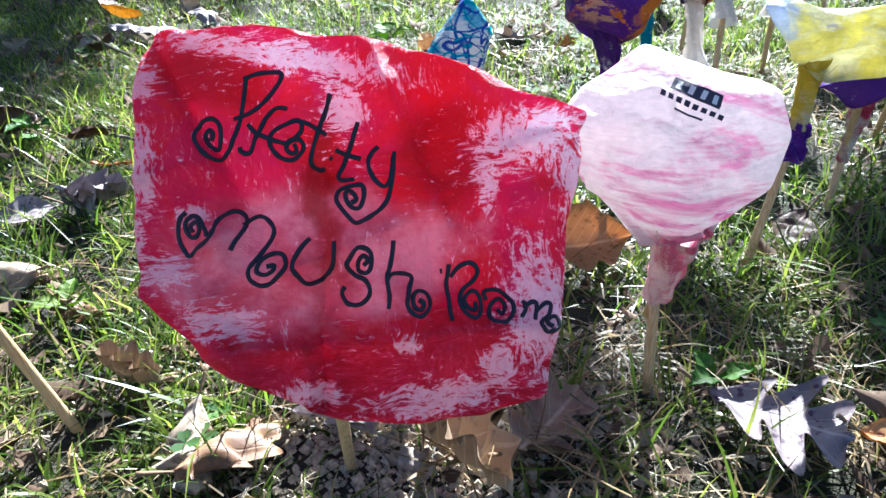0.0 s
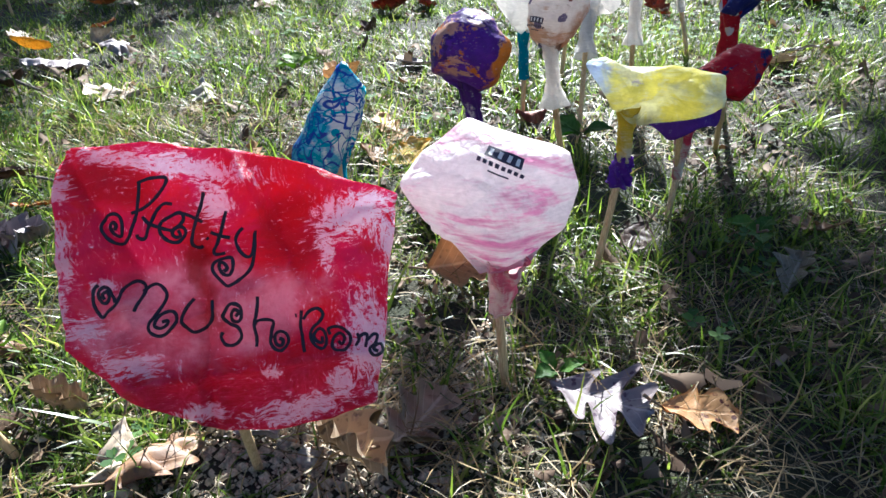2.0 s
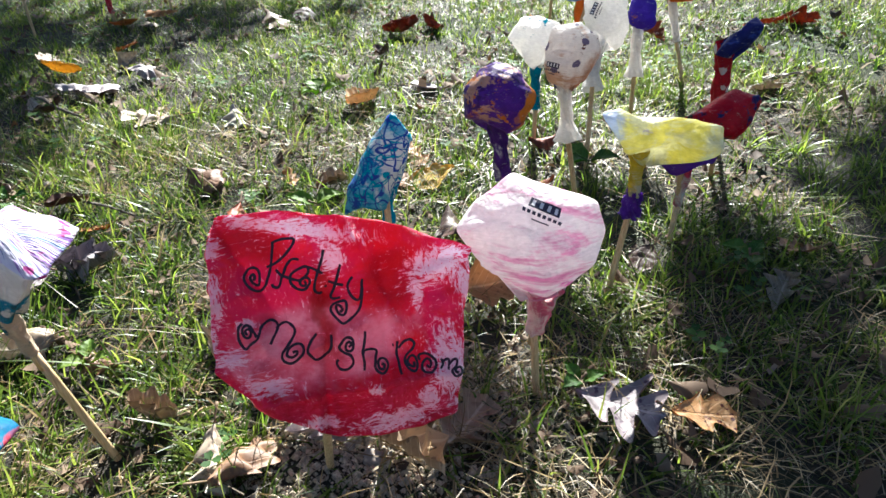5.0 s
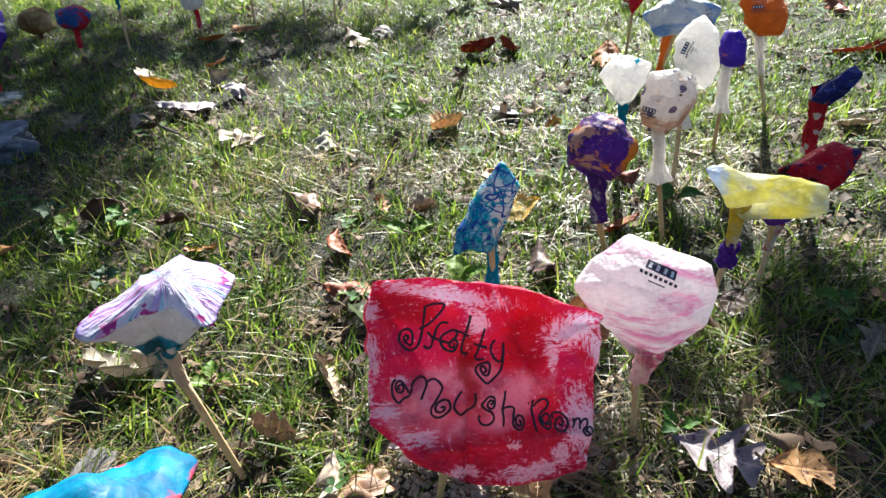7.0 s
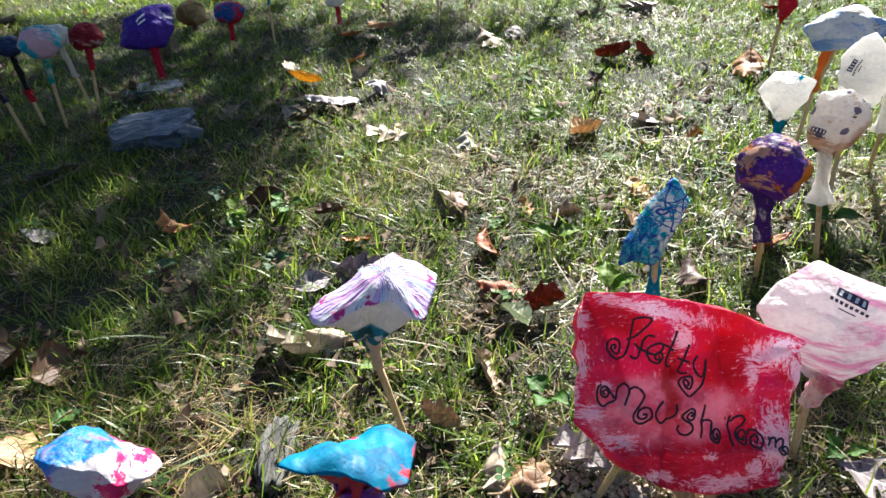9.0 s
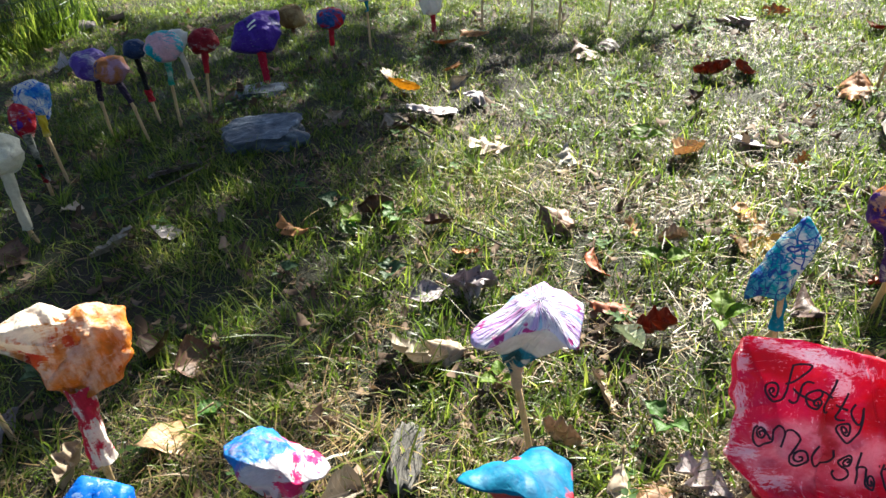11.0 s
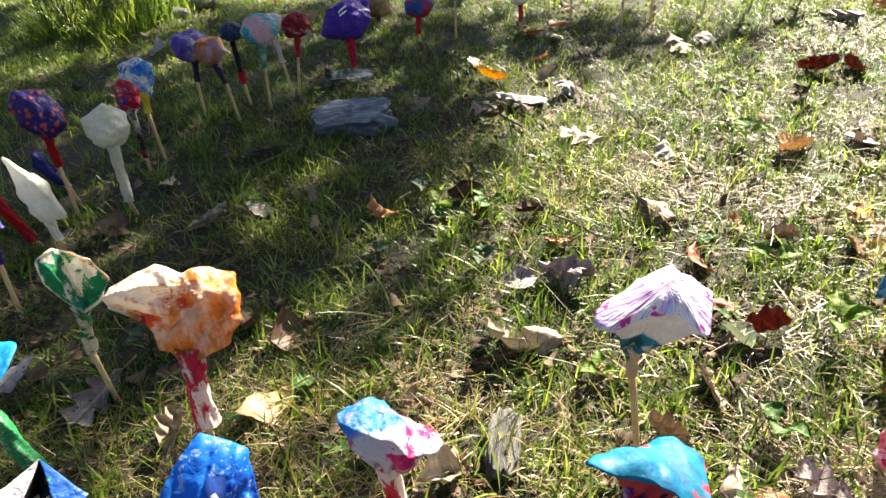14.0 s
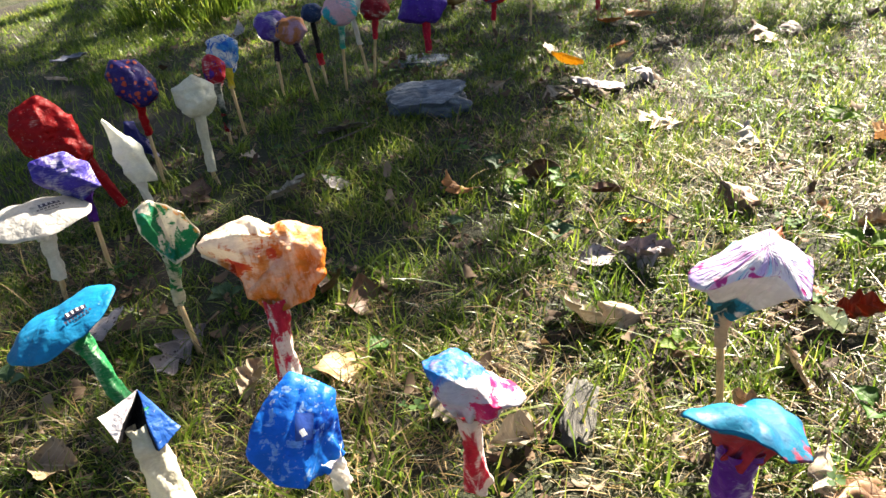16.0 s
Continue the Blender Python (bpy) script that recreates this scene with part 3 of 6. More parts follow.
blades("grass", 34000, SIDE, (0.025, 0.080), (0.0018, 0.0038), (5, 60), 50, 9, 0.02, GREEN, patchy, label="short green lawn grass in shade", levels=3)
blades("dry_grass", 52000, NEAR, (0.014, 0.050), (0.0006, 0.0015), (40, 96), 55, 6, 0.035, THATCH, withered, 1.0, "fine bleached thatch matted under the lawn", 0.014, levels=3, per=30)
blades("dry_grass", 26000, NEAR, (0.025, 0.075), (0.0009, 0.0024), (45, 94), 35, 16, 0.03, STRAW, withered, 1.0, "pale dead grass lying in the lawn", 0.018)
blades("grass", 520, (-1.6, 1.0, 0.1, 1.3), (0.07, 0.13), (0.0030, 0.0050), (48, 84), 30, 17, 0.02, FRESH, None, label="long bright green blades sprawling over the lawn", lift=0.01, per=4)
blades("dry_grass", 420, NEAR, (0.08, 0.15), (0.0010, 0.0018), (66, 92), 25, 7, 0.0, STRAW, None, 1.0, "long dead grass stalks lying in the lawn", 0.03)
blades("dry_grass", 80000, FAR, (0.018, 0.055), (0.0010, 0.0024), (40, 96), 45, 8, 0.04, THATCH, withered, 1.0, "bleached thatch in the lawn further off", 0.012, levels=3, per=30)
blades("dry_grass", 9000, SIDE, (0.03, 0.09), (0.0012, 0.0024), (55, 94), 25, 10, 0.03, STRAW, withered, 1.0, "dead grass lying in the shaded lawn", 0.014, levels=3)


def around(x, y, rng):
    """Outside the part of the lawn that is grown blade by blade."""
    return ~((x > -4.2) & (x < np.where(y < 1.35, 1.1, 1.65)) & (y > -0.15) & (y < 3.25)) & ~((x > -5.2) & (x < 2.8) & (y > 3.2) & (y < 5.2))


blades("grass", 75000, (-9, 6.5, -6, 10), (0.04, 0.09), (0.005, 0.011), (15, 65), 45, 61, 0.0, GREEN, around, label="lawn grass all round the mushroom ring", levels=3)
blades("dry_grass", 26000, (-9, 6.5, -6, 10), (0.04, 0.09), (0.003, 0.006), (50, 92), 35, 62, 0.0, STRAW, around, 1.0, "dead grass in the lawn all round", 0.014, levels=3)


blades("grass", 3000, (-3.0, -2.45, 1.95, 2.5), (0.07, 0.22), (0.003, 0.006), (3, 35), 45, 19, 0.03, GREEN, None, label="tall uncut grass inside the wire guard")


CLOVER = blade_mat("clover_leaf", [(0.0, (0.02, 0.06, 0.01)), (0.5, (0.05, 0.12, 0.02)), (0.95, (0.10, 0.18, 0.03))], 0.35, 0.75)


def clover(count, area, seed):
    """Small round-leaved weeds, three leaflets on a stalk."""
    rng = np.random.default_rng(seed)
    vs, fs = [], []
    for _ in range(count):
        x, y = rng.uniform(area[0], area[1]), rng.uniform(area[2], area[3])
        if noise.noise(Vector((x * 3, y * 3, 21))) < 0.05:
            continue
        for _ in range(rng.integers(2, 6)):
            px, py, pz, size, a0 = x + rng.normal(0, 0.018), y + rng.normal(0, 0.018), 0.012 + 0.03 * rng.random(), rng.uniform(0.005, 0.011), rng.uniform(0, 6.28)
            for lf in range(3):
                a = a0 + lf * 2.094
                ax, bx = Vector((math.cos(a), math.sin(a), 0.25)), Vector((-math.sin(a), math.cos(a), 0))
                c = Vector((px, py, gz(px, py) + pz))
                k = len(vs)
                vs += [c, c + ax * size * 0.55 + bx * size * 0.5, c + ax * size * 1.1 + bx * size * 0.35, c + ax * size * 1.05 - Vector((0, 0, size * 0.15)), c + ax * size * 1.1 - bx * size * 0.35, c + ax * size * 0.55 - bx * size * 0.5]
                fs += [(k, k + 1, k + 2, k + 3), (k, k + 3, k + 4, k + 5)]
    return tagged(new("clover", mesh_from("clover", vs, fs, [CLOVER])), "small green clover leaves among the grass", "clover", kind="stuff")


def litter(count, area, seed, size=(0.004, 0.013)):
    """Torn flakes of old leaf on the soil."""
    rng = np.random.default_rng(seed)
    vs, fs = [], []
    for _ in range(count):
        x, y = rng.uniform(area[0], area[1]), rng.uniform(area[2], area[3])
        if noise.noise(Vector((x * 6, y * 6, 41))) < -0.05:
            continue
        s, a, z = rng.uniform(*size), rng.uniform(0, 6.28), gz(x, y) + 0.002 + size[1] * rng.random()
        u, w = Vector((math.cos(a), math.sin(a), rng.normal(0, 0.35))), Vector((-math.sin(a), math.cos(a), rng.normal(0, 0.35)))
        c, k = Vector((x, y, z)), len(vs)
        for q in range(7):
            th = 2 * math.pi * q / 7
            r = s * rng.uniform(0.55, 1.1)
            vs.append(c + u * (r * math.cos(th)) + w * (0.6 * r * math.sin(th)) + Vector((0, 0, 0.3 * s * math.cos(2 * th))))
        vs.append(c)
        fs += [(k + q, k + (q + 1) % 7, k + 7) for q in range(7)]
    return tagged(new("leaf_litter", mesh_from("leaf_litter", vs, fs, [LITTER])), "torn brown flakes of old leaves in the lawn", "leaf litter", kind="stuff")


LITTER = blade_mat("old_leaf", [(0.0, (0.0255, 0.01445, 0.0085)), (0.45, (0.085, 0.04675, 0.0238)), (0.75, (0.17, 0.1105, 0.068)), (0.95, (0.289, 0.2125, 0.153))], 0.15, 0.8)
litter(8000, NEAR, 51)
litter(5200, (-2.6, 1.5, 1.35, 2.7), 52)
litter(700, NEAR, 53, (0.011, 0.024))
litter(500, (-2.4, 1.4, 1.35, 2.6), 54, (0.012, 0.028))
clover(130, NEAR, 31)
clover(500, (-2.4, 1.4, 1.35, 2.6), 32)


# ---- the lettered mushroom ----
RED, CRIMSON, PINKRED = (0.60, 0.012, 0.035), (0.50, 0.006, 0.05), (0.62, 0.06, 0.14)
PURPLE, NAVY, BLUE, TEAL = (0.10, 0.02, 0.30), (0.025, 0.03, 0.20), (0.01, 0.13, 0.60), (0.005, 0.26, 0.40)
ORANGE, YELLOW, GREENP, PINK = (0.72, 0.22, 0.02), (0.78, 0.62, 0.05), (0.01, 0.20, 0.06), (0.80, 0.30, 0.52)
BLACK, BROWN, CREAM, LILAC = (0.015, 0.015, 0.02), (0.16, 0.05, 0.03), (0.72, 0.68, 0.52), (0.50, 0.40, 0.66)
I3 = (1, 1, 1)


def sign_paint():
    """Crimson poster paint brushed on thinly: pink washes in the middle, ragged bare paper along the edges."""
    k = Tree("crimson_painted_paper")
    uv = k.uv("panel")
    sep = k.add("ShaderNodeSeparateXYZ")
    k.link(uv, sep.inputs[0])
    u, v = sep.outputs[0], sep.outputs[1]

    def spot(cu, cv, ru, rv, slope=0.0):
        """1 in the middle of an oval of the sheet, 0 at twice its size."""
        du = k.math("DIVIDE", k.math("SUBTRACT", u, cu), ru)
        dv = k.math("DIVIDE", k.math("SUBTRACT", k.math("ADD", v, k.math("MULTIPLY", u, slope)), cv), rv)
        d = k.math("SQRT", k.math("ADD", k.math("MULTIPLY", du, du), k.math("MULTIPLY", dv, dv)))
        return k.ramp(d, 0.2, 1.7, 1, 0)
    warp = k.mix(0.10, uv, k.noise(uv, 3.0, 3), "ADD")
    down = k.noise(k.moved(warp, scale=(3.4, 1.0, 1.0), rot=(0, 0, 12)), 8.5, 8, 0.80, 1.2)
    across = k.noise(k.moved(warp, scale=(1.0, 3.4, 1.0), rot=(0, 0, -38)), 8.5, 8, 0.80, 1.2)
    which = k.ramp(k.noise(uv, 1.7, 2), 0.45, 0.56)
    brush = k.math("ADD", k.math("MULTIPLY", down, which), k.math("MULTIPLY", across, k.math("SUBTRACT", 1.0, which)))
    fine = k.noise(uv, 26, 5, 0.75)
    big = k.noise(uv, 2.6, 5, 0.65, 0.9)
    # paint coats
    col = k.mix(k.ramp(big, 0.40, 0.60), (0.60, 0.004, 0.026), (0.56, 0.010, 0.11))
    col = k.mix(k.math("MULTIPLY", k.ramp(brush, 0.42, 0.62), 0.5), col, (0.66, 0.035, 0.10))
    wash = k.math("ADD", spot(-0.22, -0.18, 0.62, 0.34), k.math("MULTIPLY", k.math("SUBTRACT", k.noise(uv, 2.8, 5, 0.65, 0.6), 0.5), 1.1))
    wash = k.math("MULTIPLY", k.ramp(wash, 0.24, 0.70), 0.95)
    pink = k.mix(k.ramp(k.noise(warp, 5, 5, 0.65), 0.35, 0.68), (0.58, 0.13, 0.21), (0.76, 0.45, 0.55))
    col = k.mix(wash, col, pink)
    dark = k.math("ADD", k.math("MAXIMUM", spot(0.36, 0.30, 0.26, 0.30), spot(-0.60, 0.55, 0.30, 0.16, 0.3)), k.math("MULTIPLY", k.math("SUBTRACT", brush, 0.5), 1.2))
    col = k.mix(k.ramp(dark, 0.40, 0.85, 0, 0.8), col, (0.36, 0.002, 0.012))
    # brown stain down the centre crease, deepened to paint in the fold's shade
    crease_at = k.math("ABSOLUTE", k.math("ADD", k.math("ADD", u, 0.17), k.math("MULTIPLY", k.math("SUBTRACT", k.noise(uv, 3.5, 3), 0.5), 0.35)))
    stain = k.math("MULTIPLY", k.ramp(crease_at, 0.02, 0.10, 1, 0), k.ramp(k.math("ABSOLUTE", k.math("SUBTRACT", v, 0.1)), 0.25, 0.5, 1, 0))
    col = k.mix(k.math("MULTIPLY", stain, 0.8), col, (0.28, 0.010, 0.010))
    # hem: darker crimson paint that also holds the shading of the fold
    hem = k.ramp(k.math("ADD", v, k.math("MULTIPLY", k.noise(uv, 3, 3), 0.12)), -0.54, -0.50, 1, 0)
    col = k.mix(k.math("MULTIPLY", hem, 0.85), col, k.mix(k.ramp(brush, 0.4, 0.62), (0.42, 0.003, 0.025), (0.60, 0.03, 0.12)))
    # bare paper
    bare = None
    for c in ((-0.30, 0.72, 0.50, 0.085, 0.31), (0.74, 0.34, 0.24, 0.15), (0.68, -0.50, 0.13, 0.34), (-0.66, -0.58, 0.16, 0.10, 0.25), (-0.40, -0.80, 0.10, 0.06), (-0.90, 0.75, 0.08, 0.10), (0.10, -0.62, 0.06, 0.05), (0.50, -0.78, 0.10, 0.10), (-0.97, 0.05, 0.04, 0.20), (0.22, -0.90, 0.30, 0.07),
              (-0.93, 0.36, 0.07, 0.25), (-0.88, -0.14, 0.12, 0.10), (0.90, 0.10, 0.07, 0.30), (-0.72, 0.10, 0.08, 0.05), (-0.06, 0.55, 0.10, 0.14), (0.52, 0.14, 0.06, 0.16), (-0.28, -0.82, 0.09, 0.06)):
        m = spot(*c)
        bare = m if bare is None else k.math("MAXIMUM", bare, m)
    ragged = k.math("ADD", k.math("MULTIPLY", k.math("SUBTRACT", brush, 0.5), 5.6), k.math("MULTIPLY", k.math("SUBTRACT", fine, 0.5), 1.8))
    bare = k.math("ADD", k.math("MULTIPLY", bare, 1.0), k.math("ADD", ragged, 0.02))
    thin = k.ramp(bare, 0.34, 0.66, 0, 0.6)
    col = k.mix(thin, col, (0.70, 0.14, 0.34))
    col = k.mix(k.ramp(bare, 0.60, 0.72), col, k.mix(k.ramp(fine, 0.3, 0.7), (0.74, 0.62, 0.74), (0.82, 0.80, 0.86)))
    h = k.math("ADD", k.math("MULTIPLY", k.noise(k.obj, 60, 4), 0.8), k.math("MULTIPLY", brush, 0.5))
    h = k.math("ADD", h, k.math("MULTIPLY", k.voronoi(k.mix(0.02, k.obj, k.noise(k.obj, 40), "ADD"), 34, "DISTANCE_TO_EDGE"), 0.9))
    for size in (14, 34):
        h = k.math("ADD", h, k.math("MULTIPLY", k.math("ABSOLUTE", k.math("SUBTRACT", k.noise(k.moved(k.obj, loc=(size, 1, 3)), size, 1, 0.5, 0.3), 0.5)), 30.0 / size))
    nor = k.bump(h, 0.75, 0.005)
    return k.finish(col, k.ramp(fine, 0.3, 0.7, 0.30, 0.5), 0.50, None, nor)


SIGN_BASE = (-0.066, 0.352, 0)
sign_outline = [(-0.85, 1.00), (-0.41, 0.99), (0.18, 0.81), (0.49, 0.70), (1.00, 0.42), (0.90, 0.06), (0.76, -0.56), (0.70, -0.93), (0.41, -1.00),
                (0.07, -0.99), (-0.30, -0.90), (-0.61, -0.69), (-1.00, -0.25), (-0.95, 0.33), (-0.91, 0.87)]
top, head, face = bag_mushroom(
    "crimson painted paper bag mushroom lettered in black marker, on a dowel", SIGN_BASE, (-0.042, 0.300, 0.165), (-0.052, 0.309, 0.125), sign_paint(),
    paint([(CRIMSON, 12, 0.3, 0.5, I3)]), (-0.012, 0.269, 0.265), (0.11, -0.81, 0.57), 0.198, 0.176, sign_outline, front=0.003, back=0.05, amp=0.0034,
    neck_r=0.014, end_r=0.009, seed=3.0, seg=220, rings=40, soft=0.012,
    creases=((-0.28, -0.85, -0.16, 0.25, -0.011, 0.05), (-0.62, -0.56, 0.70, -0.60, 0.010, 0.07), (-0.2, -0.9, -0.22, -0.5, 0.005, 0.03), (0.22, -0.6, 0.30, 0.5, -0.008, 0.10), (0.97, 0.40, 0.60, 0.26, 0.006, 0.05), (-0.9, -0.2, -0.6, 0.0, 0.005, 0.05), (-0.35, -0.2, 0.1, -0.05, 0.004, 0.05), (-0.30, -0.58, -0.34, -0.95, 0.007, 0.025), (0.10, 0.78, 0.34, -0.1, 0.006, 0.06), (-0.85, 0.95, -0.5, 0.1, -0.006, 0.06), (0.55, -0.55, 0.62, 0.1, -0.006, 0.05), (0.98, 0.35, 0.72, 0.38, -0.007, 0.035), (-0.95, 0.3, -0.7, 0.35, 0.005, 0.04)))
LETTERS = [
    ("P", ['-0.46,0.70 -0.49,0.58 -0.52,0.47 -0.56,0.40 -0.62,0.36 -0.67,0.40 -0.69,0.48 -0.66,0.54 -0.62,0.55 -0.59,0.52 -0.59,0.46 -0.61,0.41 -0.64,0.43 -0.65,0.48 -0.63,0.50 -0.62,0.48 -0.63,0.45', '-0.47,0.70 -0.40,0.72 -0.32,0.72 -0.33,0.67 -0.39,0.60 -0.46,0.55 -0.53,0.53']),
    ("r", ['-0.31,0.54 -0.36,0.55 -0.40,0.51 -0.42,0.44 -0.45,0.37 -0.48,0.35 -0.51,0.37 -0.51,0.39', '-0.47,0.49 -0.43,0.43 -0.37,0.39 -0.32,0.37']),
    ("e", ['-0.32,0.37 -0.28,0.40 -0.25,0.44 -0.26,0.48 -0.31,0.47 -0.37,0.43 -0.38,0.37 -0.35,0.32 -0.30,0.30 -0.27,0.32 -0.25,0.36 -0.27,0.39 -0.31,0.38 -0.32,0.35 -0.30,0.33 -0.28,0.34 -0.29,0.37']),
    ("t", ['-0.11,0.61 -0.14,0.52 -0.19,0.40 -0.22,0.32 -0.22,0.28 -0.19,0.26 -0.17,0.27', '-0.27,0.48 -0.21,0.46 -0.14,0.41', '-0.14,0.31 -0.13,0.30']),
    ("t", ['-0.01,0.47 -0.04,0.37 -0.08,0.28 -0.11,0.23 -0.09,0.20 -0.04,0.20', '-0.11,0.34 -0.06,0.31 -0.01,0.29']),
    ("y", ['0.07,0.35 0.04,0.32 0.02,0.27 0.04,0.20 0.08,0.16 0.11,0.20 0.14,0.32 0.11,0.17 0.08,0.08 0.03,0.02 -0.03,-0.02 -0.07,0.02 -0.11,0.09 -0.10,0.14 -0.06,0.16 -0.01,0.16 -0.00,0.11 -0.02,0.05 -0.05,0.05 -0.07,0.09 -0.07,0.13 -0.05,0.13 -0.03,0.09 -0.05,0.07']),
    ("m", ['-0.76,0.12 -0.79,0.09 -0.80,0.02 -0.79,-0.04 -0.76,-0.07 -0.71,-0.04 -0.66,-0.01 -0.64,0.06 -0.60,0.10 -0.55,0.12 -0.51,0.09 -0.51,0.04 -0.55,-0.03 -0.57,-0.07', '-0.52,0.05 -0.47,0.08 -0.43,0.07 -0.39,0.01 -0.40,-0.04 -0.46,-0.12 -0.50,-0.16 -0.51,-0.22 -0.47,-0.26 -0.41,-0.25 -0.35,-0.19 -0.35,-0.13 -0.39,-0.11 -0.44,-0.13 -0.47,-0.18 -0.44,-0.21 -0.40,-0.20 -0.39,-0.17 -0.42,-0.17', '-0.67,0.00 -0.69,0.04 -0.71,0.08 -0.74,0.10 -0.77,0.07 -0.76,0.02 -0.73,0.01 -0.71,0.04 -0.72,0.07 -0.75,0.06 -0.74,0.03']),
    ("u", ['-0.24,-0.05 -0.29,-0.11 -0.32,-0.18 -0.30,-0.24 -0.27,-0.27 -0.22,-0.25 -0.17,-0.20 -0.15,-0.14 -0.14,-0.07']),
    ("s", ['-0.03,-0.20 -0.01,-0.18 -0.03,-0.16 -0.05,-0.18 -0.05,-0.22 -0.02,-0.24 0.00,-0.21 0.00,-0.15 -0.04,-0.12 -0.08,-0.15 -0.10,-0.19 -0.07,-0.24 -0.03,-0.28 -0.03,-0.35 -0.07,-0.40 -0.12,-0.39 -0.14,-0.34 -0.12,-0.30']),
    ("h", ['0.10,-0.11 0.08,-0.21 0.05,-0.33 0.03,-0.44', '0.06,-0.29 0.09,-0.26 0.14,-0.27 0.16,-0.30 0.13,-0.37 0.11,-0.43 0.13,-0.48 0.17,-0.50 0.21,-0.46 0.20,-0.40 0.17,-0.38 0.14,-0.40 0.14,-0.45 0.17,-0.47 0.18,-0.44 0.16,-0.42']),
    ("r", ['0.32,-0.25 0.30,-0.37 0.30,-0.47 0.30,-0.55', '0.32,-0.32 0.36,-0.27 0.41,-0.26 0.44,-0.31 0.42,-0.36 0.37,-0.40 0.35,-0.46 0.37,-0.52 0.41,-0.54 0.44,-0.49 0.44,-0.43 0.41,-0.41 0.37,-0.45 0.38,-0.49 0.41,-0.50 0.42,-0.46', '0.28,-0.28 0.29,-0.28']),
    ("o", ['0.47,-0.46 0.47,-0.42 0.53,-0.42 0.58,-0.48 0.58,-0.54 0.54,-0.58 0.48,-0.56 0.47,-0.52 0.49,-0.48 0.53,-0.46 0.55,-0.50 0.53,-0.54 0.51,-0.51']),
    ("m", ['0.62,-0.48 0.63,-0.52 0.61,-0.56', '0.62,-0.52 0.65,-0.49 0.67,-0.50 0.66,-0.57', '0.67,-0.53 0.70,-0.50 0.72,-0.51 0.71,-0.55 0.68,-0.58 0.70,-0.62 0.74,-0.61 0.74,-0.57 0.72,-0.56 0.70,-0.58 0.72,-0.60']),
]


def smooth_line(pts, per=5):
    """A rounded line through points."""
    p = [2 * pts[0] - pts[1]] + pts + [2 * pts[-1] - pts[-2]]
    out = []
    for i in range(1, len(p) - 2):
        for s in range(per):
            t = s / per
            out.append(0.5 * (2 * p[i] + (p[i + 1] - p[i - 1]) * t + (2 * p[i - 1] - 5 * p[i] + 4 * p[i + 1] - p[i + 2]) * t * t + (3 * p[i] - p[i - 1] - 3 * p[i + 1] + p[i + 2]) * t ** 3))
    return out + [pts[-1]]


for letter, strokes in LETTERS:
    vs, fs = [], []
    for text in strokes:
        line = smooth_line([Vector([float(v) for v in pair.split(",")]) for pair in text.split()])
        world_line = [face.at(q.x, q.y, 0.0011) - Vector(SIGN_BASE) for q in line]
        first = len(vs)
        for i, p in enumerate(world_line):
            d = (world_line[min(i + 1, len(line) - 1)] - world_line[max(i - 1, 0)]).normalized()
            s = d.cross(face.n).normalized() * 0.00098 * (1 + 0.25 * noise.noise(p * 300))
            vs += [p - s - face.n * 0.0006, p - s * 0.8, p + s * 0.8, p + s - face.n * 0.0006]
        fs += grid_faces(len(line), 4, False, first)
    part("letter", mesh_from("letter", vs, fs, [INK]), head, "black marker letter " + letter)

# ---- mushrooms beside it ----
pink_mat = paint([(PINK, 20, 0.50, 0.66, (0.45, 1, 1.8)), ((0.72, 0.16, 0.45), 26, 0.60, 0.72, (0.5, 1, 2)), ], (0.84, 0.80, 0.80), seed=2.0, glow=0.5)
bag_mushroom("white and pink painted paper bag mushroom with a printed block", (0.167, 0.422, 0), (0.163, 0.400, 0.165), (0.159, 0.415, 0.105), pink_mat,
             paint([((0.70, 0.16, 0.28), 34, 0.44, 0.58, (1, 1, 0.2))], (0.80, 0.66, 0.64)), (0.150, 0.404, 0.234), (-0.09, -0.80, 0.60), 0.142, 0.121,
             [(-1.00, 0.12), (-0.72, 0.56), (-0.21, 1.00), (0.36, 0.75), (0.88, 0.51), (1.00, 0.06), (0.83, -0.48), (0.47, -0.80), (0.18, -1.00), (-0.18, -0.82), (-0.67, -0.39)],
             front=0.016, back=0.045, amp=0.0028, neck_r=0.017, end_r=0.008, waist=0.001, flare=0.0, seed=5.0, seg=120, rings=20, stamp=[(0.18, 0.42, 0.028, -24)])
bag_mushroom("pale paper mushroom scribbled over with blue and green marker", (0.030, 0.690, 0), (0.014, 0.612, 0.166), (0.013, 0.590, 0.115),
             paint([((0.10, 0.44, 0.58), 20, 0.44, 0.56, (1, 1, 0.4)), ((0.01, 0.22, 0.42), 44, 0.58, 0.64, (1, 1, 0.3))], (0.80, 0.78, 0.70), lines=[(0.01, 0.10, 0.32), (0.0, 0.28, 0.36), (0.02, 0.06, 0.30)], seed=4.0), paint([(TEAL, 10, 0.2, 0.35, I3)]),
             (0.006, 0.612, 0.217), (-0.06, -0.86, 0.51), 0.090, 0.122, [(0.47, 1.00), (1.00, 0.53), (0.73, 0.07), (0.29, -0.68), (0.04, -0.94), (-0.47, -0.87), (-1.00, -1.00), (-0.70, -0.44), (-0.21, 0.32)],
             front=0.014, back=0.03, amp=0.003, neck_r=0.009, end_r=0.009, seed=6.0)
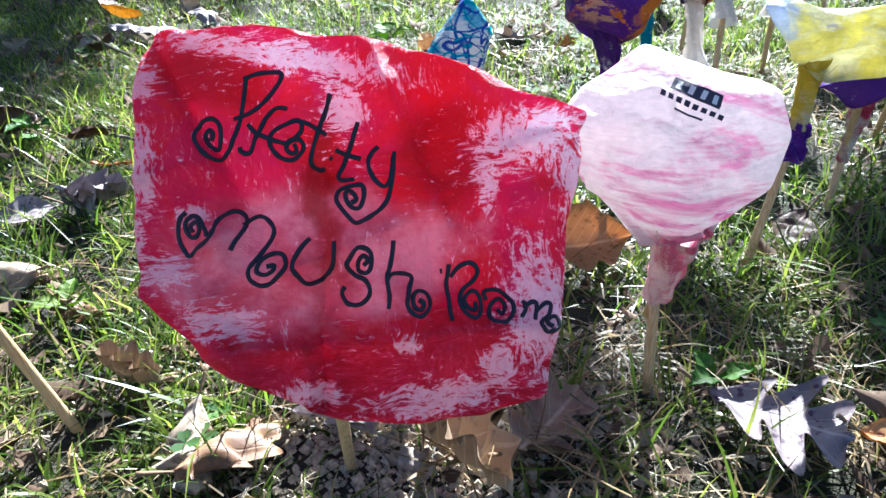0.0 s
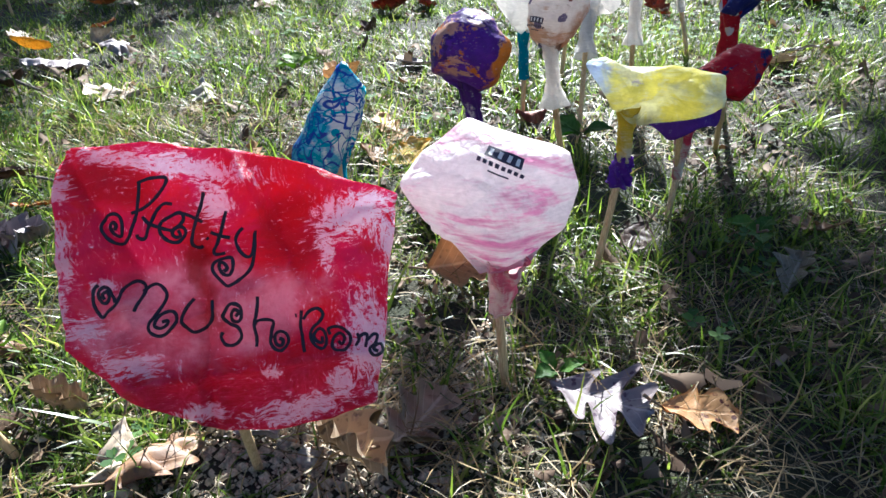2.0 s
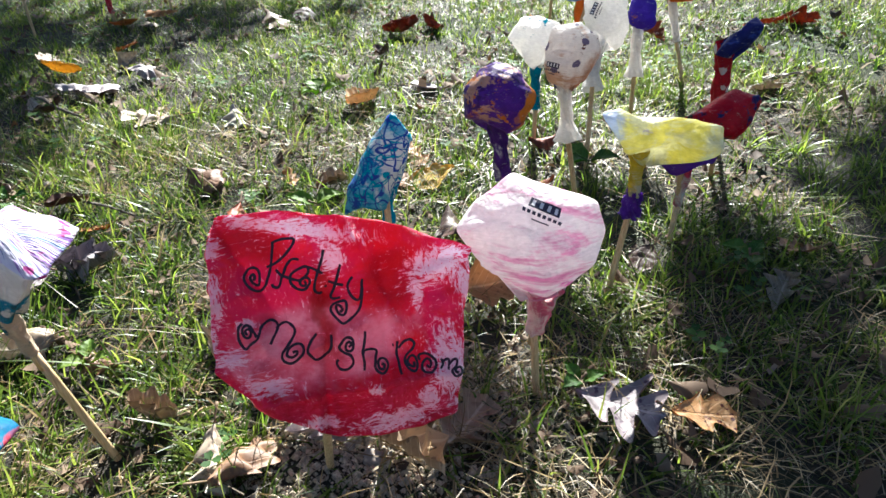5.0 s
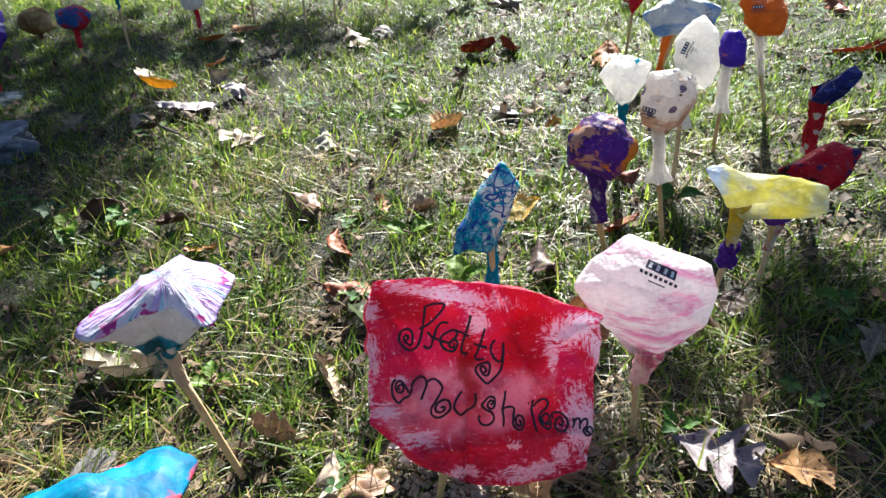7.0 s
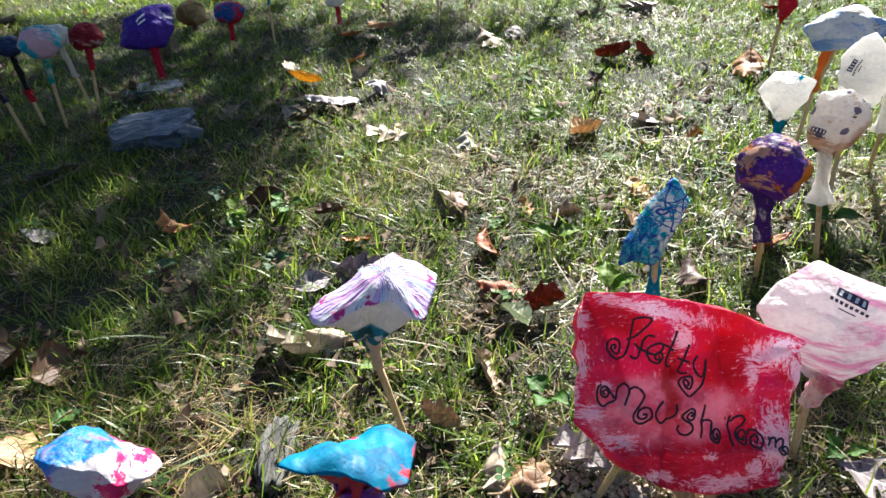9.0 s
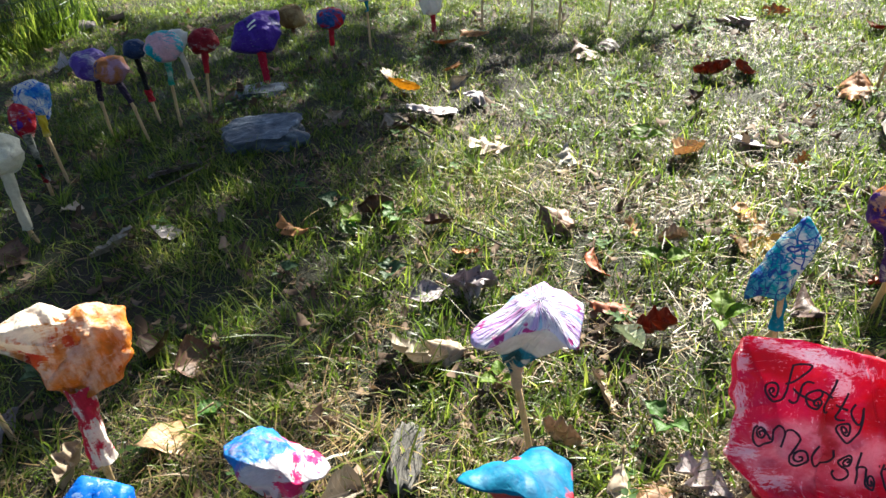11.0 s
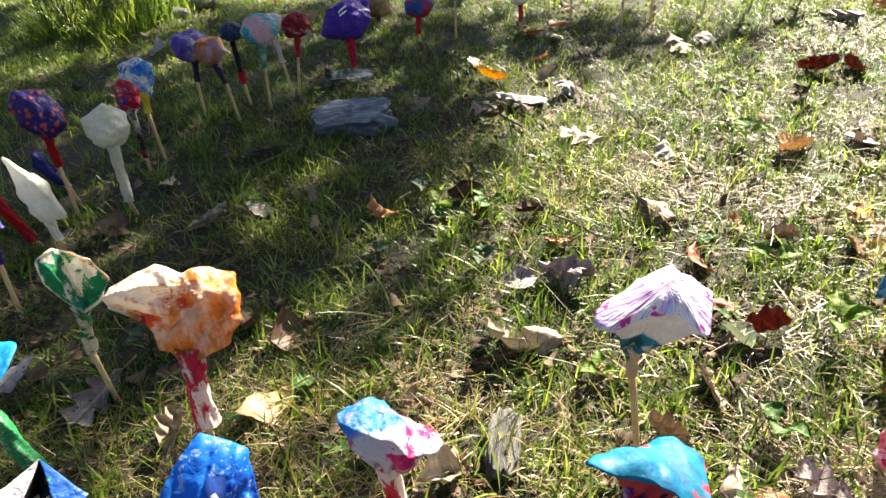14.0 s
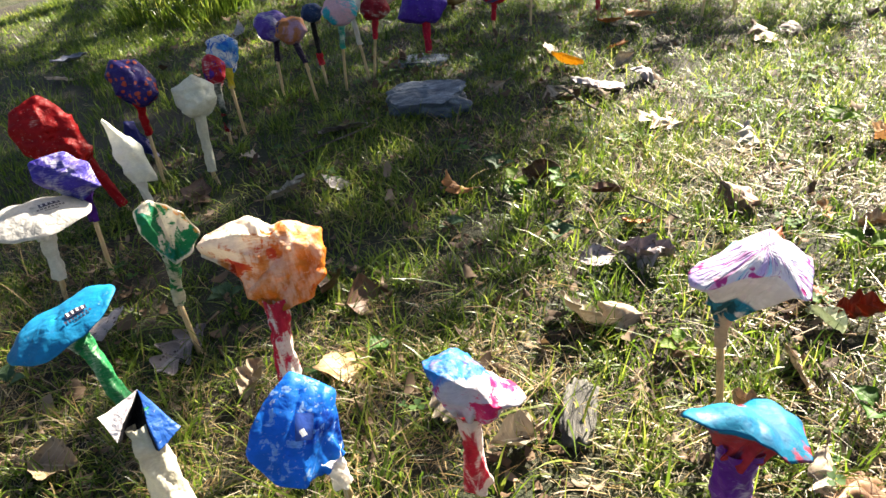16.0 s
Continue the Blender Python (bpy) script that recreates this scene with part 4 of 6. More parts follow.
bag_mushroom("round paper mushroom in dark purple, orange and peach paint", (0.216, 0.795, 0), (0.166, 0.702, 0.205), (0.172, 0.690, 0.140),
             paint([((0.62, 0.36, 0.26), 9, 0.25, 0.4, I3), (PURPLE, 20, 0.46, 0.50, I3), (ORANGE, 22, 0.58, 0.62, I3), ((0.06, 0.015, 0.16), 18, 0.56, 0.6, I3)], seed=1.0, zones=[((0.66, 0.22, 0.02), (0.85, -0.28, -0.45), -0.098, -0.092), (PURPLE, (-0.5, 0.1, -0.85), -0.178, -0.170)]),
             paint([((0.08, 0.015, 0.2), 20, 0.3, 0.42, I3)]), (0.163, 0.694, 0.256), (-0.26, -0.80, 0.52), 0.082, 0.094,
             [(-0.09, 1.00), (0.70, 0.70), (1.00, 0.09), (0.95, -0.63), (0.46, -1.00), (-0.37, -0.59), (-0.99, -0.57), (-1.00, 0.25), (-0.61, 0.76)], front=0.025, back=0.04, amp=0.004, neck_r=0.013, end_r=0.011, seed=7.0)
bag_mushroom("folded yellow paper mushroom with lilac ends and a purple tuft", (0.299, 0.589, 0), (0.322, 0.600, 0.205), (0.324, 0.604, 0.150),
             paint([((0.84, 0.77, 0.20), 12, 0.32, 0.52, I3), ((0.82, 0.80, 0.56), 22, 0.46, 0.58, I3), ((0.60, 0.56, 0.74), 16, 0.64, 0.70, I3)], (0.84, 0.82, 0.62), seed=3.3, glow=0.6, zones=[((0.48, 0.56, 0.80), (-0.904, 0.427, 0), 0.002, 0.016), ((0.66, 0.70, 0.72), (0.904, -0.427, -0.15), 0.050, 0.066)]), paint([((0.66, 0.50, 0.04), 12, 0.3, 0.45, I3)]),
             (0.339, 0.580, 0.245), (-0.34, -0.72, 0.60), 0.140, 0.050, [(-0.70, 1.00), (-0.49, 0.70), (0.14, 0.72), (0.94, 0.54), (1.00, -0.49), (0.79, -0.92), (0.23, -0.52), (-0.47, -1.00), (-0.69, -0.58), (-1.00, 0.30)],
             front=0.012, back=0.03, amp=0.0045, neck_r=0.013, end_r=0.008, seed=8.0)
tuft_owner = [o for o in scene.objects if o.get("label", "").startswith("folded yellow")][0]
part("tuft", sleeve_mesh((0.324, 0.603, 0.156), (0.320, 0.600, 0.120), tuft_owner.location, paint([(PURPLE, 10, 0.2, 0.3, I3)]), 0.007, 0.011, 0.0, 0.40, 2.0), tuft_owner, "frayed purple paper tuft")
cap_mushroom("dark purple paper mushroom with a red and white sleeve", (0.431, 0.707, 0), (0.428, 0.690, 0.150), (0.441, 0.722, 0.055), paint([(PURPLE, 10, 0.25, 0.4, I3)]), paint([(PURPLE, 10, 0.3, 0.45, I3)]),
             paint([(PINKRED, 26, 0.4, 0.55, (1, 1, 0.4))]), (0.412, 0.672, 0.178), (-0.2, -0.3, 0.9), 0.045, 0.040, 0.02, seed=9.0, neck_r=0.014, end_r=0.006)
bag_mushroom("glossy red paper mushroom with navy and black blotches", (0.575, 0.894, 0), (0.500, 0.745, 0.165), (0.505, 0.760, 0.150),
             paint([((0.64, 0.012, 0.04), 8, 0.2, 0.35, I3), (NAVY, 20, 0.54, 0.58, I3), (BLACK, 24, 0.58, 0.62, I3), ((0.68, 0.06, 0.08), 30, 0.6, 0.66, I3)], rough=0.35, seed=6.0, glow=0.5), paint([(RED, 10, 0.2, 0.3, I3)]),
             (0.472, 0.711, 0.205), (-0.40, -0.70, 0.59), 0.095, 0.069, [(-1.00, -0.59), (-0.58, -0.03), (0.23, 1.00), (1.00, 0.84), (0.90, -0.21), (0.54, -0.91), (-0.10, -1.00)], front=0.018, back=0.035, amp=0.004, seed=10.0)
bag_mushroom("blue and purple paper hat mushroom with a white-dotted red sleeve", (0.634, 0.999, 0), (0.562, 0.900, 0.222), (0.575, 0.915, 0.120),
             paint([(NAVY, 9, 0.2, 0.35, I3), (PURPLE, 14, 0.5, 0.6, I3), ((0.05, 0.08, 0.4), 26, 0.55, 0.62, I3)], seed=2.0), paint([(RED, 9, 0.15, 0.25, I3)], dots=((0.8, 0.72, 0.7), 42, 0.34), seed=1.0),
             (0.575, 0.886, 0.248), (-0.45, -0.70, 0.55), 0.060, 0.070, [(0.51, 1.00), (1.00, 0.59), (0.57, -0.25), (-0.33, -1.00), (-1.00, -0.92), (-0.62, -0.07), (0.08, 0.41)], front=0.02, back=0.03, amp=0.003, neck_r=0.016, end_r=0.012, seed=11.0)
WHITE_BAG = paint([((0.72, 0.71, 0.70), 9, 0.5, 0.7, I3)], (0.84, 0.81, 0.78), glow=0.62)
bag_mushroom("white paper mushroom with brown blots and a printed block", (0.320, 0.833, 0), (0.290, 0.842, 0.200), (0.298, 0.832, 0.124),
             paint([((0.60, 0.38, 0.25), 14, 0.54, 0.64, I3), (BROWN, 18, 0.62, 0.66, I3)], (0.84, 0.81, 0.78), dots=((0.14, 0.12, 0.20), 38, 0.25), seed=5.0, glow=0.6, zones=[((0.50, 0.28, 0.18), (0.70, -0.26, -0.66), -0.170, -0.148)]), WHITE_BAG,
             (0.299, 0.847, 0.250), (-0.31, -0.82, 0.48), 0.079, 0.101, [(-0.82, 0.84), (0.19, 1.00), (0.83, 0.59), (1.00, -0.05), (0.60, -0.65), (-0.07, -1.00), (-0.91, -0.67), (-1.00, 0.09)],
             front=0.02, back=0.035, amp=0.003, neck_r=0.012, end_r=0.014, waist=0.004, flare=0.006, seed=12.0, stamp=[(-0.62, -0.35, 0.020, -14)])
bag_mushroom("white paper mushroom with teal dabs and a teal sleeve", (0.293, 1.059, 0), (0.292, 1.062, 0.165), (0.295, 1.062, 0.080), paint([(TEAL, 16, 0.64, 0.67, I3)], (0.84, 0.81, 0.78), seed=8.0, glow=0.6), paint([(TEAL, 8, 0.25, 0.4, (1, 1, 0.3))]),
             (0.279, 1.028, 0.221), (-0.28, -0.80, 0.53), 0.093, 0.086, [(-1.00, -0.01), (-0.56, 0.91), (0.15, 1.00), (1.00, 0.72), (0.72, -0.10), (0.32, -0.84), (-0.18, -1.00), (-0.49, -0.32)], front=0.015, back=0.03, amp=0.004, neck_r=0.011, seed=13.0)
bag_mushroom("tall white paper bag mushroom with a printed block", (0.370, 0.959, 0), (0.398, 1.055, 0.190), (0.385, 1.010, 0.130), paint([((0.60, 0.02, 0.05), 14, 0.70, 0.72, I3)], (0.84, 0.81, 0.78), seed=9.0, glow=0.6), WHITE_BAG,
             (0.422, 1.082, 0.244), (-0.36, -0.82, 0.44), 0.084, 0.131, [(-0.01, 1.00), (0.74, 0.57), (1.00, -0.30), (0.68, -1.00), (0.02, -0.74), (-0.75, -0.48), (-1.00, 0.26), (-0.67, 0.65)],
             front=0.018, back=0.035, amp=0.004, neck_r=0.012, end_r=0.014, flare=0.005, seed=14.0, stamp=[(-0.45, 0.0, 0.022, 72)])
cap_mushroom("white paper mushroom with blue, grey and orange washes", (0.410, 1.270, 0), (0.430, 1.275, 0.225), (0.420, 1.272, 0.130), paint([((0.30, 0.45, 0.75), 14, 0.5, 0.62, I3), ((0.28, 0.24, 0.22), 16, 0.58, 0.66, I3), (PINK, 18, 0.62, 0.7, I3)], (0.8, 0.78, 0.76), seed=7.0),
             paint([((0.25, 0.20, 0.16), 12, 0.4, 0.55, I3)]), paint([(ORANGE, 8, 0.2, 0.4, I3)]), (0.447, 1.255, 0.275), (-0.15, -0.5, 0.85), 0.072, 0.055, 0.035, 0.008, 4, seed=15.0)
bag_mushroom("small violet paper mushroom with an orange edge and white sleeve", (0.513, 1.147, 0), (0.505, 1.142, 0.195), (0.500, 1.118, 0.107), paint([((0.08, 0.03, 0.45), 8, 0.2, 0.35, I3), (ORANGE, 16, 0.66, 0.68, I3)]), WHITE_BAG,
             (0.508, 1.139, 0.227), (-0.40, -0.80, 0.44), 0.050, 0.062, front=0.015, back=0.03, neck_r=0.010, end_r=0.014, flare=0.004, seed=16.0)
bag_mushroom("orange paper mushroom with a pale hem and white sleeve", (0.692, 1.311, 0), (0.650, 1.345, 0.190), (0.668, 1.330, 0.100), paint([(ORANGE, 8, 0.30, 0.42, I3), ((0.55, 0.10, 0.02), 14, 0.52, 0.66, I3)], seed=4.4), WHITE_BAG,
             (0.648, 1.343, 0.237), (-0.43, -0.80, 0.42), 0.100, 0.099, [(-1.00, 0.40), (-0.44, 1.00), (0.47, 0.73), (1.00, -0.12), (0.98, -0.84), (0.07, -1.00), (-0.58, -0.60)], front=0.025, back=0.04, neck_r=0.012, seed=17.0, stamp=[(-0.2, 0.0, 0.022, 8)])
bag_mushroom("narrow red paper mushroom on a red-stained stick", (0.481, 1.766, 0), (0.480, 1.735, 0.150), (0.480, 1.745, 0.120), paint([(RED, 8, 0.2, 0.35, I3)]), paint([(RED, 8, 0.2, 0.35, I3)]),
             (0.479, 1.731, 0.204), (-0.30, -0.90, 0.3), 0.050, 0.143, [(-1.00, 0.99), (0.30, 1.00), (1.00, -0.30), (-0.07, -1.00), (-0.69, -0.33)], front=0.012, back=0.02, neck_r=0.007, end_r=0.004, seed=18.0)

# ---- mushrooms at the near side ----
def streaked_paint():
    """White paper with violet, rose and teal marker drawn out from the middle; a bare pale underside, daubed dark at the neck."""
    k = Tree("streaked_paper")
    k.bsdf.inputs["Specular IOR Level"].default_value = 0.25
    uv = k.uv("panel")
    sep, ring = k.add("ShaderNodeSeparateXYZ"), k.add("ShaderNodeSeparateXYZ")
    k.link(uv, sep.inputs[0])
    k.link(k.uv("edge"), ring.inputs[0])
    turn = k.math("ARCTAN2", k.math("ADD", sep.outputs[1], 0.1), k.math("ADD", sep.outputs[0], 0.05))
    out = ring.outputs[0]
    polar = k.add("ShaderNodeCombineXYZ")
    k.link(k.math("MULTIPLY", turn, 3.0), polar.inputs[0])
    k.link(k.math("MULTIPLY", out, 0.9), polar.inputs[1])
    polar = polar.outputs[0]
    wob = k.mix(0.12, polar, k.noise(uv, 5, 3), "ADD")
    col = k.mix(k.ramp(k.noise(uv, 3, 4), 0.35, 0.7), (0.52, 0.50, 0.62), (0.66, 0.65, 0.67))
    for i, (c, size, lo, hi) in enumerate((((0.40, 0.30, 0.62), 1.3, 0.46, 0.60), ((0.28, 0.54, 0.66), 1.1, 0.52, 0.62), ((0.60, 0.24, 0.48), 2.2, 0.54, 0.63), ((0.22, 0.07, 0.40), 4.5, 0.57, 0.63), ((0.05, 0.08, 0.28), 6.0, 0.62, 0.66))):
        n = k.noise(k.moved(wob, loc=(3.7 * i, 1.9 * i, 0), scale=(1, 0.30, 1)), size, 3, 0.6)
        col = k.mix(k.ramp(n, lo, hi, 0, 0.85), col, c)
    blot = k.math("MULTIPLY", k.ramp(k.noise(uv, 3.2, 2), 0.56, 0.60), k.ramp(out, 0.72, 0.86))
    col = k.mix(blot, col, (0.36, 0.03, 0.20))
    rag = k.math("ADD", out, k.math("MULTIPLY", k.math("SUBTRACT", k.noise(k.obj, 45, 4), 0.5), 0.16))
    col = k.mix(k.ramp(rag, 1.03, 1.06), col, k.mix(k.ramp(k.noise(k.obj, 50, 3), 0.4, 0.7), (0.54, 0.50, 0.44), (0.66, 0.62, 0.56)))
    daub = k.mix(k.ramp(k.noise(k.obj, 60, 3), 0.45, 0.55), (0.01, 0.07, 0.09), (0.01, 0.16, 0.24))
    col = k.mix(k.math("MULTIPLY", k.ramp(rag, 1.66, 1.72), k.ramp(k.noise(k.obj, 36, 3), 0.40, 0.46)), col, daub)
    fold = k.math("ADD", k.math("ABSOLUTE", k.math("SUBTRACT", k.noise(wob, 3.0, 1), 0.5)), k.math("MULTIPLY", k.math("ABSOLUTE", k.math("SUBTRACT", k.noise(k.obj, 60, 2), 0.5)), 0.6))
    nor = k.bump(fold, 0.8, 0.006)
    return k.finish(col, 0.6, 0.34, None, nor)


bag_mushroom("white paper cap mushroom streaked with violet, rose and teal marker", (-0.295, 0.389, 0), (-0.318, 0.370, 0.228), (-0.314, 0.374, 0.172),
             streaked_paint(), paint([((0.01, 0.12, 0.18), 26, 0.50, 0.56, I3)], (0.60, 0.47, 0.34)),
             (-0.300, 0.360, 0.284), (0.14, 0.03, 0.98), 0.098, 0.128, [(-0.44, 0.98), (0.05, 0.67), (0.75, 0.02), (1.0, -0.76), (0.62, -1.0), (-0.84, -0.72), (-0.96, -0.55), (-0.72, -0.32), (-0.6, -0.05), (-0.75, 0.34), (-1.0, 0.82), (-0.82, 1.0)],
             front=0.012, back=0.016, amp=0.0026, neck_r=0.014, end_r=0.006, seed=21.0, seg=96, rings=22, spread=0.60, creases=((-1.1, -0.15, 1.0, -0.25, 0.026, 0.50), (-0.5, -0.6, 0.2, -0.3, -0.005, 0.08), (0.5, 0.3, -0.2, 0.2, 0.005, 0.07)))
bag_mushroom("shiny turquoise paper cap mushroom with a red underside and purple sleeve", (-0.285, 0.235, 0), (-0.290, 0.192, 0.222), (-0.289, 0.206, 0.140),
             paint([((0.003, 0.22, 0.38), 8, 0.2, 0.32, I3), ((0.002, 0.12, 0.26), 16, 0.46, 0.62, I3), (NAVY, 14, 0.66, 0.69, I3)], rough=0.56, seed=1.5, glow=0.25, wear=0.06, crease=0.4, zones=[((0.55, 0.03, 0.05), (-0.2, -0.35, -0.9), -0.212, -0.206)]), paint([((0.20, 0.03, 0.40), 14, 0.35, 0.48, I3)], (0.6, 0.5, 0.66)),
             (-0.280, 0.189, 0.252), (0.20, 0.35, 0.90), 0.085, 0.123, [(0.89, 1.0), (1.0, 0.71), (0.69, 0.06), (0.72, -0.77), (0.46, -0.97), (-0.22, -1.0), (-1.0, -0.13), (-0.8, 0.25), (-0.39, 0.44), (0.08, 0.6), (0.49, 0.91)],
             front=0.010, back=0.006, amp=0.0032, neck_r=0.019, end_r=0.017, seed=22.0, seg=96, rings=20, spread=0.55)
bag_mushroom("paper cap mushroom with a blue top and white raspberry-blotched skirt", (-0.547, 0.216, 0), (-0.537, 0.190, 0.178), (-0.546, 0.214, 0.035),
             paint([((0.62, 0.02, 0.14), 24, 0.51, 0.55, I3), ((0.70, 0.40, 0.50), 24, 0.56, 0.70, I3)], (0.54, 0.50, 0.53), seed=6.6, glow=0.3, zones=[((0.02, 0.20, 0.55), (-0.20, 0.42, 0.88), 0.181, 0.187)]), paint([((0.58, 0.02, 0.06), 22, 0.42, 0.52, (1, 1, 0.6))], (0.8, 0.7, 0.68)),
             (-0.535, 0.203, 0.221), (0.25, 0.35, 0.90), 0.101, 0.088, [(0.69, 0.86), (0.97, 0.42), (1.0, -0.01), (0.36, -0.72), (-0.17, -1.0), (-0.82, -0.87), (-1.0, -0.58), (-0.88, 0.04), (-0.53, 0.36), (-0.18, 0.86), (0.31, 1.0)],
             front=0.008, back=0.030, amp=0.0080, neck_r=0.014, end_r=0.017, waist=0.006, seed=23.0, seg=120, rings=22, spread=0.98, soft=0.025)
blue_top, blue_head, blue_face = bag_mushroom("bright blue painted paper bag mushroom with a pale spot", (-0.640, 0.115, 0), (-0.655, 0.110, 0.150), (-0.650, 0.112, 0.115),
             paint([((0.008, 0.19, 0.72), 8, 0.2, 0.3, I3), ((0.005, 0.06, 0.40), 16, 0.58, 0.68, I3), ((0.30, 0.50, 0.82), 60, 0.57, 0.62, I3), ((0.02, 0.02, 0.10), 16, 0.69, 0.72, I3), ((0.72, 0.78, 0.84), 30, 0.71, 0.73, I3)], seed=3.0, glow=0.42, crease=0.6), WHITE_BAG,
             (-0.675, 0.093, 0.207), (0.52, -0.49, 0.70), 0.096, 0.112, [(0.25, 1.00), (0.69, 0.66), (1.00, 0.41), (0.79, -0.03), (0.28, -0.47), (-0.09, -1.00), (-0.62, -0.76), (-1.00, -0.20), (-0.85, 0.19), (-0.41, 0.65)],
             front=0.014, back=0.03, amp=0.0017, neck_r=0.013, end_r=0.010, seed=24.0, seg=96, rings=22, creases=((-0.5, -0.6, 0.3, 0.6, -0.004, 0.06), (0.2, -0.4, 0.8, 0.5, 0.004, 0.06)))
decal("printed_block", blue_face, blue_top.location, blue_head, plain("navy_patch", (0.012, 0.05, 0.26), 0.5), 0.02, -0.22, 0.36, 0.24, -18, 0.0022, "faded navy printed block")
decal("pale_spot", blue_face, blue_top.location, blue_head, PALE_PRINT, 0.08, -0.14, 0.19, -0.02, 10, 0.0030, "small pale spot of bare paper")
bag_mushroom("crumpled orange and cream paper mushroom with a red-streaked sleeve", (-0.818, 0.238, 0), (-0.824, 0.266, 0.188), (-0.815, 0.244, 0.095),
             paint([((0.66, 0.27, 0.07), 24, 0.50, 0.62, (1, 1, 0.45)), ((0.58, 0.15, 0.02), 44, 0.58, 0.68, (1, 1, 0.4)), ((0.56, 0.03, 0.02), 20, 0.58, 0.63, I3)], (0.80, 0.73, 0.62), seed=1.0, glow=0.38, zones=[((0.66, 0.22, 0.025), (0.35, 0.33, -0.87), -0.232, -0.172)]), paint([((0.60, 0.02, 0.06), 40, 0.47, 0.54, (1, 1, 0.25))], (0.82, 0.74, 0.68), seed=3.0),
             (-0.841, 0.293, 0.237), (0.55, -0.60, 0.58), 0.146, 0.129, [(-1.06, 0.58), (-0.74, 0.66), (-0.56, 0.84), (-0.12, 1.00), (0.20, 0.70), (0.52, 0.72), (1.00, 0.33), (0.93, -0.34), (0.52, -0.83), (0.08, -1.00), (-0.51, -0.61), (-0.60, 0.12), (-0.70, 0.40)],
             front=0.024, back=0.045, amp=0.0062, neck_r=0.015, end_r=0.015, waist=0.003, seed=25.0, seg=150, rings=24, soft=0.015, creases=((-1.0, 0.6, 0.1, 0.45, 0.008, 0.06), (-0.5, -0.4, 0.6, 0.3, -0.006, 0.06), (0.1, 1.0, 0.3, 0.1, 0.006, 0.05)))
bag_mushroom("folded green and white paper mushroom with an orange lip", (-1.058, 0.314, 0), (-1.052, 0.324, 0.180), (-1.066, 0.318, 0.098),
             paint([((0.01, 0.19, 0.07), 10, 0.22, 0.34, I3), ((0.01, 0.27, 0.20), 24, 0.58, 0.66, I3), ((0.72, 0.67, 0.58), 34, 0.55, 0.60, (1, 1, 0.3))], (0.80, 0.74, 0.64), seed=3.6, glow=0.4, zones=[((0.66, 0.24, 0.03), (0.50, 0.62, 0.60), 0.172, 0.178)], rim=((0.80, 0.74, 0.62), 0.90, 1.0)), paint([(GREENP, 24, 0.48, 0.56, I3)], (0.72, 0.66, 0.52)),
             (-1.039, 0.326, 0.229), (0.70, -0.55, 0.45), 0.076, 0.098, [(-0.32, 1.00), (0.64, 0.40), (1.00, -0.32), (0.25, -0.87), (-0.24, -1.00), (-0.67, -0.55), (-0.99, 0.12), (-1.00, 0.79)], creases=((-0.1, 1.0, -0.1, -0.9, -0.010, 0.16), (0.5, 0.5, 0.1, -0.6, 0.008, 0.08), (-0.7, 0.6, -0.3, -0.5, 0.006, 0.08)), front=-0.004, back=0.030, amp=0.0034, neck_r=0.012, end_r=0.009, seed=26.0)
def hood_mushroom(label, base, neck, sleeve_end, apex, spokes, mats, sleeve, neck_r, end_r, seed):
    """A sheet folded round a peak like a tent: spokes are its outer corners in order, mats the paint of each side between them."""
    base, apex = Vector(base), Vector(apex)
    top = thing("paper_mushroom", base, label, "paper mushroom", MUSH)
    rings, per, verts, faces, which = 10, 8, [], [], []
    for side in (0, 1):
        start = len(verts)
        cols = [Vector(a).lerp(Vector(b), i / per) for a, b in zip(spokes, spokes[1:] + spokes[:1]) for i in range(per)]
        for r in range(rings):
            f = max(0.03, r / (rings - 1))
            for p in cols:
                q = apex.lerp(p, f)
                v, fold = rumple(q, 0.002, seed)
                verts.append(q + v + Vector((0, 0, fold - 0.0009 * side)) - base)
        for i in range(rings - 1):
            for j in range(len(cols)):
                k = (j + 1) % len(cols)
                q = [start + i * len(cols) + j, start + i * len(cols) + k, start + (i + 1) * len(cols) + k, start + (i + 1) * len(cols) + j]
                faces.append(tuple(q) if side else tuple(reversed(q)))
                which.append(j // per)
    used = list(dict.fromkeys(mats))
    part("cap", mesh_from("cap", verts, faces, used, True, [used.index(mats[k]) for k in which]), top)
    part("sleeve", sleeve_mesh(neck, sleeve_end, base, sleeve, neck_r, end_r, seed=seed), top, "twisted cream paper sleeve")
    part("stick", stick_mesh(base, Vector(sleeve_end), base), top, "plain wooden dowel")
    return top


_white, _black = paint([((0.70, 0.48, 0.60), 18, 0.56, 0.66, I3)], (0.82, 0.76, 0.78), seed=8.0), paint([(BLACK, 7, 0.15, 0.25, I3)])
_blue = paint([((0.02, 0.12, 0.50), 8, 0.2, 0.3, I3), ((0.02, 0.30, 0.12), 14, 0.60, 0.63, I3)], seed=8.0)
hood_mushroom("folded black, white and blue paper mushroom on a cream sleeve", (-0.800, 0.020, 0), (-0.854, 0.061, 0.183), (-0.808, 0.032, 0.080), (-0.865, 0.080, 0.214),
              [(-0.880, 0.040, 0.203), (-0.852, 0.032, 0.190), (-0.876, 0.060, 0.160), (-0.824, 0.050, 0.168), (-0.822, 0.081, 0.172), (-0.891, 0.098, 0.165)], [_white, _black, _black, _blue, _blue, _white],
              paint([((0.62, 0.55, 0.42), 12, 0.4, 0.6, I3)], (0.74, 0.70, 0.58)), 0.014, 0.018, 27.0)
